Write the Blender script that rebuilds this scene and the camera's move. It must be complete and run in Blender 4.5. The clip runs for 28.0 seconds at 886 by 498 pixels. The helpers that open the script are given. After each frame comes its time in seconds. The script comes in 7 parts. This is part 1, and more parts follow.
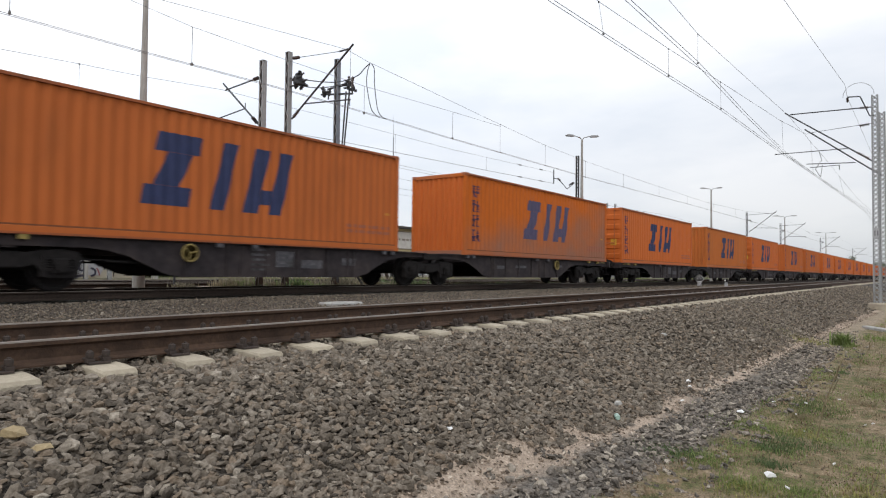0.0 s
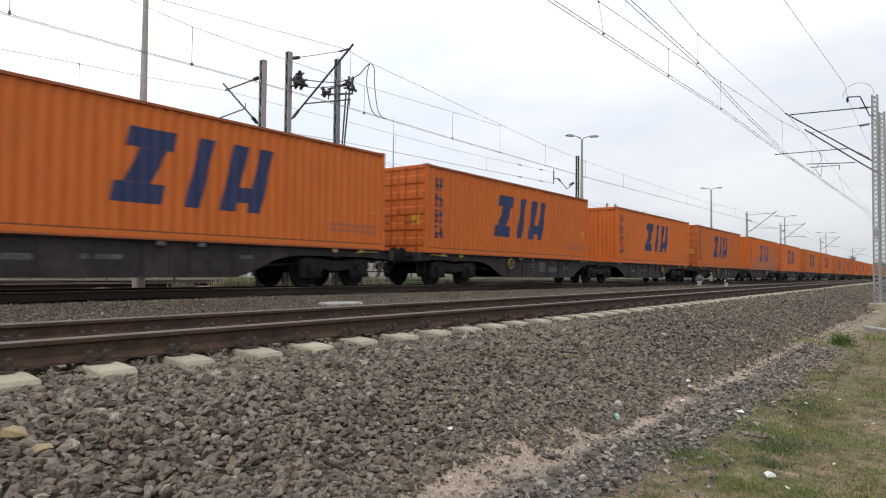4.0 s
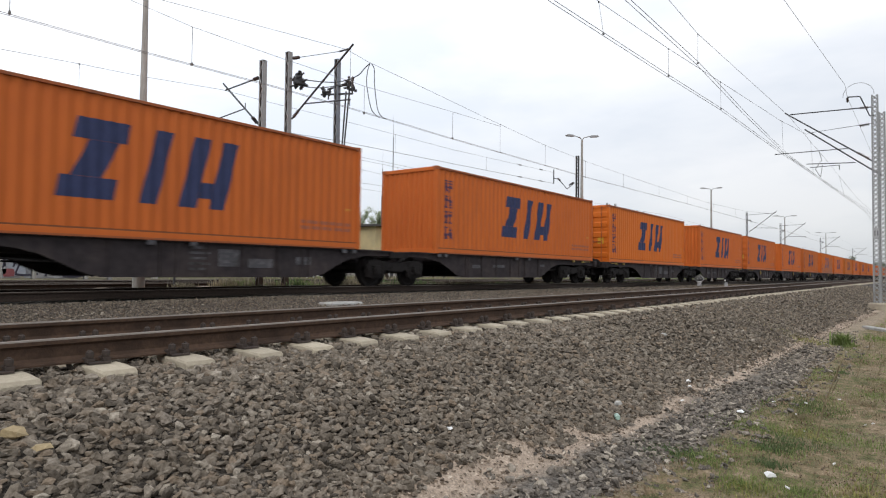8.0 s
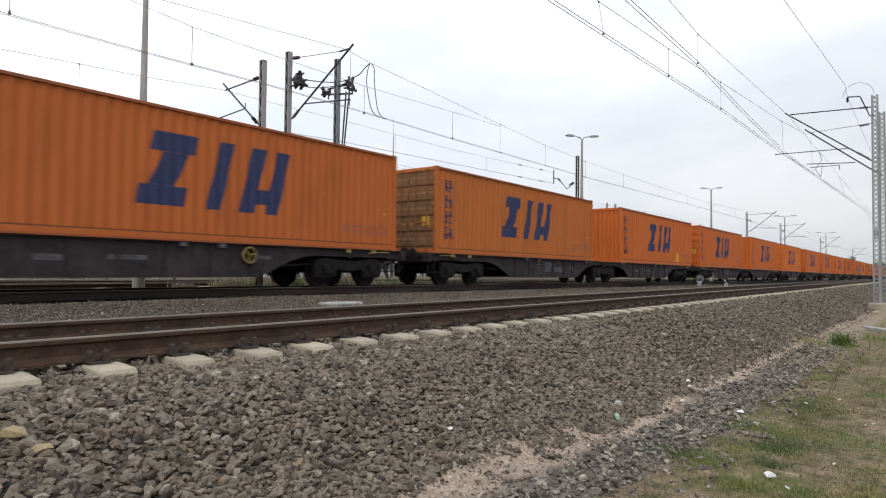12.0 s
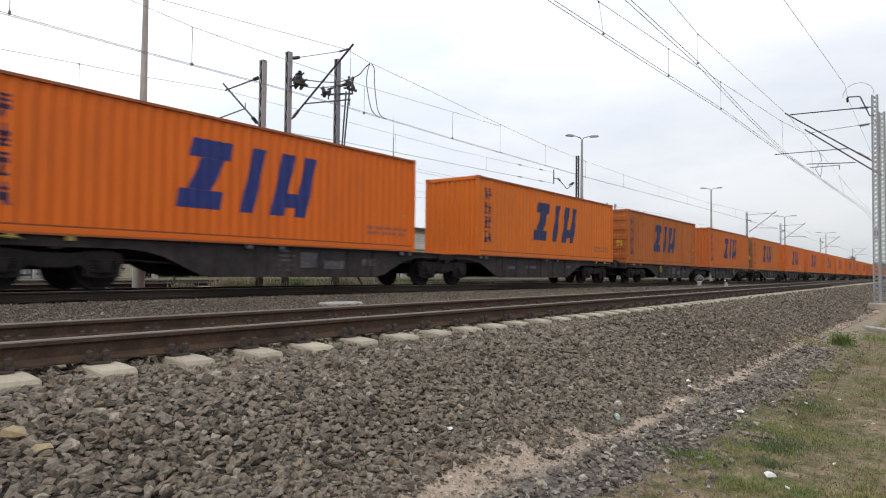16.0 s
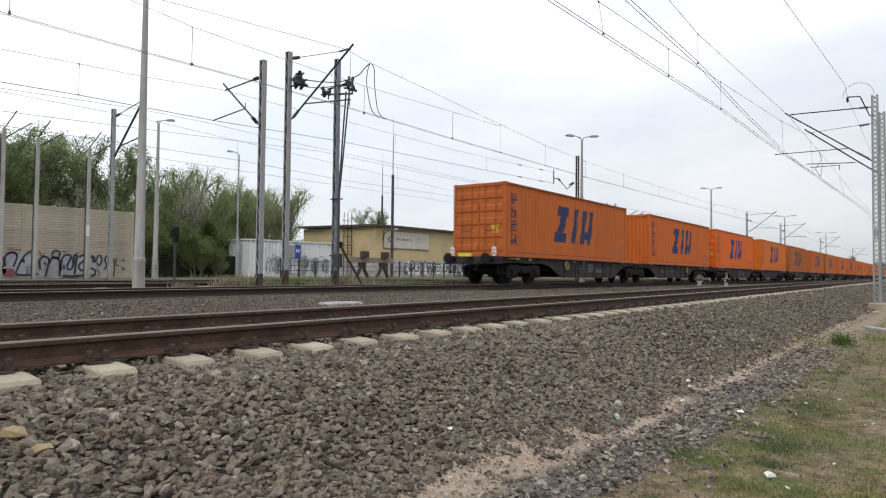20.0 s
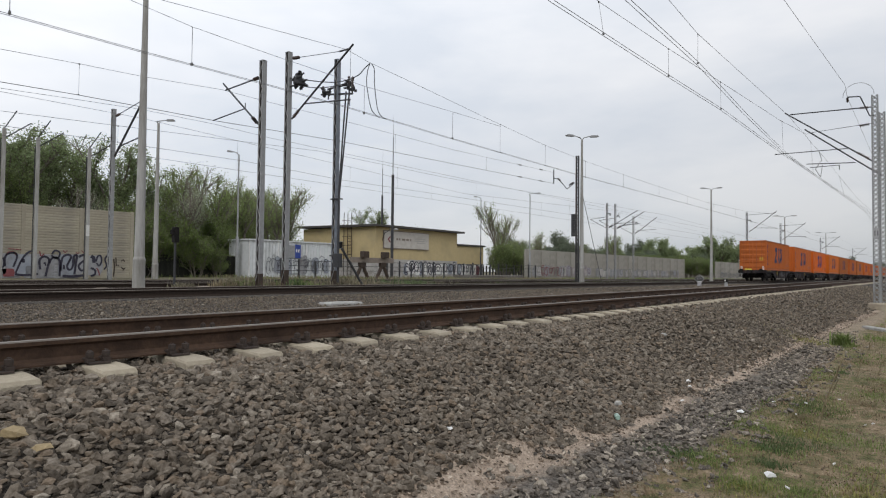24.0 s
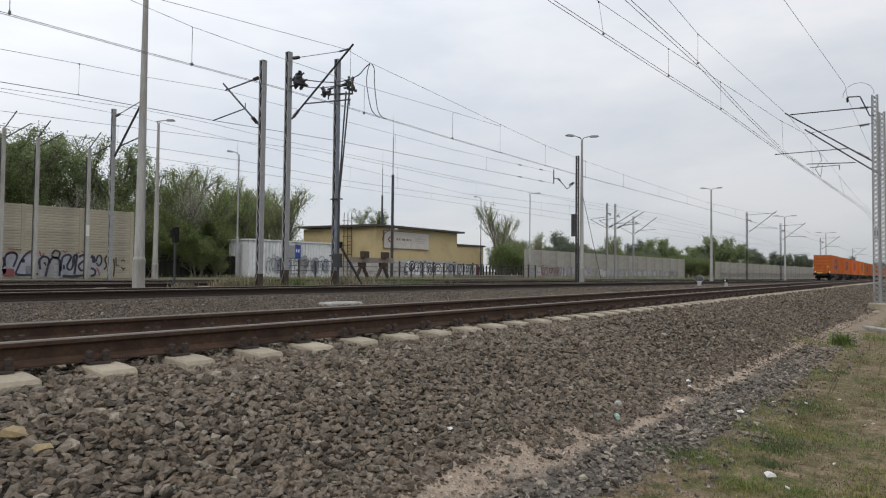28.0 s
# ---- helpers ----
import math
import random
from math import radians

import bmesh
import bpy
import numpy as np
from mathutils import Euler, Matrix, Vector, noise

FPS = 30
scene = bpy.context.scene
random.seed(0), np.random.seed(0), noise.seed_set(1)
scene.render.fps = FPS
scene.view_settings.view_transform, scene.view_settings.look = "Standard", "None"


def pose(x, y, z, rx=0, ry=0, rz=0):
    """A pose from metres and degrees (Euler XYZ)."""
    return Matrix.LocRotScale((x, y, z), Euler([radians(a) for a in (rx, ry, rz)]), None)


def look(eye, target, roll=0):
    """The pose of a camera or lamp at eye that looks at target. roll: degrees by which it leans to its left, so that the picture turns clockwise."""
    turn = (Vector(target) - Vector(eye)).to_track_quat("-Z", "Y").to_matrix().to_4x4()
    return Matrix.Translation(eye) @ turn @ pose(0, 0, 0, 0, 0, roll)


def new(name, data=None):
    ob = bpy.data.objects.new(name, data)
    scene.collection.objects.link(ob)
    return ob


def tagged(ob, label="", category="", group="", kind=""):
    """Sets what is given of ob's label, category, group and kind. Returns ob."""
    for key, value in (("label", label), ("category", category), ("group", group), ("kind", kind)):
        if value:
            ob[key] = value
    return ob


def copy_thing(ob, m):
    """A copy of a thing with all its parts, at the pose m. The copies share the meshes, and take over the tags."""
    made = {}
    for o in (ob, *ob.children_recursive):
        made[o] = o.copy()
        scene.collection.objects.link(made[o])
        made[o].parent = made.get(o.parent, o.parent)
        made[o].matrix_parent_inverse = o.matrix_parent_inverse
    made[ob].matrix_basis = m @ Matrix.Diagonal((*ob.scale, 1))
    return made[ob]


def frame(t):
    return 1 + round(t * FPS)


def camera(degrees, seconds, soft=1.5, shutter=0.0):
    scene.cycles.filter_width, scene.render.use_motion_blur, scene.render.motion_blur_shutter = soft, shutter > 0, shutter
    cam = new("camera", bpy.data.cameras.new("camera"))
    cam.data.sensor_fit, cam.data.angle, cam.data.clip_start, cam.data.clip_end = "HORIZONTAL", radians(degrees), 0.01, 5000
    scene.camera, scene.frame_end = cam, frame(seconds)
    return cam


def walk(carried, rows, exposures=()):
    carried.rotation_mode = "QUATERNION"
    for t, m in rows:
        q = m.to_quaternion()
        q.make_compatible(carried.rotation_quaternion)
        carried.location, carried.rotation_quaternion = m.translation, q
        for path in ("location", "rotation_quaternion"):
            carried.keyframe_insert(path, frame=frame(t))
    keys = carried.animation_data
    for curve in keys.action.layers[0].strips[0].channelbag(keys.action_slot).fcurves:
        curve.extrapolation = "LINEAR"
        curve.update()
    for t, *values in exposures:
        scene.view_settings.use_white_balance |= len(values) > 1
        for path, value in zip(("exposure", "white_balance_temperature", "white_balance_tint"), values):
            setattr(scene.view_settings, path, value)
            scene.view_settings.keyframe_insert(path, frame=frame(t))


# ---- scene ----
# ---- camera and its place: a tripod that never moves ----
cam = camera(68.516, 28.0, soft=1.15, shutter=0.3)
YAW, PITCH = 0.9212, 0.0328
EYE = Vector((0.0, 0.0, 0.4857))
AIM = EYE + Vector((math.sin(YAW) * math.cos(PITCH), math.cos(YAW) * math.cos(PITCH), math.sin(PITCH))) * 30
STAND = look(EYE, AIM, 0.602)
walk(cam, [(0.0, STAND), (28.0, STAND)],
     exposures=[(0.0, 0.0), (19.8, 0.0), (22.5, -0.27), (28.0, -0.35)])

# ---- world and light: bright overcast ----
world = bpy.data.worlds.new("overcast")
scene.world = world
world.use_nodes = True


def build_world():
    nt = world.node_tree
    nt.nodes.clear()
    out = nt.nodes.new("ShaderNodeOutputWorld")
    bg = nt.nodes.new("ShaderNodeBackground")
    sky = nt.nodes.new("ShaderNodeTexSky")
    sky.sky_type = "NISHITA"
    sky.sun_disc = False
    sky.sun_elevation = radians(50)
    sky.sun_rotation = radians(215)
    gain = nt.nodes.new("ShaderNodeVectorMath")
    gain.operation = "SCALE"
    gain.inputs["Scale"].default_value = 0.10
    nt.links.new(sky.outputs["Color"], gain.inputs[0])
    tc = nt.nodes.new("ShaderNodeTexCoord")
    mp = nt.nodes.new("ShaderNodeMapping")
    mp.inputs["Scale"].default_value = (1.0, 1.0, 3.2)
    nt.links.new(tc.outputs["Generated"], mp.inputs["Vector"])
    nz = nt.nodes.new("ShaderNodeTexNoise")
    nz.inputs["Scale"].default_value = 2.3
    nz.inputs["Detail"].default_value = 5.0
    nz.inputs["Roughness"].default_value = 0.55
    nt.links.new(mp.outputs["Vector"], nz.inputs["Vector"])
    rp = nt.nodes.new("ShaderNodeValToRGB")
    rp.color_ramp.elements[0].position, rp.color_ramp.elements[1].position = 0.34, 0.66
    rp.color_ramp.elements[0].color = (1.04, 1.10, 1.195, 1)
    rp.color_ramp.elements[1].color = (1.34, 1.35, 1.385, 1)
    nt.links.new(nz.outputs["Fac"], rp.inputs["Fac"])
    # thicker grey cloud low down
    sep = nt.nodes.new("ShaderNodeSeparateXYZ")
    nt.links.new(tc.outputs["Generated"], sep.inputs[0])
    low = nt.nodes.new("ShaderNodeMapRange")
    low.inputs["From Min"].default_value, low.inputs["From Max"].default_value = 0.0, 0.40
    low.inputs["To Min"].default_value, low.inputs["To Max"].default_value = 0.69, 1.09
    nt.links.new(sep.outputs["Z"], low.inputs["Value"])
    # thinner cloud towards the hidden sun
    side = nt.nodes.new("ShaderNodeVectorMath")
    side.operation = "DOT_PRODUCT"
    nt.links.new(tc.outputs["Generated"], side.inputs[0])
    side.inputs[1].default_value = (-0.56, 0.83, 0.0)
    glow = nt.nodes.new("ShaderNodeMapRange")
    glow.inputs["From Min"].default_value, glow.inputs["From Max"].default_value = -1.0, 1.0
    glow.inputs["To Min"].default_value, glow.inputs["To Max"].default_value = 0.73, 1.19
    nt.links.new(side.outputs["Value"], glow.inputs["Value"])
    both = nt.nodes.new("ShaderNodeMath")
    both.operation = "MULTIPLY"
    nt.links.new(low.outputs["Result"], both.inputs[0])
    nt.links.new(glow.outputs["Result"], both.inputs[1])
    mul = nt.nodes.new("ShaderNodeVectorMath")
    mul.operation = "SCALE"
    nt.links.new(rp.outputs["Color"], mul.inputs[0])
    nt.links.new(both.outputs[0], mul.inputs["Scale"])
    mix = nt.nodes.new("ShaderNodeMix")
    mix.data_type = "RGBA"
    mix.inputs["Factor"].default_value = 0.88
    nt.links.new(gain.outputs["Vector"], mix.inputs["A"])
    nt.links.new(mul.outputs["Vector"], mix.inputs["B"])
    nt.links.new(mix.outputs["Result"], bg.inputs["Color"])
    bg.inputs["Strength"].default_value = 1.0
    nt.links.new(bg.outputs["Background"], out.inputs["Surface"])


build_world()
sun_data = bpy.data.lights.new("sun", "SUN")
sun_data.energy, sun_data.angle, sun_data.color = 0.98, radians(22), (1.0, 0.96, 0.9)
sun = new("sun", sun_data)
sun.matrix_world = look((-36, -22, 50), (0, 0, 0))


# ---- materials ----
def mat(name, a, b=None, rough=0.7, metal=0.0, scale=12.0, stain=None, stain_scale=1.2, stain_at=(0.5, 0.7),
        bump=0.2, bump_scale=60.0, stretch=(1, 1, 1), island=0.0, each=0.0, spec=0.5, coords="Object"):
    """Grain between a and b, a larger stain over it, fine relief; island or each: brightness that differs from piece to piece."""
    m = bpy.data.materials.new(name)
    m.use_nodes = True
    nt = m.node_tree
    n, lk = nt.nodes, nt.links.new
    bsdf = n["Principled BSDF"]
    tc = n.new("ShaderNodeTexCoord")
    mp = n.new("ShaderNodeMapping")
    mp.inputs["Scale"].default_value = stretch
    lk(tc.outputs[coords], mp.inputs["Vector"])
    grain = n.new("ShaderNodeTexNoise")
    grain.inputs["Scale"].default_value, grain.inputs["Detail"].default_value = scale, 6
    lk(mp.outputs["Vector"], grain.inputs["Vector"])
    ramp = n.new("ShaderNodeValToRGB")
    ramp.color_ramp.elements[0].position, ramp.color_ramp.elements[1].position = 0.3, 0.7
    ramp.color_ramp.elements[0].color = (*a, 1)
    ramp.color_ramp.elements[1].color = (*(b or tuple(min(1, c * 1.25) for c in a)), 1)
    lk(grain.outputs["Fac"], ramp.inputs["Fac"])
    colour = ramp.outputs["Color"]
    if stain:
        big = n.new("ShaderNodeTexNoise")
        big.inputs["Scale"].default_value, big.inputs["Detail"].default_value = stain_scale, 7
        big.inputs["Roughness"].default_value = 0.65
        lk(mp.outputs["Vector"], big.inputs["Vector"])
        mr = n.new("ShaderNodeMapRange")
        mr.inputs["From Min"].default_value, mr.inputs["From Max"].default_value = stain_at
        lk(big.outputs["Fac"], mr.inputs["Value"])
        mx = n.new("ShaderNodeMix")
        mx.data_type = "RGBA"
        lk(mr.outputs["Result"], mx.inputs["Factor"])
        lk(colour, mx.inputs["A"])
        mx.inputs["B"].default_value = (*stain, 1)
        colour = mx.outputs["Result"]
    if island or each:
        src = n.new("ShaderNodeNewGeometry").outputs["Random Per Island"] if island else n.new("ShaderNodeObjectInfo").outputs["Random"]
        amount = island or each
        vr = n.new("ShaderNodeMapRange")
        vr.inputs["To Min"].default_value, vr.inputs["To Max"].default_value = 1 - amount, 1 + amount
        lk(src, vr.inputs["Value"])
        sc = n.new("ShaderNodeVectorMath")
        sc.operation = "SCALE"
        lk(colour, sc.inputs[0])
        lk(vr.outputs["Result"], sc.inputs["Scale"])
        colour = sc.outputs["Vector"]
    lk(colour, bsdf.inputs["Base Color"])
    rr = n.new("ShaderNodeMapRange")
    rr.inputs["To Min"].default_value, rr.inputs["To Max"].default_value = max(0, rough - 0.12), min(1, rough + 0.12)
    lk(grain.outputs["Fac"], rr.inputs["Value"])
    lk(rr.outputs["Result"], bsdf.inputs["Roughness"])
    bsdf.inputs["Metallic"].default_value = metal
    bsdf.inputs["Specular IOR Level"].default_value = spec
    if bump:
        fine = n.new("ShaderNodeTexNoise")
        fine.inputs["Scale"].default_value, fine.inputs["Detail"].default_value = bump_scale, 4
        lk(mp.outputs["Vector"], fine.inputs["Vector"])
        bp = n.new("ShaderNodeBump")
        bp.inputs["Strength"].default_value, bp.inputs["Distance"].default_value = bump, 0.02
        lk(fine.outputs["Fac"], bp.inputs["Height"])
        lk(bp.outputs["Normal"], bsdf.inputs["Normal"])
    return m


M = {}
def stone_material(name, stops):
    """Broken stone: each stone takes its own tone from the stops, with grain and dust over it."""
    m = mat(name, (0.52, 0.50, 0.47), (1.08, 1.08, 1.08), rough=0.9, scale=48, bump=0.65, bump_scale=66, spec=0.15)
    nt = m.node_tree
    bsdf = nt.nodes["Principled BSDF"]
    grain = bsdf.inputs["Base Color"].links[0].from_socket
    geo = nt.nodes.new("ShaderNodeNewGeometry")
    tone = nt.nodes.new("ShaderNodeValToRGB")
    while len(tone.color_ramp.elements) < len(stops):
        tone.color_ramp.elements.new(0.5)
    for e, (at, c) in zip(tone.color_ramp.elements, stops):
        e.position, e.color = at, (*c, 1)
    nt.links.new(geo.outputs["Random Per Island"], tone.inputs["Fac"])
    mx = nt.nodes.new("ShaderNodeMix")
    mx.data_type, mx.blend_type = "RGBA", "MULTIPLY"
    mx.inputs["Factor"].default_value = 1.0
    nt.links.new(tone.outputs["Color"], mx.inputs["A"])
    nt.links.new(grain, mx.inputs["B"])
    nt.links.new(mx.outputs["Result"], bsdf.inputs["Base Color"])
    return m


M["stone"] = stone_material("ballast stone", ((0.0, (0.078, 0.067, 0.055)), (0.20, (0.160, 0.136, 0.110)), (0.55, (0.232, 0.197, 0.159)), (0.78, (0.258, 0.203, 0.152)), (0.82, (0.218, 0.190, 0.159)), (0.96, (0.300, 0.262, 0.214)), (1.0, (0.41, 0.364, 0.302))))
M["stone_blue"] = stone_material("grey path gravel", ((0.0, (0.095, 0.084, 0.073)), (0.5, (0.215, 0.190, 0.165)), (0.8, (0.285, 0.25, 0.21)), (1.0, (0.46, 0.41, 0.34))))
M["bed"] = mat("ballast bed", (0.05, 0.046, 0.042), (0.21, 0.195, 0.18), rough=0.95, scale=17, stain=(0.10, 0.085, 0.07), stain_scale=0.35, bump=1.0, bump_scale=22)
M["rail_side"] = mat("rusty rail steel", (0.047, 0.028, 0.0185), (0.083, 0.050, 0.033), rough=0.8, scale=25, stain=(0.028, 0.017, 0.012), stain_scale=1.5, bump=0.25, spec=0.25)
M["rail_top"] = mat("polished rail head", (0.135, 0.115, 0.096), (0.19, 0.165, 0.14), rough=0.55, metal=0.25, scale=40, stretch=(0.1, 1, 1), bump=0.05)
M["sleeper"] = mat("sleeper concrete", (0.34, 0.295, 0.222), (0.43, 0.375, 0.285), rough=0.9, scale=35, stain=(0.22, 0.18, 0.135), stain_scale=2.2, stain_at=(0.5, 0.75), each=0.1, bump=0.3)
M["sleeper_dark"] = mat("oil-dark sleeper", (0.045, 0.038, 0.033), (0.085, 0.072, 0.062), rough=0.9, scale=25, each=0.15, bump=0.3)
M["fastening"] = mat("rusty fastening", (0.026, 0.019, 0.016), (0.055, 0.038, 0.030), rough=0.8, scale=50, bump=0.3)
M["orange"] = mat("orange container paint", (0.478, 0.112, 0.0195), (0.535, 0.131, 0.0235), spec=0.25, rough=0.6, scale=3, stain=(0.36, 0.092, 0.018), stain_scale=0.9, stain_at=(0.55, 0.9), stretch=(1.5, 1.5, 0.35), each=0.05, bump=0.05, bump_scale=20)
M["orange_bright"] = mat("fresh orange container paint", (0.55, 0.128, 0.012), (0.59, 0.146, 0.016), spec=0.25, rough=0.55, scale=3, stain=(0.48, 0.13, 0.022), stain_scale=0.9, stain_at=(0.5, 0.8), stretch=(1.5, 1.5, 0.35), bump=0.05, bump_scale=20)
M["orange_fresh"] = mat("saturated orange container paint", (0.60, 0.118, 0.009), (0.64, 0.132, 0.012), spec=0.25, rough=0.55, scale=3, stain=(0.50, 0.11, 0.018), stain_scale=0.9, stain_at=(0.5, 0.8), stretch=(1.5, 1.5, 0.35), bump=0.05, bump_scale=20)
M["logo_fresh"] = mat("clear blue lettering paint", (0.020, 0.030, 0.14), (0.028, 0.040, 0.17), spec=0.25, rough=0.6, scale=5, bump=0.02)
M["orange_worn"] = mat("weathered orange container paint", (0.42, 0.122, 0.028), (0.48, 0.142, 0.033), spec=0.2, rough=0.7, scale=4, stain=(0.28, 0.105, 0.035), stain_scale=1.1, stain_at=(0.5, 0.85), stretch=(1.8, 1.8, 0.3), bump=0.08, bump_scale=20)


M["orange_aged"] = mat("sun-faded orange container paint", (0.425, 0.112, 0.027), (0.475, 0.129, 0.032), spec=0.2, rough=0.7, scale=3, stain=(0.31, 0.09, 0.025), stain_scale=0.9, stain_at=(0.5, 0.85), stretch=(1.5, 1.5, 0.35), bump=0.06, bump_scale=20)
M["orange_dull"] = mat("dull brown-orange container paint", (0.355, 0.108, 0.029), (0.41, 0.124, 0.033), spec=0.2, rough=0.75, scale=4, stain=(0.22, 0.08, 0.032), stain_scale=1.1, stain_at=(0.45, 0.8), stretch=(1.8, 1.8, 0.3), bump=0.08, bump_scale=20)


def dusty_paint():
    """Orange paint under a film of grey dust that spreads from one lower corner of the side."""
    m = mat("dust-greyed orange container paint", (0.48, 0.115, 0.014), (0.54, 0.13, 0.018), spec=0.2, rough=0.75, scale=4, bump=0.06, bump_scale=20)
    nt = m.node_tree
    n, lk = nt.nodes, nt.links.new
    bsdf = n["Principled BSDF"]
    paint = bsdf.inputs["Base Color"].links[0].from_socket
    tc = n.new("ShaderNodeTexCoord")
    tilt = n.new("ShaderNodeVectorMath")
    tilt.operation = "DOT_PRODUCT"
    lk(tc.outputs["Object"], tilt.inputs[0])
    tilt.inputs[1].default_value = (0.040, 0.0, -0.24)
    cloud = n.new("ShaderNodeTexNoise")
    cloud.inputs["Scale"].default_value, cloud.inputs["Detail"].default_value = 0.7, 6
    lk(tc.outputs["Object"], cloud.inputs["Vector"])
    total = n.new("ShaderNodeMath")
    lk(tilt.outputs["Value"], total.inputs[0])
    lk(cloud.outputs["Fac"], total.inputs[1])
    film = n.new("ShaderNodeMapRange")
    film.inputs["From Min"].default_value, film.inputs["From Max"].default_value = 0.20, 0.80
    film.inputs["To Max"].default_value = 0.8
    lk(total.outputs[0], film.inputs["Value"])
    mx = n.new("ShaderNodeMix")
    mx.data_type = "RGBA"
    lk(film.outputs["Result"], mx.inputs["Factor"])
    lk(paint, mx.inputs["A"])
    mx.inputs["B"].default_value = (0.24, 0.135, 0.10, 1)
    lk(mx.outputs["Result"], bsdf.inputs["Base Color"])
    return m


M["orange_dusty"] = dusty_paint()
M["door_brown"] = mat("grime-brown container door", (0.15, 0.085, 0.045), (0.22, 0.115, 0.055), spec=0.2, rough=0.8, scale=5, stain=(0.30, 0.12, 0.04), stain_scale=1.6, bump=0.1)
M["sign_blue"] = mat("faded blue strokes", (0.070, 0.042, 0.090), (0.115, 0.056, 0.098), spec=0.2, rough=0.7, scale=9, bump=0.02)
M["rail_dark"] = mat("oily dark rail steel", (0.024, 0.017, 0.0135), (0.045, 0.032, 0.025), rough=0.8, scale=25, bump=0.25, spec=0.2)
M["rail_red"] = mat("red-brown top rail", (0.26, 0.064, 0.014), (0.34, 0.085, 0.019), rough=0.65, scale=8, stain=(0.16, 0.06, 0.028), stain_scale=3, bump=0.1)
# dark brown stands in for the shadow line over the bottom rail
M["seam"] = mat("brown seam, dark for the shadow line", (0.12, 0.040, 0.014), (0.20, 0.062, 0.018), rough=0.8, scale=6, bump=0.05)
M["logo"] = mat("navy blue lettering paint", (0.024, 0.032, 0.085), (0.034, 0.044, 0.11), spec=0.25, rough=0.6, scale=5, bump=0.02)
M["logo_dusty"] = mat("dusty blue lettering paint", (0.055, 0.05, 0.11), (0.085, 0.07, 0.13), rough=0.7, scale=5, bump=0.02)
M["logo_pale"] = mat("faded blue lettering paint", (0.27, 0.080, 0.045), (0.34, 0.098, 0.045), rough=0.6, scale=9, bump=0.02)
M["frame"] = mat("dirty dark wagon steel", (0.0205, 0.0165, 0.0180), (0.041, 0.034, 0.0365), rough=0.8, scale=6, stain=(0.072, 0.056, 0.053), stain_scale=1.3, stain_at=(0.48, 0.8), bump=0.15, spec=0.25)
M["bogie"] = mat("black greasy bogie steel", (0.0085, 0.0075, 0.0075), (0.021, 0.018, 0.0175), rough=0.8, scale=10, bump=0.2, spec=0.2)
M["plate"] = mat("grey-white marking panel", (0.34, 0.34, 0.35), (0.46, 0.46, 0.47), rough=0.7, scale=12, stain=(0.12, 0.11, 0.10), stain_scale=3, bump=0.05)
M["plate_dim"] = mat("grimy pale markings", (0.06, 0.058, 0.065), (0.135, 0.13, 0.14), rough=0.8, scale=9, stain=(0.03, 0.027, 0.025), stain_scale=2, bump=0.05, spec=0.2)
M["bar"] = mat("dark lettering bar", (0.05, 0.05, 0.055), rough=0.7, bump=0)
M["yellow"] = mat("faded yellow paint", (0.21, 0.155, 0.035), (0.31, 0.23, 0.06), rough=0.6, scale=14, stain=(0.15, 0.12, 0.06), stain_scale=4, bump=0.08)
M["yellow_bright"] = mat("yellow plate", (0.62, 0.52, 0.06), rough=0.5, bump=0.03)
M["handwheel"] = mat("faded yellow handwheel paint", (0.19, 0.14, 0.045), (0.28, 0.21, 0.06), rough=0.7, scale=14, bump=0.08)
M["yellow_worn"] = mat("dull yellow label", (0.47, 0.17, 0.016), (0.52, 0.21, 0.02), rough=0.6, bump=0.02)
M["yellow_patch"] = mat("yellow patch paint", (0.53, 0.30, 0.022), (0.58, 0.35, 0.03), rough=0.6, scale=6, bump=0.02)
M["white"] = mat("dirty white paint", (0.66, 0.66, 0.65), (0.76, 0.76, 0.75), rough=0.6, scale=6, stain=(0.48, 0.47, 0.45), stain_scale=1.5, bump=0.05)
M["red"] = mat("red signal paint", (0.45, 0.03, 0.025), rough=0.5, bump=0.03)
M["galv"] = mat("dull galvanised steel", (0.25, 0.255, 0.26), (0.33, 0.335, 0.34), rough=0.6, metal=0.15, scale=9, stain=(0.13, 0.115, 0.10), stain_scale=1.5, stain_at=(0.55, 0.8), bump=0.08)
M["pole"] = mat("grey concrete pole", (0.33, 0.325, 0.31), (0.43, 0.425, 0.405), rough=0.9, scale=8, stain=(0.23, 0.215, 0.195), stain_scale=1.6, stain_at=(0.45, 0.7), stretch=(2.2, 2.2, 0.3), bump=0.2)
M["dark"] = mat("dark steel", (0.035, 0.036, 0.04), (0.06, 0.06, 0.065), rough=0.6, metal=0.2, scale=14, bump=0.1)
M["wire"] = mat("weathered copper wire", (0.12, 0.12, 0.122), (0.17, 0.17, 0.17), rough=0.6, bump=0)
M["insulator"] = mat("brown glazed insulator", (0.05, 0.035, 0.03), (0.09, 0.06, 0.05), rough=0.3, bump=0)
M["concrete"] = mat("pale concrete", (0.36, 0.35, 0.33), (0.48, 0.47, 0.44), rough=0.9, scale=14, stain=(0.26, 0.25, 0.23), stain_scale=1.8, bump=0.25)


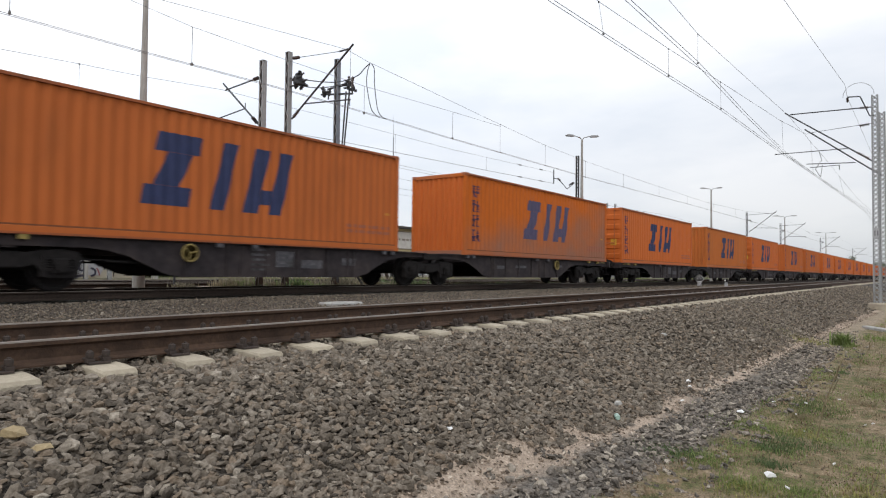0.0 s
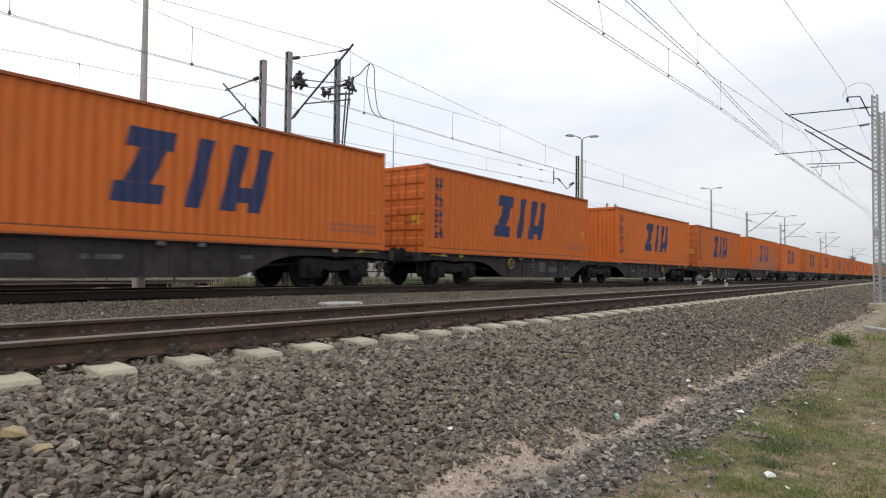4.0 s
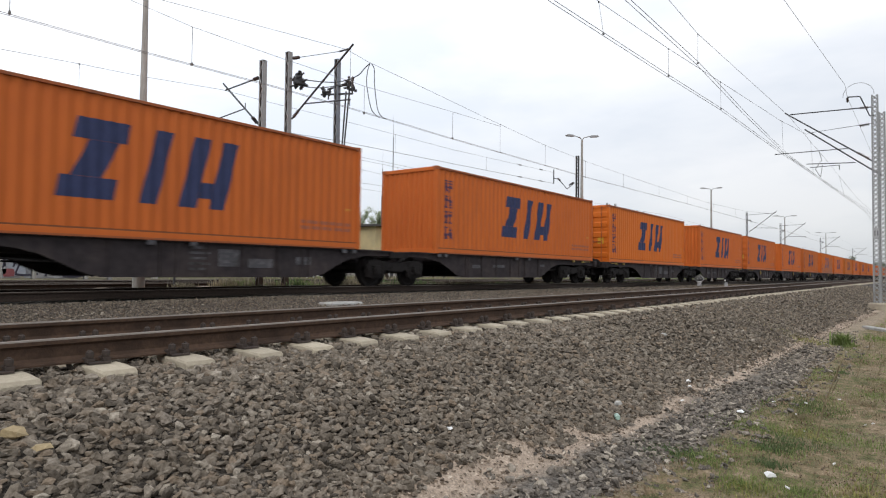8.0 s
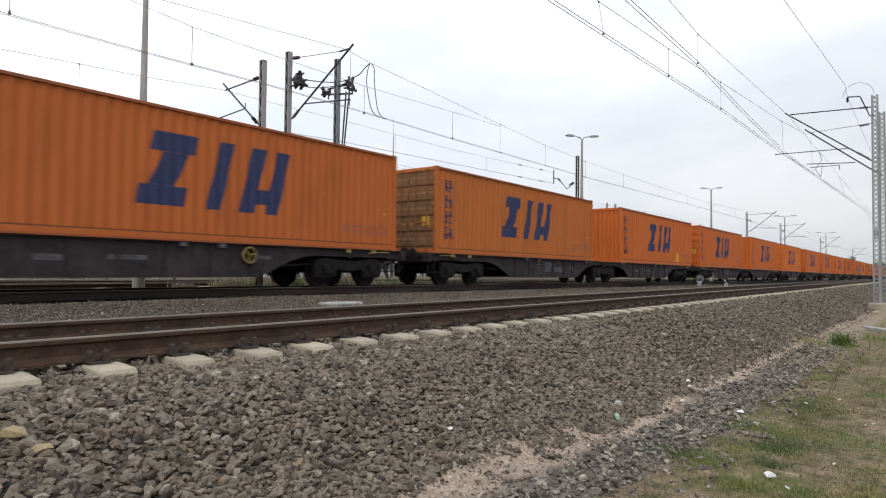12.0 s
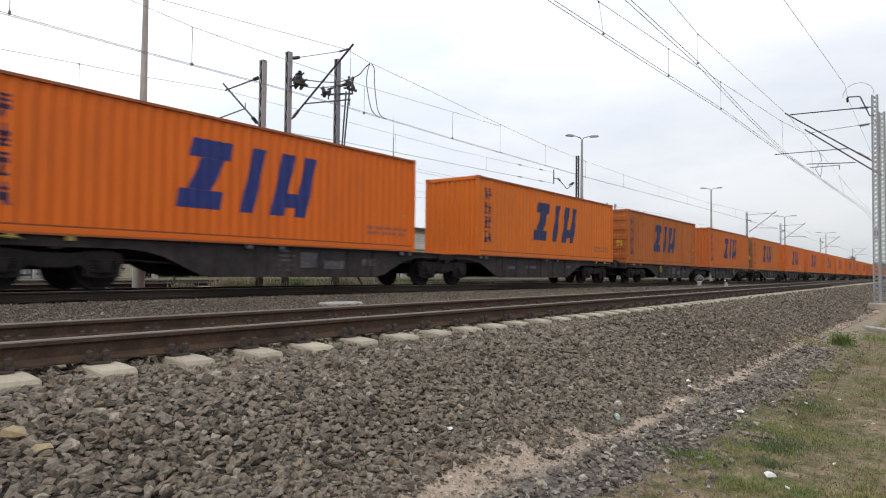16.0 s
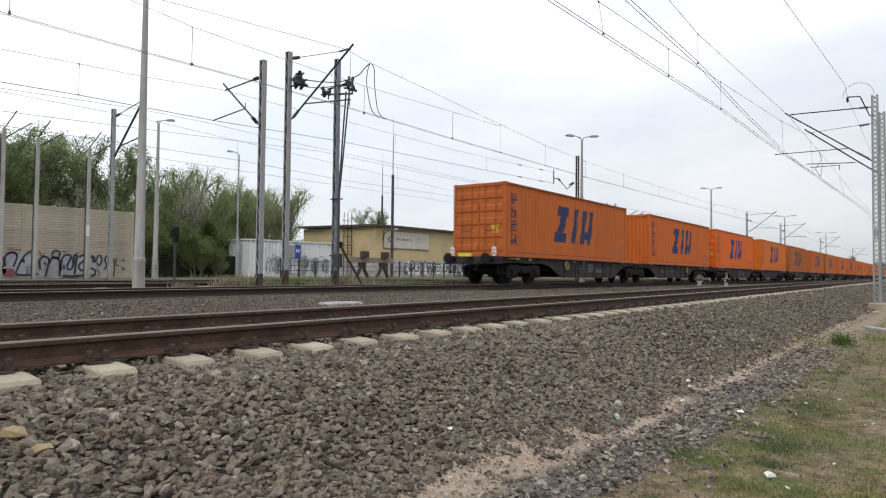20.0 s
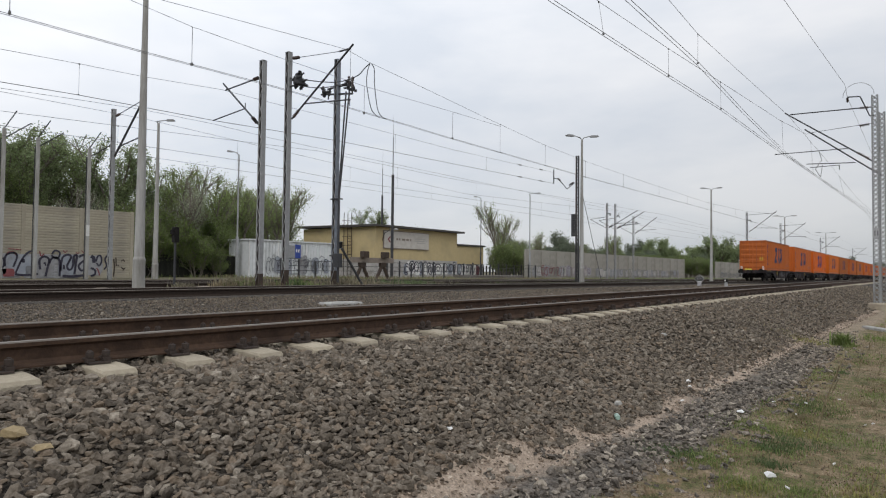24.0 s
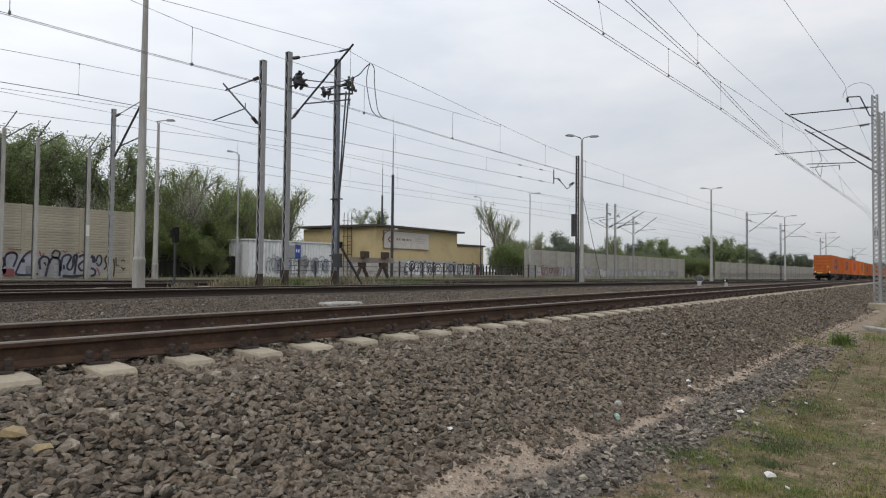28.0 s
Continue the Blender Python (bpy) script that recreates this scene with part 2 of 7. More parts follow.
# ---- mesh helpers ----
class MB:
    """Collects faces of one mesh."""

    def __init__(self):
        self.v, self.f, self.k, self.slot = [], [], [], 0

    def add(self, verts, faces):
        o = len(self.v)
        self.v.extend(tuple(p) for p in verts)
        for f in faces:
            self.f.append([o + i for i in f])
            self.k.append(self.slot)
        return self

    def box(self, x0, y0, z0, x1, y1, z1, c=0.0):
        """A box; c cuts its upright and top edges by that much."""
        if c <= 0:
            return self.add([(x0, y0, z0), (x1, y0, z0), (x1, y1, z0), (x0, y1, z0), (x0, y0, z1), (x1, y0, z1), (x1, y1, z1), (x0, y1, z1)],
                            [(0, 3, 2, 1), (4, 5, 6, 7), (0, 1, 5, 4), (1, 2, 6, 5), (2, 3, 7, 6), (3, 0, 4, 7)])
        v = [(x0, y0, z0), (x1, y0, z0), (x1, y1, z0), (x0, y1, z0), (x0, y0, z1 - c), (x1, y0, z1 - c), (x1, y1, z1 - c), (x0, y1, z1 - c),
             (x0 + c, y0 + c, z1), (x1 - c, y0 + c, z1), (x1 - c, y1 - c, z1), (x0 + c, y1 - c, z1)]
        f = [(0, 3, 2, 1), (8, 9, 10, 11)]
        for a, b in ((0, 4), (4, 8)):
            for i in range(4):
                j = (i + 1) % 4
                f.append((a + i, a + j, b + j, b + i))
        return self.add(v, f)

    def prism(self, outline, axis, lo, hi):
        """An outline of (u, w) pushed along an axis: 'y' takes (x, z), 'x' takes (y, z), 'z' takes (x, y)."""
        n = len(outline)
        put = {"y": lambda u, w, d: (u, d, w), "x": lambda u, w, d: (d, u, w), "z": lambda u, w, d: (u, w, d)}[axis]
        v = [put(u, w, lo) for u, w in outline] + [put(u, w, hi) for u, w in outline]
        f = [tuple(range(n)), tuple(range(2 * n - 1, n - 1, -1))] + [(i, n + i, n + (i + 1) % n, (i + 1) % n) for i in range(n)]
        return self.add(v, f)

    def tube(self, p, q, r0, r1=None, n=8, caps=True):
        p, q = Vector(p), Vector(q)
        r1 = r0 if r1 is None else r1
        d = (q - p).normalized()
        a = d.orthogonal().normalized()
        b = d.cross(a)
        v = []
        for c, r in ((p, r0), (q, r1)):
            for i in range(n):
                w = 2 * math.pi * (i + 0.5) / n
                v.append(c + a * (r * math.cos(w)) + b * (r * math.sin(w)))
        f = [(i, (i + 1) % n, n + (i + 1) % n, n + i) for i in range(n)]
        if caps:
            f += [tuple(range(n - 1, -1, -1)), tuple(range(n, 2 * n))]
        return self.add(v, f)

    def line(self, pts, r, n=6):
        for p, q in zip(pts, pts[1:]):
            self.tube(p, q, r, r, n, True)
        return self

    def lathe(self, profile, centre=(0, 0, 0), axis="z", n=20):
        """profile: (radius, along) pairs turned round an axis."""
        v, f = [], []
        for r, h in profile:
            for i in range(n):
                w = 2 * math.pi * i / n
                c, s = r * math.cos(w), r * math.sin(w)
                p = {"z": (c, s, h), "y": (c, h, s), "x": (h, c, s)}[axis]
                v.append((p[0] + centre[0], p[1] + centre[1], p[2] + centre[2]))
        for k in range(len(profile) - 1):
            for i in range(n):
                j = (i + 1) % n
                f.append((k * n + i, k * n + j, (k + 1) * n + j, (k + 1) * n + i))
        f += [tuple(range(n)), tuple(range((len(profile) - 1) * n, len(profile) * n))]
        return self.add(v, f)

    def mesh(self, name, *materials, smooth=False):
        me = bpy.data.meshes.new(name)
        me.from_pydata(self.v, [], self.f)
        for m in materials:
            me.materials.append(m)
        if len(materials) > 1:
            me.polygons.foreach_set("material_index", self.k)
        me.update()
        bm = bmesh.new()
        bm.from_mesh(me)
        bmesh.ops.recalc_face_normals(bm, faces=bm.faces)
        if smooth:
            for e in bm.edges:
                e.smooth = len(e.link_faces) == 2 and e.calc_face_angle(0) < 0.7
        bm.to_mesh(me)
        bm.free()
        if smooth:
            me.polygons.foreach_set("use_smooth", [len(p.vertices) == 4 for p in me.polygons])
        return me


def part(name, mb, material, parent, label="", at=None, smooth=False):
    """One mesh object under a thing or a part. mb: an MB or a mesh that is shared."""
    me = mb if isinstance(mb, bpy.types.Mesh) else mb.mesh(name, *(material if isinstance(material, (list, tuple)) else [material]), smooth=smooth)
    ob = new(name, me)
    ob.parent = parent
    if at is not None:
        ob.matrix_basis = at if isinstance(at, Matrix) else Matrix.Translation(at)
    if label:
        ob["label"] = label
    return ob


def thing(name, label, category, at=(0, 0, 0), turn=0, group="", kind=""):
    ob = new(name)
    ob.empty_display_size = 0.2
    ob.matrix_basis = pose(*at, 0, 0, turn)
    return tagged(ob, label, category, group, kind)


def solid(name, mb, material, label, category="", kind="", group="", at=None, smooth=False):
    """A thing or a piece of the setting that is one mesh."""
    me = mb if isinstance(mb, bpy.types.Mesh) else mb.mesh(name, *(material if isinstance(material, (list, tuple)) else [material]), smooth=smooth)
    ob = new(name, me)
    if at is not None:
        ob.matrix_basis = at if isinstance(at, Matrix) else Matrix.Translation(at)
    return tagged(ob, label, category, group, kind)


# ---- the lie of the land: z over y, across the tracks ----
NEAR_TRACK, TRAIN_TRACK, THIRD_TRACK, FOURTH_TRACK = 5.49, 14.33, 20.1, 24.6
LAND = [(-900, -1.3), (-30, -1.25), (-6, -1.10), (0, -1.03), (1.2, -1.0), (1.9, -0.96), (2.35, -0.90), (3.55, -0.372), (3.9, -0.295), (4.3, -0.262), (4.7, -0.242),
        (6.7, -0.215), (7.2, -0.235), (8.2, -0.32), (9.6, -0.34), (11.4, -0.31), (12.6, -0.24), (13.0, -0.225), (15.7, -0.225), (16.3, -0.25),
        (17.0, -0.13), (18.4, -0.13), (19.2, -0.23), (26.4, -0.23), (27.4, -0.3), (29, -0.2), (38, -0.15), (900, -0.15)]


def strip(x):
    """The middle of the sandy strip at the foot of the ballast."""
    return 2.24 + 0.20 * min(1, max(0, (5.4 - x) / 2.6)) - 0.30 * min(1, max(0, (x - 14) / 18))


def dip(x, y):
    """How far the yard and its tracks have fallen at x: a gentle grade beyond the near track."""
    u = min(x, 320.0) - 8.0
    fall = 0.0 if u <= 0 else 0.0042 * (u * u / 24 if u < 12 else u - 6)
    return fall * min(1.0, max(0.0, (y - 7.2) / 5.4))


def land(x, y):
    for (y0, z0), (y1, z1) in zip(LAND, LAND[1:]):
        if y <= y1:
            z = z0 + (z1 - z0) * (y - y0) / (y1 - y0)
            break
    if -12 < y < 3.4:
        z += 0.035 * noise.noise((x * 0.5, y * 0.9, 3)) + 0.015 * noise.noise((x * 2.1, y * 2.3, 7))
    elif 16.5 < y < 19:
        z += 0.03 * noise.noise((x * 0.3, y * 0.6, 5)) * min(1, (y - 16.5))
    elif y > 29:
        z += 0.12 * noise.noise((x * 0.08, y * 0.08, 9)) * min(1, (y - 29) / 8)
    return z - dip(x, y)


# ---- ground: one sheet to the horizon ----
def ground_material():
    m = bpy.data.materials.new("railway ground")
    m.use_nodes = True
    nt = m.node_tree
    n, lk = nt.nodes, nt.links.new
    bsdf = n["Principled BSDF"]
    bsdf.inputs["Roughness"].default_value = 0.95
    bsdf.inputs["Specular IOR Level"].default_value = 0.2
    tc = n.new("ShaderNodeTexCoord")
    sep = n.new("ShaderNodeSeparateXYZ")
    lk(tc.outputs["Object"], sep.inputs[0])

    def nz(scale, detail=6, rough=0.6):
        t = n.new("ShaderNodeTexNoise")
        t.inputs["Scale"].default_value, t.inputs["Detail"].default_value, t.inputs["Roughness"].default_value = scale, detail, rough
        lk(tc.outputs["Object"], t.inputs["Vector"])
        return t.outputs["Fac"]

    def ramp(fac, *stops):
        r = n.new("ShaderNodeValToRGB")
        while len(r.color_ramp.elements) < len(stops):
            r.color_ramp.elements.new(0.5)
        for e, (p, c) in zip(r.color_ramp.elements, stops):
            e.position, e.color = p, (*c, 1)
        lk(fac, r.inputs["Fac"])
        return r.outputs["Color"]

    def mixed(fac, a, b):
        x = n.new("ShaderNodeMix")
        x.data_type = "RGBA"
        lk(fac, x.inputs["Factor"])
        lk(a, x.inputs["A"])
        lk(b, x.inputs["B"])
        return x.outputs["Result"]

    def span(value, a, b):
        r = n.new("ShaderNodeMapRange")
        r.inputs["From Min"].default_value, r.inputs["From Max"].default_value = a, b
        lk(value, r.inputs["Value"])
        return r.outputs["Result"]

    # y measured from the sandy strip, with a ragged edge
    def shift(x0, x1, z0, z1):
        r = n.new("ShaderNodeMapRange")
        for key, val in (("From Min", x0), ("From Max", x1), ("To Min", z0), ("To Max", z1)):
            r.inputs[key].default_value = val
        lk(sep.outputs["X"], r.inputs["Value"])
        return r.outputs["Result"]

    def plus(p, q):
        r = n.new("ShaderNodeMath")
        lk(p, r.inputs[0])
        lk(q, r.inputs[1])
        return r.outputs[0]

    bend = plus(shift(2.8, 5.4, -0.20, 0.0), shift(14.0, 32.0, 0.0, 0.30))
    wob = n.new("ShaderNodeMath")
    wob.operation = "MULTIPLY_ADD"
    lk(nz(1.7), wob.inputs[0])
    wob.inputs[1].default_value = 0.5
    lk(plus(sep.outputs["Y"], bend), wob.inputs[2])
    y = wob.outputs[0]
    # near-black low stops paint the shade in the gaps between ballast stones
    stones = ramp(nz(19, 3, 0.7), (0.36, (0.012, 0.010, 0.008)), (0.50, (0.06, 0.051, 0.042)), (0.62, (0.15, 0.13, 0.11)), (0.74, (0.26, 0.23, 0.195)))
    sand = ramp(nz(9), (0.3, (0.30, 0.235, 0.18)), (0.7, (0.47, 0.38, 0.30)))
    grass = ramp(nz(4.5, 9, 0.78), (0.36, (0.055, 0.07, 0.024)), (0.45, (0.135, 0.125, 0.058)), (0.52, (0.20, 0.152, 0.09)), (0.64, (0.36, 0.275, 0.19)))
    bare = ramp(nz(1.1, 5, 0.6), (0.50, (0.0, 0.0, 0.0)), (0.68, (0.8, 0.8, 0.8)))
    soil = ramp(nz(13, 6, 0.75), (0.36, (0.15, 0.115, 0.08)), (0.52, (0.27, 0.205, 0.15)), (0.68, (0.40, 0.32, 0.245)))
    grass = mixed(bare, grass, soil)
    gravel = ramp(nz(26, 3, 0.7), (0.30, (0.05, 0.043, 0.037)), (0.5, (0.135, 0.12, 0.105)), (0.7, (0.22, 0.20, 0.175)))
    verge = ramp(nz(2.2, 8, 0.7), (0.35, (0.085, 0.088, 0.045)), (0.5, (0.15, 0.135, 0.088)), (0.66, (0.22, 0.195, 0.15)))
    gravel = mixed(shift(9.0, 16.0, 0.0, 0.9), gravel, mixed(nz(3.0), sand, grass))
    c = mixed(span(y, 1.74, 2.0), grass, gravel)
    c = mixed(span(y, 2.30, 2.46), c, sand)
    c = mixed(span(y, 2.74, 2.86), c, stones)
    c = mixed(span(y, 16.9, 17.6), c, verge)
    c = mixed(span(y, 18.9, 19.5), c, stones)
    c = mixed(span(y, 26.7, 27.6), c, verge)
    fine = n.new("ShaderNodeMix")
    fine.data_type, fine.blend_type = "RGBA", "MULTIPLY"
    fine.inputs["Factor"].default_value = 1.0
    lk(c, fine.inputs["A"])
    lk(ramp(nz(55, 3, 0.8), (0.32, (0.55, 0.55, 0.55)), (0.66, (1.3, 1.3, 1.3))), fine.inputs["B"])
    lk(fine.outputs["Result"], bsdf.inputs["Base Color"])
    bp = n.new("ShaderNodeBump")
    bp.inputs["Strength"].default_value, bp.inputs["Distance"].default_value = 0.8, 0.04
    lk(nz(21, 4, 0.7), bp.inputs["Height"])
    lk(bp.outputs["Normal"], bsdf.inputs["Normal"])
    return m


def build_ground():
    xs = [-900, -300, -120, -60, -30, -15] + [-8 + 0.35 * i for i in range(150)] + [46 + 2 * i for i in range(40)] + [130, 170, 230, 320, 500, 900]
    ys = []
    for (y0, _), (y1, _) in zip(LAND, LAND[1:]):
        k = max(1, min(14, int((y1 - y0) / 0.35))) if -12 < y0 < 40 else 6
        ys += [y0 + (y1 - y0) * i / k for i in range(k)]
    ys.append(900)
    nx = len(xs)
    v = [(x, y, land(x, y)) for y in ys for x in xs]
    f = [(j * nx + i, j * nx + i + 1, (j + 1) * nx + i + 1, (j + 1) * nx + i) for j in range(len(ys) - 1) for i in range(nx - 1)]
    me = bpy.data.meshes.new("ground")
    me.from_pydata(v, [], f)
    me.materials.append(ground_material())
    me.polygons.foreach_set("use_smooth", [True] * len(f))
    tagged(new("ground", me), "stony ground with ballast shoulders, sandy path and patchy grass", "ground", kind="structure")


build_ground()


def stone_shapes(count, seed, corners=14):
    rnd = random.Random(seed)
    shapes = []
    for _ in range(count):
        bm = bmesh.new()
        sy, sz = rnd.uniform(0.58, 0.94), rnd.uniform(0.42, 0.74)
        for _ in range(corners):
            d = Vector((rnd.gauss(0, 1), rnd.gauss(0, 1), rnd.gauss(0, 1))).normalized()
            m = max(abs(d.x), abs(d.y), abs(d.z))
            d *= rnd.uniform(0.84, 1.06) / (0.45 + 0.55 * m)
            bm.verts.new((d.x, d.y * sy, d.z * sz))
        bmesh.ops.convex_hull(bm, input=bm.verts)
        for v in [v for v in bm.verts if not v.link_faces]:
            bm.verts.remove(v)
        bmesh.ops.triangulate(bm, faces=bm.faces)
        bm.verts.index_update()
        shapes.append((np.array([v.co[:] for v in bm.verts]), np.array([[v.index for v in f.verts] for f in bm.faces])))
        bm.free()
    return shapes


def scatter(name, places, sizes, material, label, seed, corners=14):
    """One object of many stones: places (n x 3), sizes (n)."""
    rng = np.random.default_rng(seed)
    shapes = stone_shapes(20, seed, corners)
    pick = rng.integers(0, len(shapes), len(places))
    vs, fs, off = [], [], 0
    for k, (sv, sf) in enumerate(shapes):
        idx = np.nonzero(pick == k)[0]
        if not len(idx):
            continue
        # any turn about the upright, tipped by some 30 degrees: most stones lie on a flat side
        yaw, way, tip = rng.uniform(0, np.pi, len(idx)), rng.uniform(0, 2 * np.pi, len(idx)), rng.normal(0, 0.3, len(idx))
        w, x = np.cos(tip) * np.cos(yaw), np.sin(tip) * np.cos(way)
        y, z = np.sin(tip) * np.sin(way), np.cos(tip) * np.sin(yaw)
        rot = np.stack([1 - 2 * (y * y + z * z), 2 * (x * y - z * w), 2 * (x * z + y * w), 2 * (x * y + z * w), 1 - 2 * (x * x + z * z), 2 * (y * z - x * w),
                        2 * (x * z - y * w), 2 * (y * z + x * w), 1 - 2 * (x * x + y * y)], axis=1).reshape(-1, 3, 3)
        p = np.einsum("nij,vj->nvi", rot, sv) * sizes[idx][:, None, None] + places[idx][:, None, :]
        vs.append(p.reshape(-1, 3))
        fs.append((sf[None] + (np.arange(len(idx)) * len(sv))[:, None, None] + off).reshape(-1, 3))
        off += len(idx) * len(sv)
    v, f = np.concatenate(vs), np.concatenate(fs)
    me = bpy.data.meshes.new(name)
    me.vertices.add(len(v))
    me.vertices.foreach_set("co", v.ravel())
    me.loops.add(f.size)
    me.loops.foreach_set("vertex_index", f.ravel().astype(np.int32))
    me.polygons.add(len(f))
    me.polygons.foreach_set("loop_start", np.arange(0, f.size, 3, dtype=np.int32))
    me.update(calc_edges=True)
    me.shade_flat()
    me.materials.append(material)
    return tagged(new(name, me), label, "ballast", kind="stuff")


def strew(x0, x1, y0, y1, per_m2, lo, hi, seed, keep=None, lift=0.25, sunk=0.4, even=False):
    rng = np.random.default_rng(seed)
    count = int((x1 - x0) * (y1 - y0) * per_m2)
    xs, ys = rng.uniform(x0, x1, count), rng.uniform(y0, y1, count)
    if even:
        cell = per_m2 ** -0.5
        gx, gy = np.meshgrid(np.arange(x0, x1, cell), np.arange(y0, y1, cell))
        xs = gx.ravel() + rng.uniform(0, cell, gx.size)
        ys = gy.ravel() + rng.uniform(0, cell, gx.size)
    if keep is not None:
        ok = np.array([keep(a, b) for a, b in zip(xs, ys)])
        xs, ys = xs[ok], ys[ok]
    s = rng.uniform(lo, hi, len(xs)) * rng.choice([0.65, 0.85, 1.05, 1.28], len(xs))
    zs = np.array([land(a, b) for a, b in zip(xs, ys)]) + s * rng.uniform(-sunk, lift + 0.6, len(xs))
    return np.stack([xs, ys, zs], axis=1), s


SLEEPER_X0 = 1.605 - 0.6 * 12


def shoulder_edge(x, y):
    e = strip(x) + 0.05 + 0.06 * math.exp(-((x - 4.75) / 0.7) ** 2) + 0.04 * min(1, max(0, (5.2 - x) / 1.4)) + 0.13 * noise.noise((x * 0.9, 1, 1)) + 0.12 * noise.noise((x * 3.0, y, 4))
    return y > e and (y > e + 0.14 or noise.noise((x * 2.3, y * 2.6, 9)) > -0.25)


def off_sleeper(x, y):
    d = (x - SLEEPER_X0 + 0.3) % 0.6 - 0.3
    return not (abs(d) < 0.16 and 4.33 < y < 6.6)


def grass_edge(x):
    return strip(x) - 0.66 - 0.14 * min(1, max(0, (x - 7) / 2.5)) + 0.14 * noise.noise((x * 0.8, 2, 2))


def build_ballast():
    on_bank = lambda x, y: shoulder_edge(x, y) and off_sleeper(x, y)
    p0, s0 = strew(-5.0, -1.0, 2.2, 4.66, 500, 0.026, 0.046, 10, on_bank)
    p, s = strew(-1.0, 9, 2.2, 4.66, 1080, 0.026, 0.038, 11, on_bank, 0.05, 0.35, True)
    # packed up to the foot of the near rail
    pr, sr = strew(-1.0, 20, 4.60, 5.15, 800, 0.022, 0.036, 37, off_sleeper, 0.6, 0.0)
    p2, s2 = strew(9, 20, 2.0, 4.66, 720, 0.027, 0.043, 12, on_bank, 0.1, 0.4, True)
    p3, s3 = strew(20, 52, 1.8, 4.5, 330, 0.03, 0.05, 13, on_bank)
    scatter("ballast_stones", p, s, M["stone"], "grey-brown crushed ballast stones on the track shoulder", 21)
    scatter("ballast_stones", np.concatenate([p0, pr, p2, p3]), np.concatenate([s0, sr, s2, s3]), M["stone"], "grey-brown crushed ballast stones along the track", 20, 9)
    p, s = strew(2.5, 26, 7.3, 13.1, 330, 0.015, 0.028, 14)
    p3, s3 = strew(26, 60, 7.6, 13.1, 75, 0.024, 0.042, 29)
    p2, s2 = strew(-2, 12, 12.3, 13.3, 260, 0.015, 0.028, 15)
    scatter("ballast_stones", np.concatenate([p, p2, p3]), np.concatenate([s, s2, s3]), M["stone"], "grey ballast stones between the two main tracks", 22, 9)

    def path(x, y):
        top, foot = strip(x) - 0.12 - 0.11 * min(1, max(0, (5.0 - x) / 1.2)) + 0.07 * noise.noise((x * 1.6, y, 30)), grass_edge(x) + 0.05
        if x > 10 and noise.noise((x * 7, y * 7, 34)) < -0.6 + (x - 10) * 0.11:
            return False
        return foot < y < top and noise.noise((x * 5, y * 5, 35)) > -0.42 or (foot - 0.4 < y < top + 0.25 and noise.noise((x * 9, y * 9, 31)) > 0.24)
    p, s = strew(2.4, 9, 1.0, 2.7, 1000, 0.016, 0.036, 16, path, 0.1, 0.45)
    p2, s2 = strew(9, 30, 0.8, 2.4, 620, 0.017, 0.034, 18, path, 0.1, 0.45)
    scatter("path_gravel", np.concatenate([p, p2]), np.concatenate([s, s2]), M["stone_blue"], "loose grey gravel beside the sandy strip", 23, 11)

    p, s = strew(3.8, 12, -0.4, 2.0, 420, 0.004, 0.013, 19, lambda x, y: y < grass_edge(x) + 0.1 and noise.noise((x * 2, y * 2.4, 36)) > -0.1)
    scatter("soil_crumbs", p, s, stone_material("dry soil crumbs", ((0.0, (0.14, 0.105, 0.075)), (0.7, (0.28, 0.215, 0.16)), (1.0, (0.45, 0.38, 0.30)))), "dry soil crumbs and grit on the grassy verge", 25, 8)

    def sandy(x, y):
        return strip(x) - 0.2 < y < strip(x) + 0.32
    p, s = strew(1.8, 30, 1.6, 3.0, 850, 0.005, 0.021, 17, sandy)
    scatter("sand_grit", p, s, stone_material("pale sandy grit", ((0.0, (0.13, 0.105, 0.085)), (0.35, (0.27, 0.215, 0.165)), (0.7, (0.42, 0.34, 0.27)), (1.0, (0.62, 0.53, 0.44)))), "pale sandy grit along the foot of the ballast", 24, 8)


# ---- tracks ----
RAIL = [(-0.075, -0.172), (0.075, -0.172), (0.075, -0.160), (0.030, -0.147), (0.010, -0.125), (0.009, -0.055), (0.022, -0.042), (0.036, -0.036),
        (0.036, -0.010), (0.030, -0.001), (-0.030, -0.001), (-0.036, -0.010), (-0.036, -0.036), (-0.022, -0.042), (-0.009, -0.055), (-0.010, -0.125), (-0.030, -0.147), (-0.075, -0.160)]


def rail_mesh(x0, x1, side, y):
    mb = MB()
    n = len(RAIL)
    xs = [x0] + [x for x in (8, 11, 14, 17, 20, 320) if y > 8 and x0 < x < x1] + [x1]
    v = [(x, u, w - dip(x, y)) for x in xs for u, w in RAIL]
    for i in range(n):
        j = (i + 1) % n
        mb.slot = 1 if RAIL[i][1] > -0.011 and RAIL[j][1] > -0.011 else 0
        for k in range(0, len(v) - n, n):
            mb.add([v[k + i], v[k + n + i], v[k + n + j], v[k + j]], [(0, 1, 2, 3)])
    mb.slot = 0
    mb.add(v[:n], [tuple(range(n))]).add(v[-n:], [tuple(range(n))])
    return mb.mesh("rail", M[side], M["rail_top"])


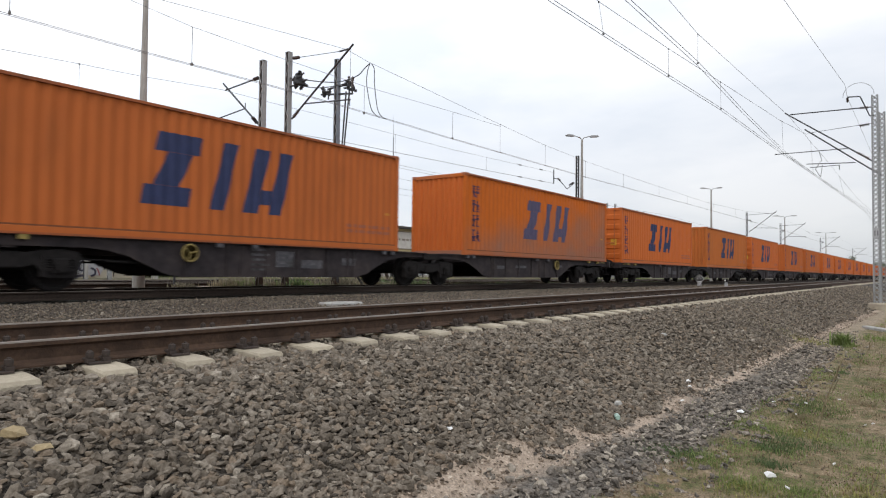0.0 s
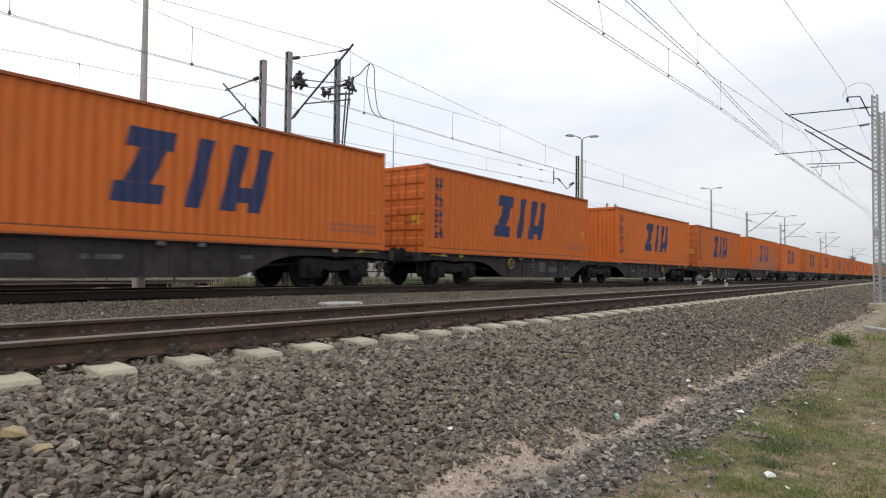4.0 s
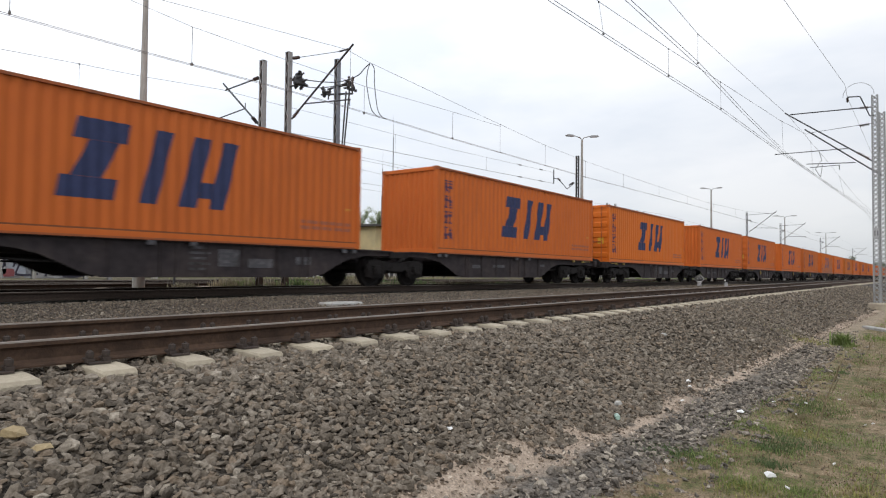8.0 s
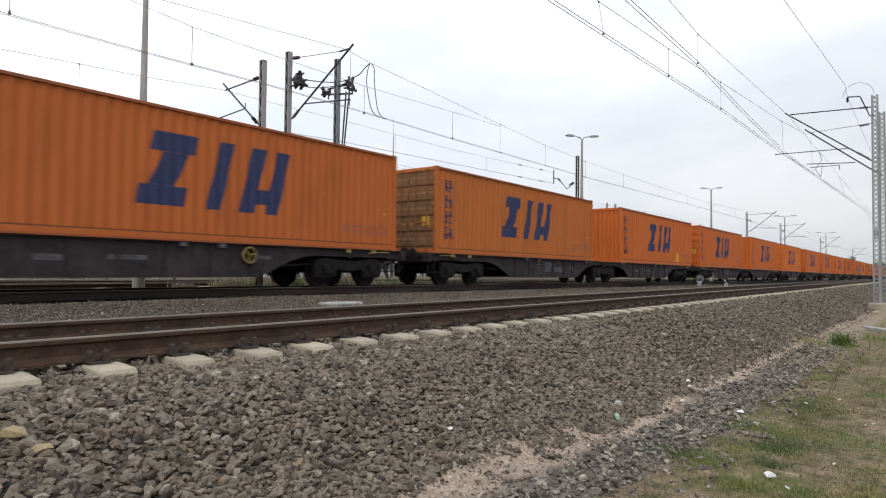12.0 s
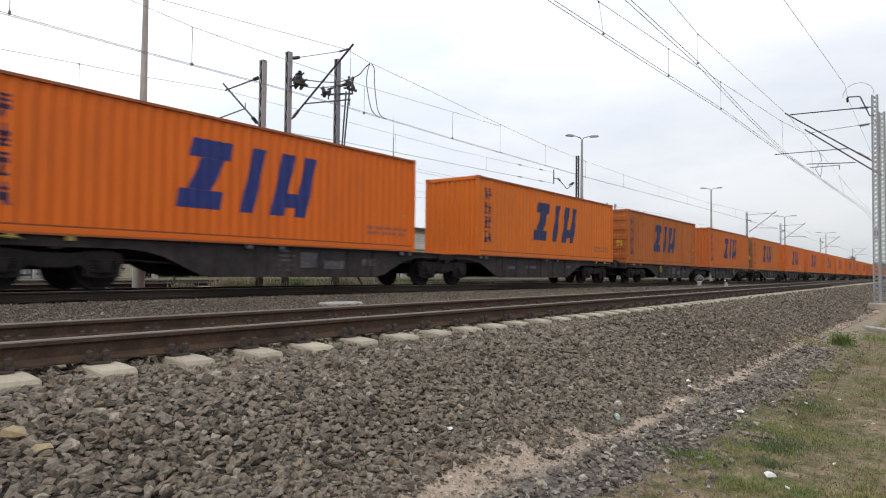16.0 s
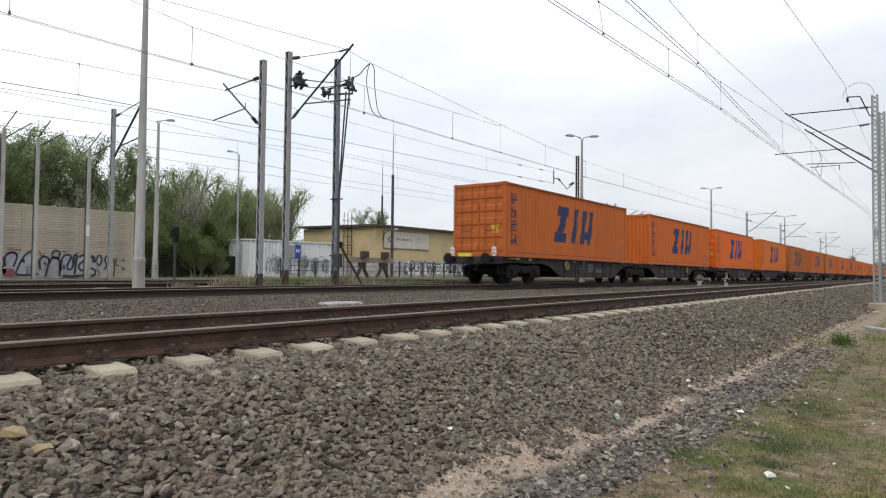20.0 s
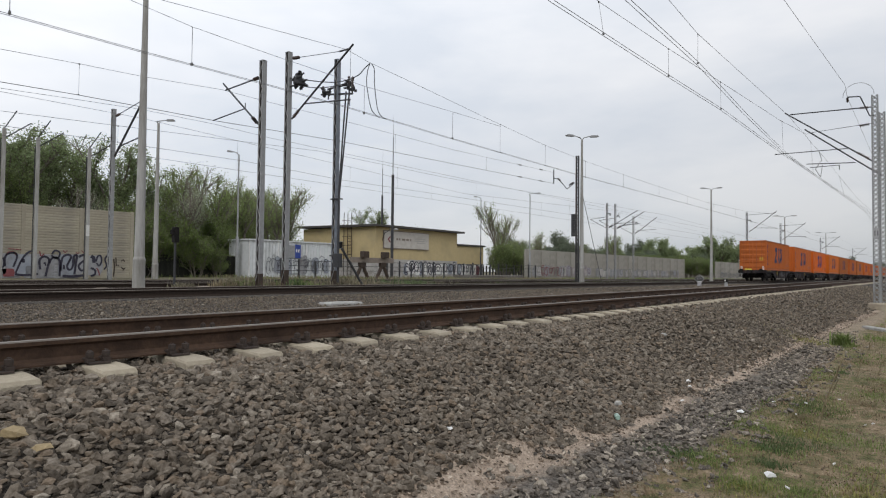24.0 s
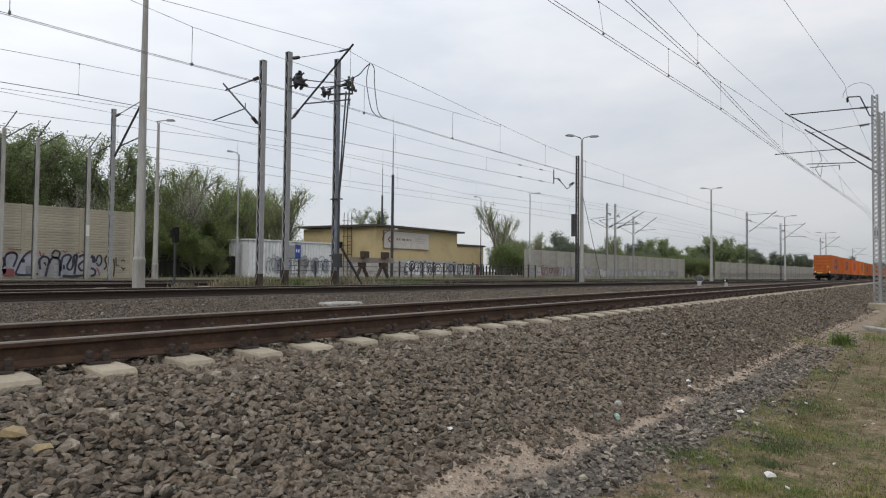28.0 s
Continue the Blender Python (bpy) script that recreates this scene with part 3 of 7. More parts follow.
def sleeper_mesh(material):
    """A prestressed sleeper across the track: high rail seats, lower middle, sloped ends."""
    mb = MB()
    drop = 0.0 if material == M["sleeper"] else 0.03
    st = [(-1.135, 0.100, -0.232), (-1.12, 0.108, -0.204), (-0.95, 0.110, -0.190), (-0.58, 0.115, -0.182), (-0.35, 0.095, -0.22), (0.35, 0.095, -0.22),
          (0.58, 0.115, -0.182), (0.95, 0.110, -0.190), (1.12, 0.108, -0.204), (1.135, 0.100, -0.232)]
    v = []
    for y, h, z in st:
        v += [(-h - 0.03, y, -0.40), (h + 0.03, y, -0.40), (h + 0.012, y, z - drop - 0.015), (h, y, z - drop), (-h, y, z - drop), (-h - 0.012, y, z - drop - 0.015)]
    f = []
    for k in range(len(st) - 1):
        for i in range(6):
            j = (i + 1) % 6
            f.append((k * 6 + i, k * 6 + j, k * 6 + 6 + j, k * 6 + 6 + i))
    f += [tuple(range(6)), tuple(range(len(v) - 6, len(v)))]
    return mb.add(v, f).mesh("sleeper", material)


def fastening_mesh():
    """Ribbed plate with two clips, screws and nuts, on both sides of a rail."""
    mb = MB()
    mb.box(-0.075, -0.15, -0.184, 0.075, 0.15, -0.170, 0.004)
    for s in (-1, 1):
        for x in (-0.055, 0.055):
            mb.box(x - 0.026, s * 0.088 - 0.045, -0.172, x + 0.026, s * 0.088 + 0.045, -0.138, 0.010)
            mb.lathe([(0.026, -0.140), (0.029, -0.120), (0.027, -0.100), (0.015, -0.096), (0.013, -0.088)], (x, s * 0.11, 0), "z", 8)
    return mb.mesh("fastening", M["fastening"])


def build_track(name, y, x0, x1, near0, near1, label, tie="sleeper_dark"):
    """near0 to near1: the stretch with sleepers and fastenings of their own."""
    t = thing(name, label, "railway track", (0, y, 0), kind="structure")
    rm = rail_mesh(x0, x1, "rail_side" if tie == "sleeper" else "rail_dark", y)
    for s in (-1, 1):
        part("rail", rm, None, t, at=(0, s * 0.7525, 0))
    sm, fm = sleeper_mesh(M[tie]), fastening_mesh()
    k0, k1 = math.ceil((near0 - SLEEPER_X0) / 0.6), math.floor((near1 - SLEEPER_X0) / 0.6)
    rnd = random.Random(5)
    for k in range(k0, k1):
        x = SLEEPER_X0 + 0.6 * k
        sl = part("sleeper", sm, None, t, at=pose(x, rnd.uniform(-0.02, 0.02), -dip(x, y), 0, 0, rnd.uniform(-0.8, 0.8)))
        for s in ((-1, 1) if tie == "sleeper" else ()):
            part("fastening", fm, None, sl, at=(-0.03, s * 0.7525, 0))
    far = MB()
    for k in list(range(math.ceil((x0 - SLEEPER_X0) / 0.6), k0)) + list(range(k1, math.floor((min(x1, 190) - SLEEPER_X0) / 0.6))):
        x = SLEEPER_X0 + 0.6 * k
        low = dip(x, y)
        far.box(x - 0.12, -1.12, -0.38 - low, x + 0.12, 1.12, (-0.2 if tie == "sleeper" else -0.24) - low, 0.02)
    if far.v:
        tagged(part("far_sleepers", far, M[tie], t), kind="stuff")
    return t


# ---- the train: articulated container wagons with two boxes each ----
BOX_L, BOX_W, BOX_H, DECK = 12.192, 2.438, 2.896, 1.0665
WAGON_PITCH, GAP = 29.93, 3.54


def travelled(t):
    """Where the first box's rear end stands, in metres along the track."""
    return 2.78965 + 10.722 * t + 0.039604 * t * t - 0.00031995 * t ** 3 + 0.22 * math.exp(-((t - 20.9) / 1.5) ** 2)


def corrugation(length, pitch=0.278, depth=0.036):
    """Break points (u, inset) of a folded steel wall."""
    n = round(length / pitch)
    p = length / n
    pts = [(0.0, 0.0)]
    for i in range(n):
        u = i * p
        pts += [(u + 0.13 * p, 0.0), (u + 0.38 * p, depth), (u + 0.62 * p, depth), (u + 0.87 * p, 0.0)]
    pts.append((length, 0.0))
    return pts


def clip(poly, lo, hi):
    """The piece of a convex outline with lo <= u <= hi."""
    for bound, keep in ((lo, 1), (hi, -1)):
        out = []
        for (u0, w0), (u1, w1) in zip(poly, poly[1:] + poly[:1]):
            a, b = (u0 - bound) * keep, (u1 - bound) * keep
            if a >= 0:
                out.append((u0, w0))
            if (a > 0 > b) or (a < 0 < b):
                k = a / (a - b)
                out.append((u0 + (u1 - u0) * k, w0 + (w1 - w0) * k))
        poly = out
        if len(poly) < 3:
            return []
    return poly


SIDE_IN, SIDE_U0 = 0.030, 0.14
SIDE = corrugation(BOX_L - 2 * SIDE_U0)


def painted(polys):
    """Paint that follows the folds of the side wall: convex outlines of (u, z) seen from outside, u from the left end."""
    mb = MB()
    for poly in polys:
        for (u0, d0), (u1, d1) in zip(SIDE, SIDE[1:]):
            c = clip(poly, u0 + SIDE_U0, u1 + SIDE_U0)
            if c:
                mb.add([(u, SIDE_IN + d0 + (d1 - d0) * (u - SIDE_U0 - u0) / (u1 - u0) - 0.004, w) for u, w in c], [tuple(range(len(c)))])
    return mb


def slant(u0, u1, z0, z1, lean=0.232):
    """A bar that leans to the right, as wide at its foot as at its head."""
    k = lambda z: (z - 0.76) * lean
    return [(u0 + k(z0), z0), (u1 + k(z0), z0), (u1 + k(z1), z1), (u0 + k(z1), z1)]


def emblem_shapes():
    """The blue mark, drawn as a few plain leaning bars."""
    z0, z1 = 0.755, 2.335
    first = [[(4.50, z1), (5.55, z1), (5.47, z1 - 0.42), (4.41, z1 - 0.42)], [(4.72, z1 - 0.424), (5.32, z1 - 0.424), (4.98, z0 + 0.424), (4.38, z0 + 0.424)], [(4.19, z0 + 0.42), (5.30, z0 + 0.42), (5.22, z0), (4.12, z0)]]
    second = [slant(5.74, 6.12, z0, z1)]
    third = [slant(6.62, 7.04, z0, z1), slant(7.36, 7.76, z0, z1), slant(7.044, 7.356, 0.98, 1.34)]
    return [[b] for b in first + second + third]


def glyph(u, z, s, seed):
    """A block of short plain strokes that stands for one written sign."""
    rnd = random.Random(seed)
    w = 0.047
    half = s * rnd.uniform(0.36, 0.5)
    k = rnd.choice((0.33, 0.55))
    bars = [[(u, z + s * k), (u + s, z + s * k), (u + s, z + s * k + w), (u, z + s * k + w)]]
    for lo, hi in ((0, half - 0.02), (half + 0.03, s)):
        for k in rnd.sample([0.0, 0.22, 0.44, 0.66, 0.88], 3):
            bars.append([(u + lo, z + s * k), (u + hi, z + s * k), (u + hi, z + s * k + w), (u + lo, z + s * k + w)])
        m = u + lo + (hi - lo) * rnd.uniform(0.3, 0.6)
        bars.append([(m, z), (m + w, z), (m + w, z + s), (m, z + s)])
        a = rnd.choice((-1, 1)) * 0.09
        bars.append([(m - a, z), (m - a + w, z), (m + a * 0.3 + w, z + s * 0.45), (m + a * 0.3, z + s * 0.45)])
    return bars


def build_container(paint, label, seed):
    """Origin at the rear lower corner's middle: x along, y across with the near side at -1.219, door at x = 0."""
    box = thing("shipping_container", label, "container", group="orange containers of the train")
    hw = BOX_W / 2
    mats = [M[paint]]
    side = MB()
    for (u0, d0), (u1, d1) in zip(SIDE, SIDE[1:]):
        side.add([(u0 + SIDE_U0, SIDE_IN + d0, 0.15), (u1 + SIDE_U0, SIDE_IN + d1, 0.15), (u1 + SIDE_U0, SIDE_IN + d1, BOX_H - 0.07), (u0 + SIDE_U0, SIDE_IN + d0, BOX_H - 0.07)], [(0, 1, 2, 3)])
    sm = side.mesh("side_wall", *mats)
    marks = [painted(s).mesh("emblem_bar", M[{"orange_dusty": "logo_dusty", "orange_fresh": "logo_fresh"}.get(paint, "logo")]) for s in emblem_shapes()]
    signs = [painted(glyph(0.50, 2.07 - 0.525 * i, 0.42, 7 * i + 3)).mesh("written_sign", M["sign_blue"]) for i in range(4)]
    rnd = random.Random(seed)
    small = []
    for z in (0.62, 0.47):
        u = 10.05
        while u < 11.75:
            d = rnd.uniform(0.12, 0.4)
            small.append([(u, z), (min(u + d, 11.85), z), (min(u + d, 11.85), z + 0.085), (u, z + 0.085)])
            u += d + 0.06
    fm = painted(small).mesh("small_print", M["logo_pale"])
    lm = painted([[(11.64, 1.05), (11.84, 1.05), (11.84, 1.12), (11.64, 1.12)]]).mesh("label_plate", M["yellow_worn"])
    for turn, y in ((0, -hw), (180, hw)):
        m = pose(0 if turn == 0 else BOX_L, y, 0, 0, 0, turn)
        part("side_wall", sm, None, box, at=m)
        for e in marks:
            part("emblem_bar", e, None, box, "navy blue leaning emblem bar", at=m)
        for e in signs:
            part("written_sign", e, None, box, "navy blue painted strokes", at=m)
        part("label_plate", lm, None, box, "small dull yellow label", at=m)
        tagged(part("small_print", fm, None, box, at=m), "faded blue line of small print", kind="stuff")
        rail = MB().box(0.12, 0.0, 0, BOX_L - 0.12, 0.07, 0.155, 0.006)
        part("bottom_rail", rail, mats, box, at=m)
        part("seam", MB().box(0.14, 0.014, 0.157, BOX_L - 0.14, 0.07, 0.190), M["seam"], box, "dark seam strip painting the shadow line above the bottom rail", at=m)
        part("bottom_flange", MB().box(0.19, -0.006, 0.0, BOX_L - 0.19, 0.05, 0.042), M["rail_red"], box, "red-brown worn lower flange", at=m)
        part("top_rail", MB().box(0.12, 0.0, BOX_H - 0.075, BOX_L - 0.12, 0.07, BOX_H - 0.012, 0.006), M["rail_red"], box, "red-brown worn top rail", at=m)
    # roof: shallow ribs across
    roof = MB()
    for i in range(38):
        x = 0.12 + i * (BOX_L - 0.24) / 38
        w = (BOX_L - 0.24) / 38
        for a, b, z0, z1 in ((0, .3, 0, 0), (.3, .45, 0, .02), (.45, .85, .02, .02), (.85, 1, .02, 0)):
            roof.add([(x + a * w, -hw + 0.06, BOX_H - 0.05 + z0), (x + b * w, -hw + 0.06, BOX_H - 0.05 + z1), (x + b * w, hw - 0.06, BOX_H - 0.05 + z1), (x + a * w, hw - 0.06, BOX_H - 0.05 + z0)], [(0, 1, 2, 3)])
    part("roof_panel", roof, mats, box)
    # posts, end beams and corner castings
    post = MB().box(0.0, 0, 0.115, 0.14, 0.10, BOX_H - 0.115, 0.0).box(0.02, -0.004, 0.2, 0.1, 0.0, BOX_H - 0.2).mesh("corner_post", *mats)
    cast = MB().box(0, 0, 0, 0.178, 0.162, 0.118, 0.008).mesh("corner_casting", M["rail_red"])
    low_cast = MB().box(0, 0, 0, 0.178, 0.162, 0.118, 0.008).mesh("corner_casting", *mats)
    for x, t in ((0, 0), (BOX_L, 180)):
        for s in (-1, 1):
            # mirrored corners come from turning by half a circle about the box
            if t == 0 and s == -1:
                mm = pose(0, -hw, 0)
            elif t == 180 and s == 1:
                mm = pose(BOX_L, hw, 0, 0, 0, 180)
            elif t == 0:
                mm = pose(0, hw - 0.10, 0)
            else:
                mm = pose(BOX_L, -hw + 0.10, 0, 0, 0, 180)
            part("corner_post", post, None, box, at=mm)
            for z in (-0.004, BOX_H - 0.114):
                cx = -0.004 if t == 0 else BOX_L - 0.174
                cy = -hw - 0.004 if s == -1 else hw - 0.158
                part("corner_casting", cast if z > 1 else low_cast, None, box, at=(cx, cy, z))
    for x0, x1 in ((0.004, 0.11), (BOX_L - 0.11, BOX_L - 0.004)):
        part("end_sill", MB().box(x0, -hw + 0.16, 0, x1, hw - 0.16, 0.15, 0.006), mats, box)
        part("end_header", MB().box(x0, -hw + 0.16, BOX_H - 0.13, x1, hw - 0.16, BOX_H - 0.01, 0.006), mats, box)
    # plain folded end
    end = MB()
    ec = corrugation(BOX_W - 0.2, 0.22, 0.06)
    for (u0, d0), (u1, d1) in zip(ec, ec[1:]):
        y0, y1 = -hw + 0.1 + u0, -hw + 0.1 + u1
        end.add([(BOX_L - 0.02 - d0, y0, 0.14), (BOX_L - 0.02 - d1, y1, 0.14), (BOX_L - 0.02 - d1, y1, BOX_H - 0.12), (BOX_L - 0.02 - d0, y0, BOX_H - 0.12)], [(0, 1, 2, 3)])
    part("end_wall", end, M["orange"] if paint == "orange_dusty" else mats, box)
    # two doors with four raised panels each, locking bars, keepers and hinges
    for s in (-1, 1):
        y0, y1 = (-hw + 0.105, -0.012) if s < 0 else (0.012, hw - 0.105)
        d = MB().box(0.035, y0, 0.15, 0.075, y1, BOX_H - 0.13)
        dm = M["door_brown"] if paint == "orange_worn" else mats
        door = part("door", d, dm, box)
        for k in range(5):
            z = 0.20 + k * 0.512
            rib = MB().prism([(0.036, z), (0.002, z + 0.06), (0.002, z + 0.26), (0.036, z + 0.32)], "y", y0 + 0.04, y1 - 0.04)
            part("door_panel", rib, dm, door)
        w = y1 - y0
        for k in (0.28, 0.72):
            y = y0 + w * k
            lb = MB().tube((-0.016, y, 0.09), (-0.016, y, BOX_H - 0.07), 0.02, n=8)
            for z in (0.09, BOX_H - 0.10):
                lb.box(-0.012, y - 0.05, z - 0.03, 0.05, y + 0.05, z + 0.03, 0.005)
            for z in (0.5, 1.2, 1.9):
                lb.box(-0.02, y - 0.03, z, 0.03, y + 0.03, z + 0.06, 0.004)
            part("locking_bar", lb, M["door_brown" if paint == "orange_worn" else "rail_red"], door, "dull red-brown locking bar")
        hy = y0 if s < 0 else y1
        for z in (0.35, 0.95, 1.6, 2.3):
            part("hinge", MB().box(0.0, hy - 0.03, z, 0.05, hy + 0.05, z + 0.09, 0.005), mats, door)
        part("handle", MB().box(-0.03, y0 + w * 0.3, 1.02, -0.008, y0 + w * 0.3 + 0.48, 1.06, 0.006).box(-0.02, y0 + w * 0.3 + 0.4, 0.98, 0.02, y0 + w * 0.3 + 0.5, 1.1, 0.005), M["rail_red"], door, "dull red-brown door handle")
    part("notice", MB().box(-0.0, -hw + 0.30, 0.92, 0.003, -hw + 0.62, 1.24), M["yellow_patch"], box, "yellow notice on the door", at=(0.0, 0, 0))
    part("floor_panel", MB().box(0.1, -hw + 0.06, 0.06, BOX_L - 0.1, hw - 0.06, 0.12), M["frame"], box)
    return box


def wheelset_mesh():
    """Axle across with two wheels, turned about y."""
    mb = MB()
    wheel = [(0.10, -0.10), (0.12, -0.09), (0.135, -0.03), (0.38, -0.015), (0.40, -0.055), (0.462, -0.06), (0.46, 0.04), (0.488, 0.05), (0.488, 0.078), (0.41, 0.08), (0.39, 0.02), (0.14, 0.03), (0.11, 0.06)]
    for s in (-1, 1):
        mb.slot = 0
        mb.lathe([(r, s * (0.745 - a)) for r, a in wheel], (0, 0, 0), "y", 26)
        for i in range(4):
            w = math.pi / 2 * i
            mb.box(0.25 * math.cos(w) - 0.03, s * 0.77 - 0.012, 0.25 * math.sin(w) - 0.03, 0.25 * math.cos(w) + 0.03, s * 0.77 + 0.004, 0.25 * math.sin(w) + 0.03)
    mb.lathe([(0.08, -1.02), (0.08, 1.02)], (0, 0, 0), "y", 12)
    return mb.mesh("wheelset", M["bogie"])


def build_bogie(parent, x, meshes):
    b = part("bogie", meshes["bolster"], None, parent, "black two-axle bogie", at=(x, 0, 0))
    for s in (-1, 1):
        part("side_frame", meshes["side_frame"], None, b, at=(0, s * 1.0, 0))
        for a in (-0.9, 0.9):
            part("axle_box", meshes["axle_box"], None, b, at=(a, s * 1.02, 0.46))
            for e in (-0.19, 0.19):
                part("spring", meshes["spring"], None, b, at=(a + e, s * 1.02, 0.44))
    for a in (-0.9, 0.9):
        part("wheelset", meshes["wheelset"], None, b, at=(a, 0, 0.46))
    return b


def bogie_meshes():
    half = [(0.18, 0.43), (0.46, 0.50), (0.56, 0.38), (0.66, 0.25), (1.12, 0.25), (1.24, 0.36), (1.31, 0.60), (1.25, 0.74), (0.95, 0.80), (0.55, 0.76), (0.28, 0.72)]
    sf = MB().prism([(u, z) for u, z in half] + [(-u, z) for u, z in reversed(half)], "y", -0.05, 0.05)
    sf.prism([(-0.24, 0.45), (0.24, 0.45), (0.20, 0.66), (-0.20, 0.66)], "y", -0.085, 0.085)
    for u in (-0.9, 0.9):
        for e in (-0.29, 0.29):
            sf.box(u + e - 0.045, -0.075, 0.27, u + e + 0.045, 0.075, 0.72)
    bol = MB().box(-0.22, -1.0, 0.46, 0.22, 1.0, 0.74, 0.02).box(-1.2, -0.9, 0.5, -1.1, 0.9, 0.6).box(1.1, -0.9, 0.5, 1.2, 0.9, 0.6)
    bol.lathe([(0.18, 0.74), (0.18, 0.86)], (0, 0, 0), "z", 14)
    for s in (-1, 1):
        bol.box(-0.5, s * 0.75 - 0.06, 0.4, 0.5, s * 0.75 + 0.06, 0.5)
    ab = MB().box(-0.13, -0.11, -0.12, 0.13, 0.11, 0.16, 0.02).lathe([(0.10, -0.15), (0.10, -0.10)], (0, 0, 0), "y", 12).box(-0.30, -0.07, -0.09, 0.30, 0.07, -0.05)
    sp = MB()
    for k in range(5):
        sp.lathe([(0.045, -0.04 + k * 0.045), (0.066, -0.025 + k * 0.045), (0.045, -0.008 + k * 0.045)], (0, 0, 0), "z", 10)
    return dict(side_frame=sf.mesh("side_frame", M["bogie"]), bolster=bol.mesh("bolster", M["bogie"]), axle_box=ab.mesh("axle_box", M["bogie"]), spring=sp.mesh("spring", M["bogie"]), wheelset=wheelset_mesh())


WHEELS = []     # brake handwheels that only some wagons carry


def build_wagon(meshes):
    """Origin on the rail top below the joint between the two halves."""
    w = thing("container_wagon", "dark grimy articulated container wagon with three bogies", "wagon", group="wagons of the train")
    top = DECK - 0.012
    # deep side sill of one half, from the joint to the end beam
    prof = [(0.32, top), (14.30, top), (14.30, 0.80), (13.6, 0.84), (10.85, 0.84), (10.45, 0.80), (10.05, 0.70), (9.55, 0.48), (9.2, 0.33), (8.95, 0.29), (3.45, 0.28), (3.05, 0.36), (2.55, 0.60), (2.15, 0.76), (1.75, 0.85), (1.3, 0.90), (0.32, 0.91)]
    for h in (-1, 1):
        pf = [(h * u, z) for u, z in prof]
        for s in (-1, 1):
            sill = MB().prism(pf, "y", s * 1.10 - 0.012, s * 1.10 + 0.012)
            sill.box(*sorted((h * 0.32, h * 14.30))[:1], s * 1.10 - 0.09, top - 0.02, sorted((h * 0.32, h * 14.30))[1], s * 1.10 + 0.09, top + 0.004)
            sill.box(min(h * 3.45, h * 8.95), s * 1.10 - 0.07, 0.27, max(h * 3.45, h * 8.95), s * 1.10 + 0.07, 0.30)
            for u in (3.6, 4.6, 6.6, 7.7, 8.8):
                sill.box(h * u - 0.012, s * 1.10 - 0.06, 0.30, h * u + 0.012, s * 1.10 + 0.06, top - 0.02)
            part("side_sill", sill, M["frame"], w)
        spine = MB().box(min(h * 0.5, h * 14.2), -0.25, 0.72, max(h * 0.5, h * 14.2), 0.25, top - 0.02)
        for u in (1.9, 4.4, 7.0, 9.6, 12.2, 13.8):
            spine.box(h * u - 0.1, -1.09, 0.80, h * u + 0.1, 1.09, top - 0.01)
        part("centre_sill", spine, M["frame"], w)
        end = MB().box(min(h * 14.22, h * 14.36), -1.25, 0.78, max(h * 14.22, h * 14.36), 1.25, top, 0.01)
        part("end_beam", end, M["frame"], w)
        part("deck_plate", MB().box(min(h * 13.95, h * 14.34), -1.2, top + 0.002, max(h * 13.95, h * 14.34), 1.2, top + 0.02), M["frame"], w)
        for s in (-1, 1):
            bf = MB().lathe([(0.11, 0), (0.11, 0.22), (0.085, 0.23), (0.085, 0.36), (0.21, 0.40), (0.22, 0.43), (0.19, 0.45)], (0, 0, 0), "x", 18)
            part("buffer", bf, M["bogie"], w, at=pose(h * 14.36, s * 0.875, 0.98, 0, 0, 0 if h > 0 else 180))
        hook = MB().box(0, -0.05, 0.94, 0.35, 0.05, 1.04, 0.01).box(0.3, -0.06, 0.70, 0.36, 0.06, 1.0, 0.01)
        part("coupling", hook, M["bogie"], w, at=pose(h * 14.36, 0, 0, 0, 0, 0 if h > 0 else 180))
        for s in (-1, 1):
            part("end_step", MB().box(h * 14.05 - 0.2, s * 1.12 - 0.14, 0.42, h * 14.05 + 0.2, s * 1.12 + 0.1, 0.45).box(h * 14.05 - 0.19, s * 1.12 + 0.02, 0.45, h * 14.05 - 0.16, s * 1.12 + 0.05, 0.82).box(h * 14.05 + 0.16, s * 1.12 + 0.02, 0.45, h * 14.05 + 0.19, s * 1.12 + 0.05, 0.82), M["bogie"], w)
            part("grab_rail", MB().line([(h * 13.7, s * 1.2, 0.98), (h * 13.6, s * 1.26, 1.0), (h * 12.9, s * 1.26, 0.98), (h * 12.8, s * 1.2, 0.94)], 0.014, 6), M["yellow"], w, "faded yellow release rod")
            part("hose", MB().line([(h * 14.4, s * 0.35, 0.9), (h * 14.55, s * 0.34, 0.7), (h * 14.62, s * 0.3, 0.5), (h * 14.7, s * 0.25, 0.62)], 0.025, 6), M["bogie"], w)
            part("brake_rod", MB().tube((h * 10.4, s * 0.98, 0.58), (h * 3.3, s * 0.98, 0.40), 0.022, n=6), M["bogie"], w)
            for u in (3.8, 5.6, 7.3):
                part("gusset", MB().prism([(h * u - 0.05, 0.30), (h * u + 0.05, 0.30), (h * u + 0.03, 1.0), (h * u - 0.03, 1.0)], "y", *sorted((s * 1.113, s * 1.15))), M["frame"], w)
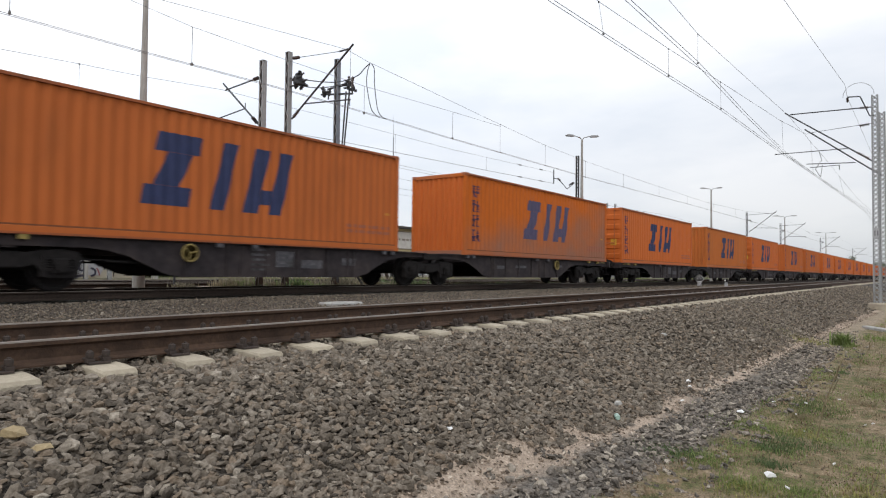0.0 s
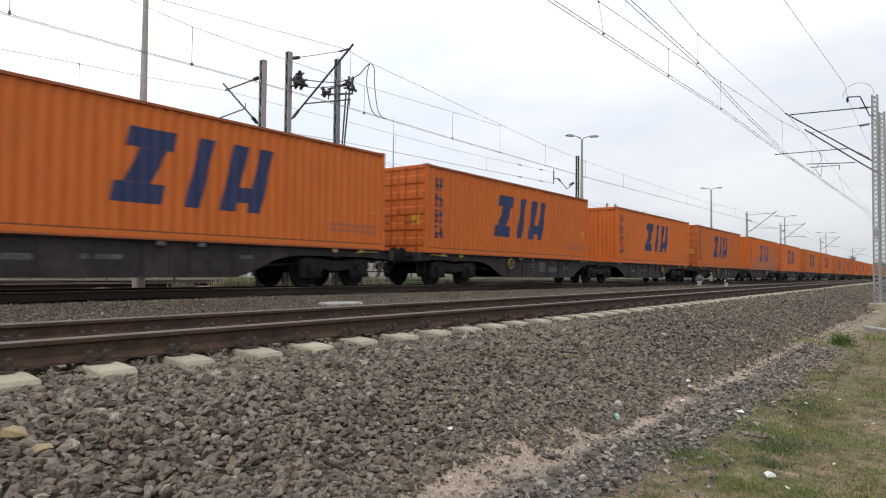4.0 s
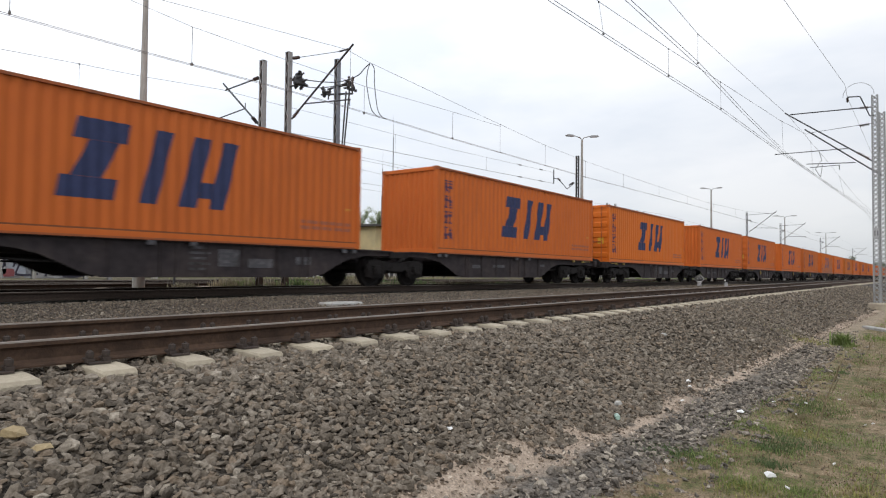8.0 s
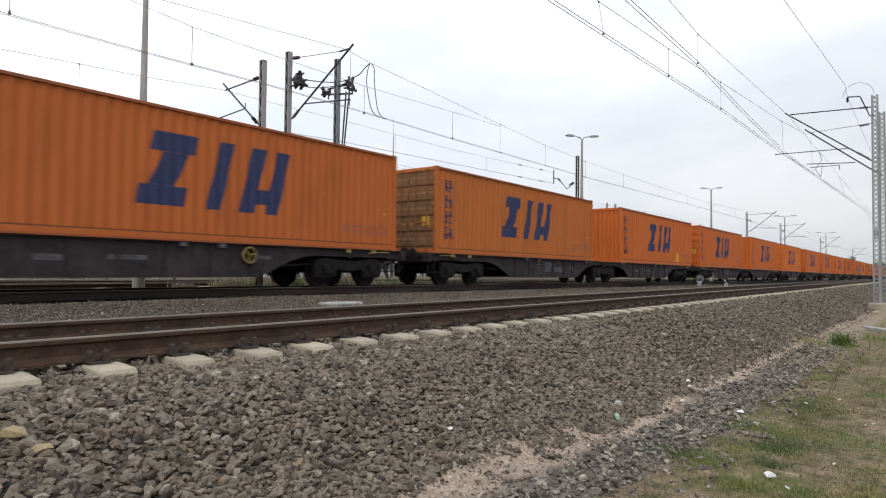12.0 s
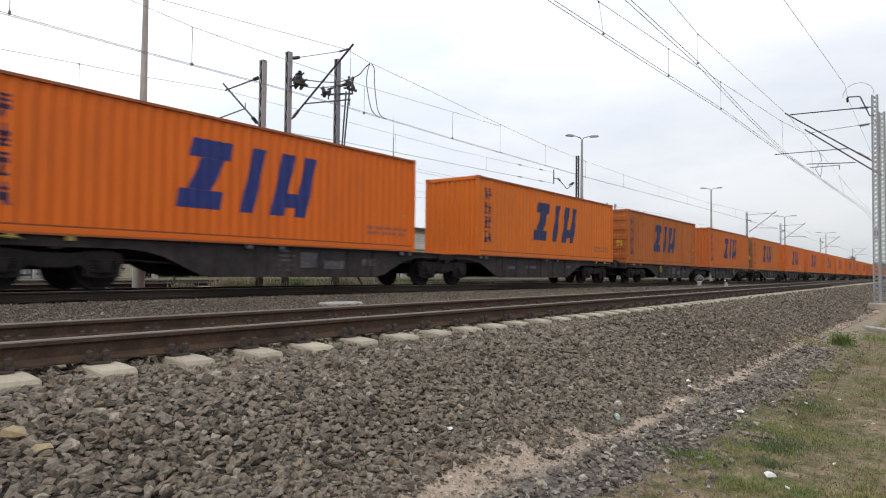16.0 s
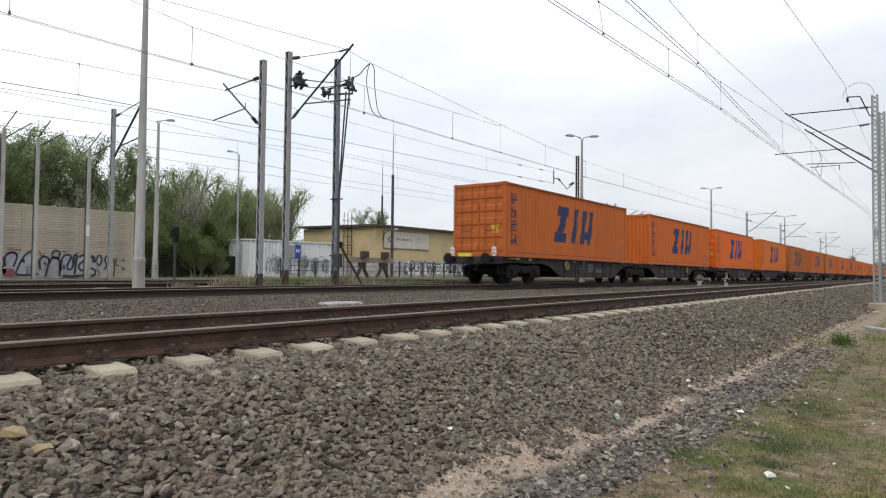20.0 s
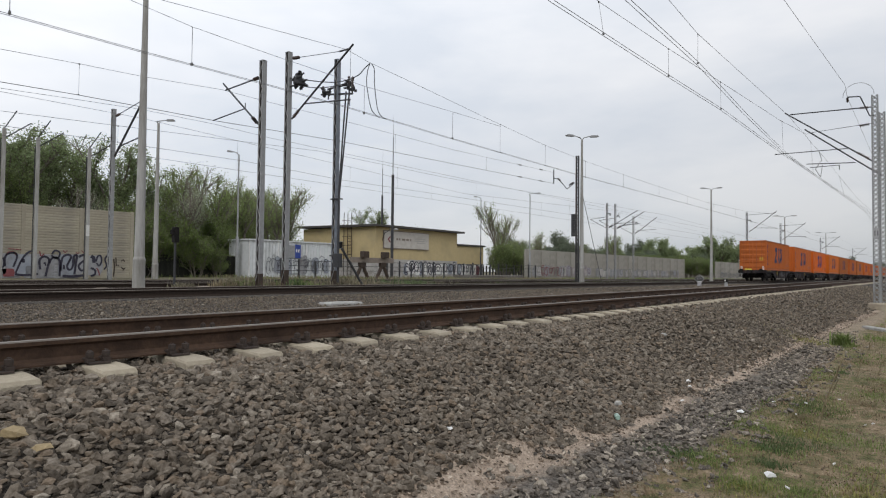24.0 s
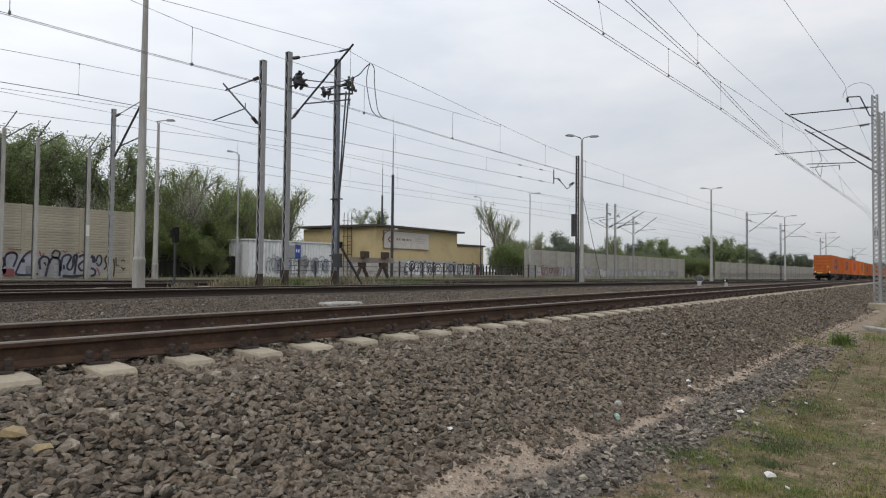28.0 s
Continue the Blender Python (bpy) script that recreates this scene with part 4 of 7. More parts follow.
        # container pads and yellow supports along both edges
        for s in (-1, 1):
            for u in (2.0, 2.35, 6.98, 7.95, 12.0, 13.0):
                mk = "plate_dim" if u < 8 else "yellow"
                part("container_pad", MB().box(h * u - 0.08, s * 1.20 - 0.02, top - 0.10, h * u + 0.08, s * 1.20 + 0.045, top - 0.005, 0.008), M[mk], w, "yellow pad" if mk == "yellow" else "grey pad")
            hwheel = MB()
            ring = [(0.185 + 0.022 * math.cos(a), 0.022 * math.sin(a)) for a in [2 * math.pi * i / 6 for i in range(7)]]
            hwheel.lathe(ring, (0, 0, 0), "y", 22)
            for i in range(3):
                a = 2 * math.pi * i / 3 + 0.3
                hwheel.tube((0, 0, 0), (0.18 * math.cos(a), 0, 0.18 * math.sin(a)), 0.016, n=6)
            hwheel.tube((0, -s * 0.09, 0), (0, 0, 0), 0.03, n=8)
            WHEELS.append((hwheel, (h * 8.70, s * 1.215, 0.80)))
            plate_rows = [(6.75, 0.40, 0.62, 0.66), (6.0, 0.52, 0.55, 0.4), (5.1, 0.5, 0.72, 0.22), (3.75, 0.60, 0.5, 0.2)] if h < 0 else [(5.8, 0.64, 0.8, 0.1), (9.2, 0.72, 0.35, 0.08), (4.3, 0.6, 0.5, 0.12)]
            for u, z, ln, ht in plate_rows:
                p = part("marking_panel", MB().box(h * u - ln / 2, s * 1.115 - 0.003, z, h * u + ln / 2, s * 1.115 + 0.003, min(z + ht, 0.98)), M["plate_dim" if ht < 0.5 else "frame"], w, "rows of pale markings on the sill")
                rows = max(1, int(ht / 0.12))
                for r in range(rows):
                    part("marking_bar", MB().box(h * u - ln * 0.42, s * 1.119 - 0.003, z + 0.03 + r * 0.12, h * u + ln * (0.25 + 0.15 * (r % 2)), s * 1.119 + 0.003, z + 0.085 + r * 0.12), M["bar" if ht < 0.5 else "plate_dim"], p)
            bx = MB().box(h * 5.0 - 0.3, s * 0.80 - 0.16, 0.36, h * 5.0 + 0.3, s * 0.80 + 0.16, 0.72, 0.02)
            part("valve_box", bx, M["bogie"], w)
        tank = MB().lathe([(0.05, -0.5), (0.17, -0.46), (0.17, 0.46), (0.05, 0.5)], (h * 6.2, 0.3, 0.5), "x", 14)
        part("air_reservoir", tank, M["bogie"], w)
        part("brake_pipe", MB().tube((h * 3.2, -0.9, 0.42), (h * 11.0, -0.9, 0.62), 0.02, n=6), M["bogie"], w)
    part("joint", MB().box(-0.5, -0.4, 0.80, 0.5, 0.4, 1.0, 0.02).box(-0.42, -1.15, 0.86, 0.42, 1.15, top - 0.02, 0.01), M["bogie"], w)
    for x in (-1.2, 1.2):
        part("walkway", MB().box(x - 0.45, -1.15, top + 0.001, x + 0.45, 1.15, top + 0.02), M["frame"], w)
    for x in (-12.2, 0, 12.2):
        build_bogie(w, x, meshes)
    return w


TRAIN = []      # (thing, metres behind the lead point)


def build_train():
    meshes = bogie_meshes()
    first = build_wagon(meshes)
    wagons = [first] + [copy_thing(first, Matrix()) for _ in range(15)]
    kinds = {"orange": build_container("orange", "faded orange corrugated shipping container on a wagon", 1),
             "orange_bright": build_container("orange_bright", "bright orange corrugated shipping container on a wagon", 2),
             "orange_dusty": build_container("orange_dusty", "dusty grey-stained orange shipping container on a wagon", 4),
             "orange_fresh": build_container("orange_fresh", "clean saturated orange shipping container on a wagon", 5),
             "orange_aged": build_container("orange_aged", "sun-faded dull orange shipping container on a wagon", 7),
             "orange_dull": build_container("orange_dull", "dull brown-orange grimy shipping container on a wagon", 6),
             "orange_worn": build_container("orange_worn", "weathered brownish-orange corrugated shipping container on a wagon", 3)}
    # tail of the train: two red and white plates and a yellow board on the last wagon
    last = wagons[15]
    for y in (-1.0, 0.95):
        tail = part("tail_plate", MB().prism([(y - 0.055, 1.08), (y + 0.055, 1.08), (y + 0.085, 1.16), (y + 0.085, 1.38), (y + 0.05, 1.44), (y - 0.05, 1.44), (y - 0.085, 1.38), (y - 0.085, 1.16)], "x", -14.40, -14.37), M["white"], last, "white tail plate with two red marks")
        for z in (1.15, 1.29):
            part("tail_mark", MB().prism([(y - 0.055, z), (y + 0.055, z), (y, z + 0.09)], "x", -14.406, -14.402), M["red"], tail)
    part("tail_board", MB().box(-14.40, 0.02, 1.07, -14.37, 0.66, 1.20), M["yellow_bright"], last, "yellow board on the last wagon")
    for k in (0, 1, 5, 7):
        for mb, at in WHEELS:
            part("handwheel", mb, M["handwheel"], wagons[k + 8], "faded yellow brake handwheel", at=at)
    used = set()
    finish = {-1: "orange_dusty", -3: "orange_worn", 5: "orange", 8: "orange_worn", 10: "orange_dull", 11: "orange_bright", 4: "orange_bright", 12: "orange_fresh", 14: "orange_aged", 0: "orange_aged", 9: "orange_aged", -5: "orange_aged", -6: "orange_aged"}
    for i, k in enumerate(range(-8, 8)):
        centre = -WAGON_PITCH * k + BOX_L + GAP / 2
        TRAIN.append((wagons[i], centre, 0))
        for odd in (0, 1):
            number = 2 * k - odd
            kind = finish.get(number, "orange")
            if kind in used:
                box = copy_thing(kinds[kind], Matrix())
            else:
                box = kinds[kind]
                used.add(kind)
            if number == 7:
                part("yellow_patch", painted([[(9.10, 0.20), (9.56, 0.20), (9.56, 0.76), (9.10, 0.76)]]), M["yellow_patch"], box, "yellow painted patch", at=pose(BOX_L, BOX_W / 2, 0, 0, 0, 180))
            if number == 2:
                part("warning_triangle", painted([[(11.54, 1.19), (11.80, 1.19), (11.67, 1.38)]]), M["yellow_patch"], box, "yellow warning triangle", at=pose(0, -BOX_W / 2, 0))
            if odd == 0:
                TRAIN.append((box, centre - GAP / 2 - BOX_L, 0))
            else:
                TRAIN.append((box, centre + GAP / 2 + BOX_L, 180))
    return wagons


def motions():
    """The train rolls through, gathering speed; its wheels turn with it."""
    times = [0.5 * i for i in range(57)]
    for ob, shift, turn in TRAIN:
        z = DECK if ob.name.startswith("shipping") else 0.0
        half = 0.0 if z == 0.0 else (BOX_L / 2 if turn == 0 else -BOX_L / 2)
        rows = []
        for t in times:
            x = travelled(t) + shift
            a, b = dip(x + half - 5, TRAIN_TRACK), dip(x + half + 5, TRAIN_TRACK)
            slope = (b - a) / 10
            rows.append((t, pose(x, TRAIN_TRACK, z - (a + b) / 2 + half * slope, 0, 0, 0) @ pose(0, 0, 0, 0, math.degrees(math.atan(slope)), 0) @ pose(0, 0, 0, 0, 0, turn)))
        walk(ob, rows)
    spins = [28.0 * i / 540 for i in range(541)]
    for wagon, _, _ in TRAIN:
        for bogie in wagon.children:
            for ws in bogie.children:
                if ws.name.startswith("wheelset"):
                    x, y, z = ws.location
                    walk(ws, [(t, pose(x, y, z, 0, math.degrees((travelled(t) - travelled(0)) / 0.46), 0)) for t in spins])


# ---- overhead line ----
# lacing is paler than galv, to stand out from the painted inner shade
M["galv_lace"] = mat("pale galvanised lacing", (0.34, 0.34, 0.34), (0.44, 0.44, 0.44), rough=0.6, metal=0.1, scale=9, stain=(0.25, 0.22, 0.19), stain_scale=2.5, bump=0.05)
# dark copy of the mast steel: shade inside the channels, put into the colour
M["galv_inner_shade"] = mat("inner web with painted shade", (0.055, 0.05, 0.048), (0.10, 0.09, 0.085), rough=0.8, scale=8, bump=0.1)
M["galv_blue"] = mat("blue-grey mast steel", (0.17, 0.19, 0.225), (0.24, 0.265, 0.305), rough=0.6, metal=0.15, scale=9, stain=(0.10, 0.10, 0.11), stain_scale=1.5, bump=0.08)
M["wall_beige"] = mat("beige noise barrier panel", (0.345, 0.312, 0.238), (0.405, 0.366, 0.285), rough=0.9, scale=7, stain=(0.30, 0.275, 0.225), stain_scale=0.7, each=0.08, bump=0.15)
M["wall_low"] = mat("grey painted barrier panel", (0.27, 0.272, 0.285), (0.36, 0.362, 0.375), rough=0.85, scale=5, stain=(0.21, 0.20, 0.195), stain_scale=0.6, each=0.08, bump=0.12)
M["wall_grey"] = mat("weathered grey barrier panel", (0.285, 0.272, 0.240), (0.34, 0.325, 0.29), rough=0.9, scale=5, stain=(0.20, 0.19, 0.16), stain_scale=0.4, each=0.05, bump=0.15)
M["plaster"] = mat("ochre yellow plaster", (0.50, 0.40, 0.215), (0.56, 0.45, 0.25), rough=0.9, scale=4, stain=(0.42, 0.34, 0.20), stain_scale=0.5, bump=0.15)
M["plaster_grey"] = mat("grubby grey plaster band", (0.36, 0.345, 0.33), (0.48, 0.465, 0.45), rough=0.9, scale=2, stain=(0.20, 0.18, 0.16), stain_scale=0.8, bump=0.15)
M["sign_board"] = mat("faded sign board", (0.50, 0.47, 0.43), (0.57, 0.54, 0.50), rough=0.7, scale=3, stain=(0.43, 0.39, 0.34), stain_scale=1.0, bump=0.04)
# near black: the shade under the trees is mixed into the board colour
M["board"] = mat("weathered boards with shade in the colour", (0.020, 0.021, 0.017), (0.042, 0.043, 0.035), rough=0.95, scale=5, stretch=(4, 4, 0.5), each=0.25, bump=0.2, spec=0.08)
M["roof"] = mat("dark roof felt", (0.05, 0.047, 0.043), (0.08, 0.075, 0.07), rough=0.9, scale=6, bump=0.2)
M["shed"] = mat("off-white sheet cladding", (0.60, 0.62, 0.63), (0.68, 0.70, 0.71), rough=0.6, scale=3, stain=(0.42, 0.43, 0.43), stain_scale=0.6, bump=0.05)
M["blue"] = mat("blue enamel sign", (0.02, 0.05, 0.25), rough=0.4, bump=0.02)
M["paint_black"] = mat("black spray paint", (0.022, 0.020, 0.034), (0.05, 0.046, 0.07), rough=0.75, scale=4, bump=0.0)
M["paint_grey"] = mat("thin grey spray paint", (0.13, 0.135, 0.15), (0.22, 0.225, 0.24), rough=0.8, scale=4, bump=0.0)
M["paint_pale"] = mat("pale grey-blue spray paint", (0.27, 0.295, 0.34), (0.36, 0.385, 0.43), rough=0.85, scale=3, stain=(0.20, 0.20, 0.21), stain_scale=1.5, bump=0.0)
M["paint_red"] = mat("red spray paint", (0.19, 0.055, 0.06), rough=0.7, bump=0.0)
M["paint_violet"] = mat("violet spray paint", (0.15, 0.10, 0.16), rough=0.7, bump=0.0)
M["rust_dark"] = mat("dark rust-brown steel", (0.038, 0.027, 0.021), (0.07, 0.048, 0.036), rough=0.85, scale=6, bump=0.2)
M["rust_beam"] = mat("rusty brown beam", (0.19, 0.16, 0.135), (0.27, 0.225, 0.19), rough=0.85, scale=6, bump=0.2)
M["window"] = mat("dark window glass", (0.015, 0.016, 0.018), rough=0.15, bump=0.0)
M["tan"] = mat("yellow-brown stone", (0.25, 0.19, 0.10), (0.36, 0.28, 0.16), rough=0.9, scale=30, bump=0.4)
M["bark"] = mat("grey-brown bark", (0.14, 0.12, 0.10), (0.22, 0.195, 0.165), rough=0.95, scale=14, bump=0.4)


def leaf_material(name, lo, hi, dark=0.4):
    """Leaves that let some light through."""
    m = mat(name, lo, hi, rough=0.65, scale=2.5, island=dark, bump=0.0, spec=0.25)
    nt = m.node_tree
    bsdf = nt.nodes["Principled BSDF"]
    out = [x for x in nt.nodes if x.type == "OUTPUT_MATERIAL"][0]
    thin = nt.nodes.new("ShaderNodeBsdfTranslucent")
    nt.links.new(bsdf.inputs["Base Color"].links[0].from_socket, thin.inputs["Color"])
    mix = nt.nodes.new("ShaderNodeMixShader")
    mix.inputs["Fac"].default_value = 0.5
    nt.links.new(bsdf.outputs["BSDF"], mix.inputs[1])
    nt.links.new(thin.outputs["BSDF"], mix.inputs[2])
    nt.links.new(mix.outputs["Shader"], out.inputs["Surface"])
    return m


M["leaf_spring"] = leaf_material("pale spring leaves", (0.198, 0.252, 0.094), (0.292, 0.350, 0.152), 0.40)
M["leaf_green"] = leaf_material("fresh green leaves", (0.130, 0.182, 0.058), (0.215, 0.270, 0.095), 0.42)
M["leaf_grey"] = leaf_material("dull grey-green leaves", (0.194, 0.245, 0.116), (0.306, 0.362, 0.194), 0.45)
M["leaf_dark"] = leaf_material("dark pine needles", (0.13, 0.16, 0.11), (0.20, 0.23, 0.165))
M["leaf_blossom"] = leaf_material("whitish spring blossom", (0.36, 0.40, 0.27), (0.52, 0.55, 0.42), 0.25)
M["grass"] = leaf_material("grass blades", (0.145, 0.20, 0.055), (0.24, 0.285, 0.11))
M["grass_yellow"] = leaf_material("yellow-green grass blades", (0.22, 0.22, 0.07), (0.33, 0.31, 0.12))
M["scrub"] = leaf_material("grey-brown scrub stalks", (0.17, 0.15, 0.10), (0.27, 0.24, 0.17))
M["grass_dry"] = leaf_material("dry grass stalks", (0.20, 0.165, 0.10), (0.32, 0.265, 0.17))
M["sand_heap"] = mat("pale gravelly sand", (0.24, 0.20, 0.155), (0.36, 0.31, 0.25), rough=0.95, scale=30, bump=0.6)
M["litter"] = leaf_material("brown plant litter", (0.14, 0.09, 0.055), (0.30, 0.22, 0.14), 0.6)
M["weed"] = leaf_material("dark green weed leaves", (0.07, 0.11, 0.042), (0.13, 0.18, 0.075))

WIRE_R = 0.0066


def wire(name, parent, pts, r=WIRE_R, sag=0.0, label=""):
    """A wire through points; sag bends each span down in its middle."""
    out = []
    for p, q in zip(pts, pts[1:]):
        p, q = Vector(p), Vector(q)
        k = 8 if sag else 1
        for i in range(k):
            u = i / k
            out.append(p.lerp(q, u) - Vector((0, 0, 4 * sag * u * (1 - u))))
    out.append(Vector(pts[-1]))
    return part(name, MB().line(out, r, 5), M["wire"], parent, label)


def eased(pts, steps=5):
    """A rounded line through points."""
    p = [Vector(q) for q in pts]
    out = []
    for i in range(len(p) - 1):
        a, b, c, d = p[max(0, i - 1)], p[i], p[i + 1], p[min(len(p) - 1, i + 2)]
        for k in range(steps):
            u = k / steps
            out.append(0.5 * (2 * b + (c - a) * u + (2 * a - 5 * b + 4 * c - d) * u * u + (3 * b - a - 3 * c + d) * u ** 3))
    return out + [p[-1]]


def at_x(pts, x):
    for p, q in zip(pts, pts[1:]):
        if p[0] <= x <= q[0]:
            u = (x - p[0]) / (q[0] - p[0])
            return tuple(p[i] + (q[i] - p[i]) * u for i in range(3))
    return pts[-1]


def overhead_line(label, contact, messenger, droppers, pair=0.09, r=WIRE_R):
    t = thing("overhead_line", label, "overhead line")
    for s in ((-pair / 2, pair / 2) if pair else (0,)):
        wire("contact_wire", t, [(x, y + s, z) for x, y, z in contact], r)
    if messenger:
        wire("messenger_wire", t, messenger, r)
        for x in droppers:
            upper, lower = x if isinstance(x, tuple) else (x, x)
            a, b = at_x(messenger, upper), at_x(contact, lower)
            d = MB().tube(a, b, 0.0048, n=4)
            d.box(a[0] - 0.02, a[1] - 0.012, a[2] - 0.035, a[0] + 0.02, a[1] + 0.012, a[2] + 0.012)
            d.box(b[0] - 0.015, b[1] - 0.02, b[2] - 0.01, b[0] + 0.015, b[1] + 0.02, b[2] + 0.03)
            part("dropper", d, M["wire"], t)
    return t


def build_wires():
    overhead_line("thin twin contact wires with droppers over the near track",
                  [(-40, 5.2, 5.65), (10.9, 5.80, 5.65), (16.9, 5.57, 5.65), (21.4, 5.36, 5.65), (31.5, 5.20, 5.65), (63, 4.35, 5.66), (110, 5.6, 5.65)],
                  [(-40, 5.6, 7.6), (-5, 6.4, 6.75), (14.46, 6.37, 6.95), (18.77, 6.13, 6.98), (23.14, 5.8, 7.0), (30.4, 5.24, 7.0), (33.2, 4.62, 6.8)],
                  ((14.45, 13.2), (18.78, 17.05), (23.15, 21.45), (30.63, 30.96)))
    overhead_line("second pair of contact wires that overlaps over the near track",
                  [(-30, 3.4, 7.0), (11.8, 4.62, 5.66), (16.4, 4.64, 5.65), (22.6, 4.89, 5.65), (31.4, 5.12, 5.65), (62, 4.6, 5.65), (110, 5.6, 5.65)],
                  [(-30, 4.6, 8.6), (16.4, 5.34, 7.4), (19.1, 5.4, 7.36), (24.4, 5.26, 7.36), (31.9, 5.14, 7.46), (43.3, 5.1, 7.2), (62, 5.1, 6.7), (110, 5.4, 7.4)],
                  ((19.12, 16.42), 38, 50))
    t = thing("feeder_wire", "single thin feeder wire over the grass verge", "wire")
    wire("conductor", t, [(-60, 4.6, 8.1), (18.98, 3.15, 7.75), (28.9, 2.73, 7.75), (32.0, 2.93, 7.95), (60, 3.0, 7.2), (100, 3.1, 7.8)])
    overhead_line("twin contact wires with droppers over the train's track",
                  [(-60, 14.5, 5.4), (4.67, 14.33, 5.37), (7.5, 14.33, 5.38), (11.1, 14.33, 5.44), (14.05, 14.4, 5.47), (19.35, 14.33, 5.39), (26.6, 14.33, 5.37), (30.8, 14.33, 5.35), (52.9, 14.33, 5.51), (79, 14.1, 5.5), (140, 14.4, 5.5), (260, 14.4, 5.5)],
                  [(-60, 14.4, 7.3), (-20, 14.4, 6.3), (7.9, 14.33, 6.72), (9.64, 14.33, 6.87), (13.9, 14.33, 7.22), (14.79, 14.33, 7.09), (17.65, 14.33, 6.9), (19.33, 14.33, 6.78), (21.83, 14.33, 6.6), (26.6, 14.33, 6.30), (30.8, 14.33, 6.17),
                   (38.4, 14.33, 6.08), (52.9, 14.33, 6.03), (66, 14.3, 6.35), (79, 14.2, 7.1), (108, 14.3, 6.2), (138, 14.3, 7.1), (200, 14.3, 6.3), (260, 14.3, 7.1)],
                  (22.7, 26.6, 30.9, 36, 42, 48, 55, 62))
    extra = thing("support_wire", "second thin messenger wire over the train's track", "wire")
    thin = [(-40, 14.33, 7.2), (7.18, 14.33, 6.47), (8.71, 14.33, 6.33), (11.06, 14.33, 6.29), (14.68, 14.33, 6.27), (19.41, 14.33, 6.40), (22.68, 14.33, 6.47)]
    wire("conductor", extra, thin, 0.006)
    for x in (4.83, 8.72, 14.68, 19.38):
        a = at_x(thin, x)
        part("dropper", MB().tube(a, (x, 14.33, 5.42), 0.008, n=4).box(x - 0.018, 14.30, 5.38, x + 0.018, 14.36, 5.45), M["wire"], extra)
    overhead_line("twin contact wires over the third track, tied off at a mast",
                  [(-60, 20.1, 5.4), (6.6, 20.1, 5.45), (8.6, 20.1, 5.54), (13.16, 20.0, 5.62), (19.1, 20.1, 5.91), (27.17, 20.1, 6.06), (36.7, 19.17, 6.03)],
                  [(-60, 20.1, 7.2), (6.58, 20.1, 6.34), (8.66, 20.1, 6.47), (10.5, 20.1, 6.56), (12.9, 19.3, 6.55), (15.56, 20.1, 6.79), (19.1, 20.1, 6.82), (27.15, 20.1, 6.80), (36.7, 19.17, 6.72)],
                  (8.62, 22.7, 30), pair=0.03)
    low = thing("support_wire", "thin sagging wire below the third track's wires", "wire")
    wire("conductor", low, [(-60, 20.1, 5.6), (6.61, 20.1, 5.28), (8.8, 20.1, 5.41), (10.5, 20.1, 5.5), (13.16, 20.1, 5.52), (15.6, 20.1, 5.44), (36.7, 20.1, 5.36), (110, 20.1, 5.4)], 0.006)
    overhead_line("contact wire over the fourth track", [(-60, 24.6, 5.4), (8.1, 24.6, 5.12), (12.9, 24.6, 5.21), (17.6, 24.6, 5.27), (23.4, 24.6, 5.13), (33.3, 24.6, 5.21), (80, 24.6, 5.5), (200, 24.6, 5.5)],
                  [(-60, 24.6, 7.2), (8.1, 24.6, 5.6), (22, 24.6, 6.39), (33, 24.6, 6.33), (75, 24.8, 7.1), (140, 24.8, 6.2), (200, 24.8, 7.1)], (5, 12, 20, 28, 36, 50), pair=0, r=0.008)
    overhead_line("contact wire over a far siding", [(-60, 28.6, 5.4), (15, 28.5, 5.5), (60, 28.3, 5.5), (200, 28.3, 5.5)],
                  [(-60, 28.6, 6.6), (15, 28.5, 7.2), (40, 28.4, 6.3), (68, 28.4, 7.2), (130, 28.4, 6.3), (200, 28.4, 7.2)], (8, 20, 28, 36, 44, 52), pair=0, r=0.008)


def insulator(mb, p, q, r=0.062, sheds=5):
    p, q = Vector(p), Vector(q)
    for i in range(sheds):
        a, b = p.lerp(q, (i + 0.15) / sheds), p.lerp(q, (i + 0.75) / sheds)
        mb.tube(a, b, r, r * 0.55, 8)
    mb.tube(p, q, r * 0.4, n=6)
    return mb


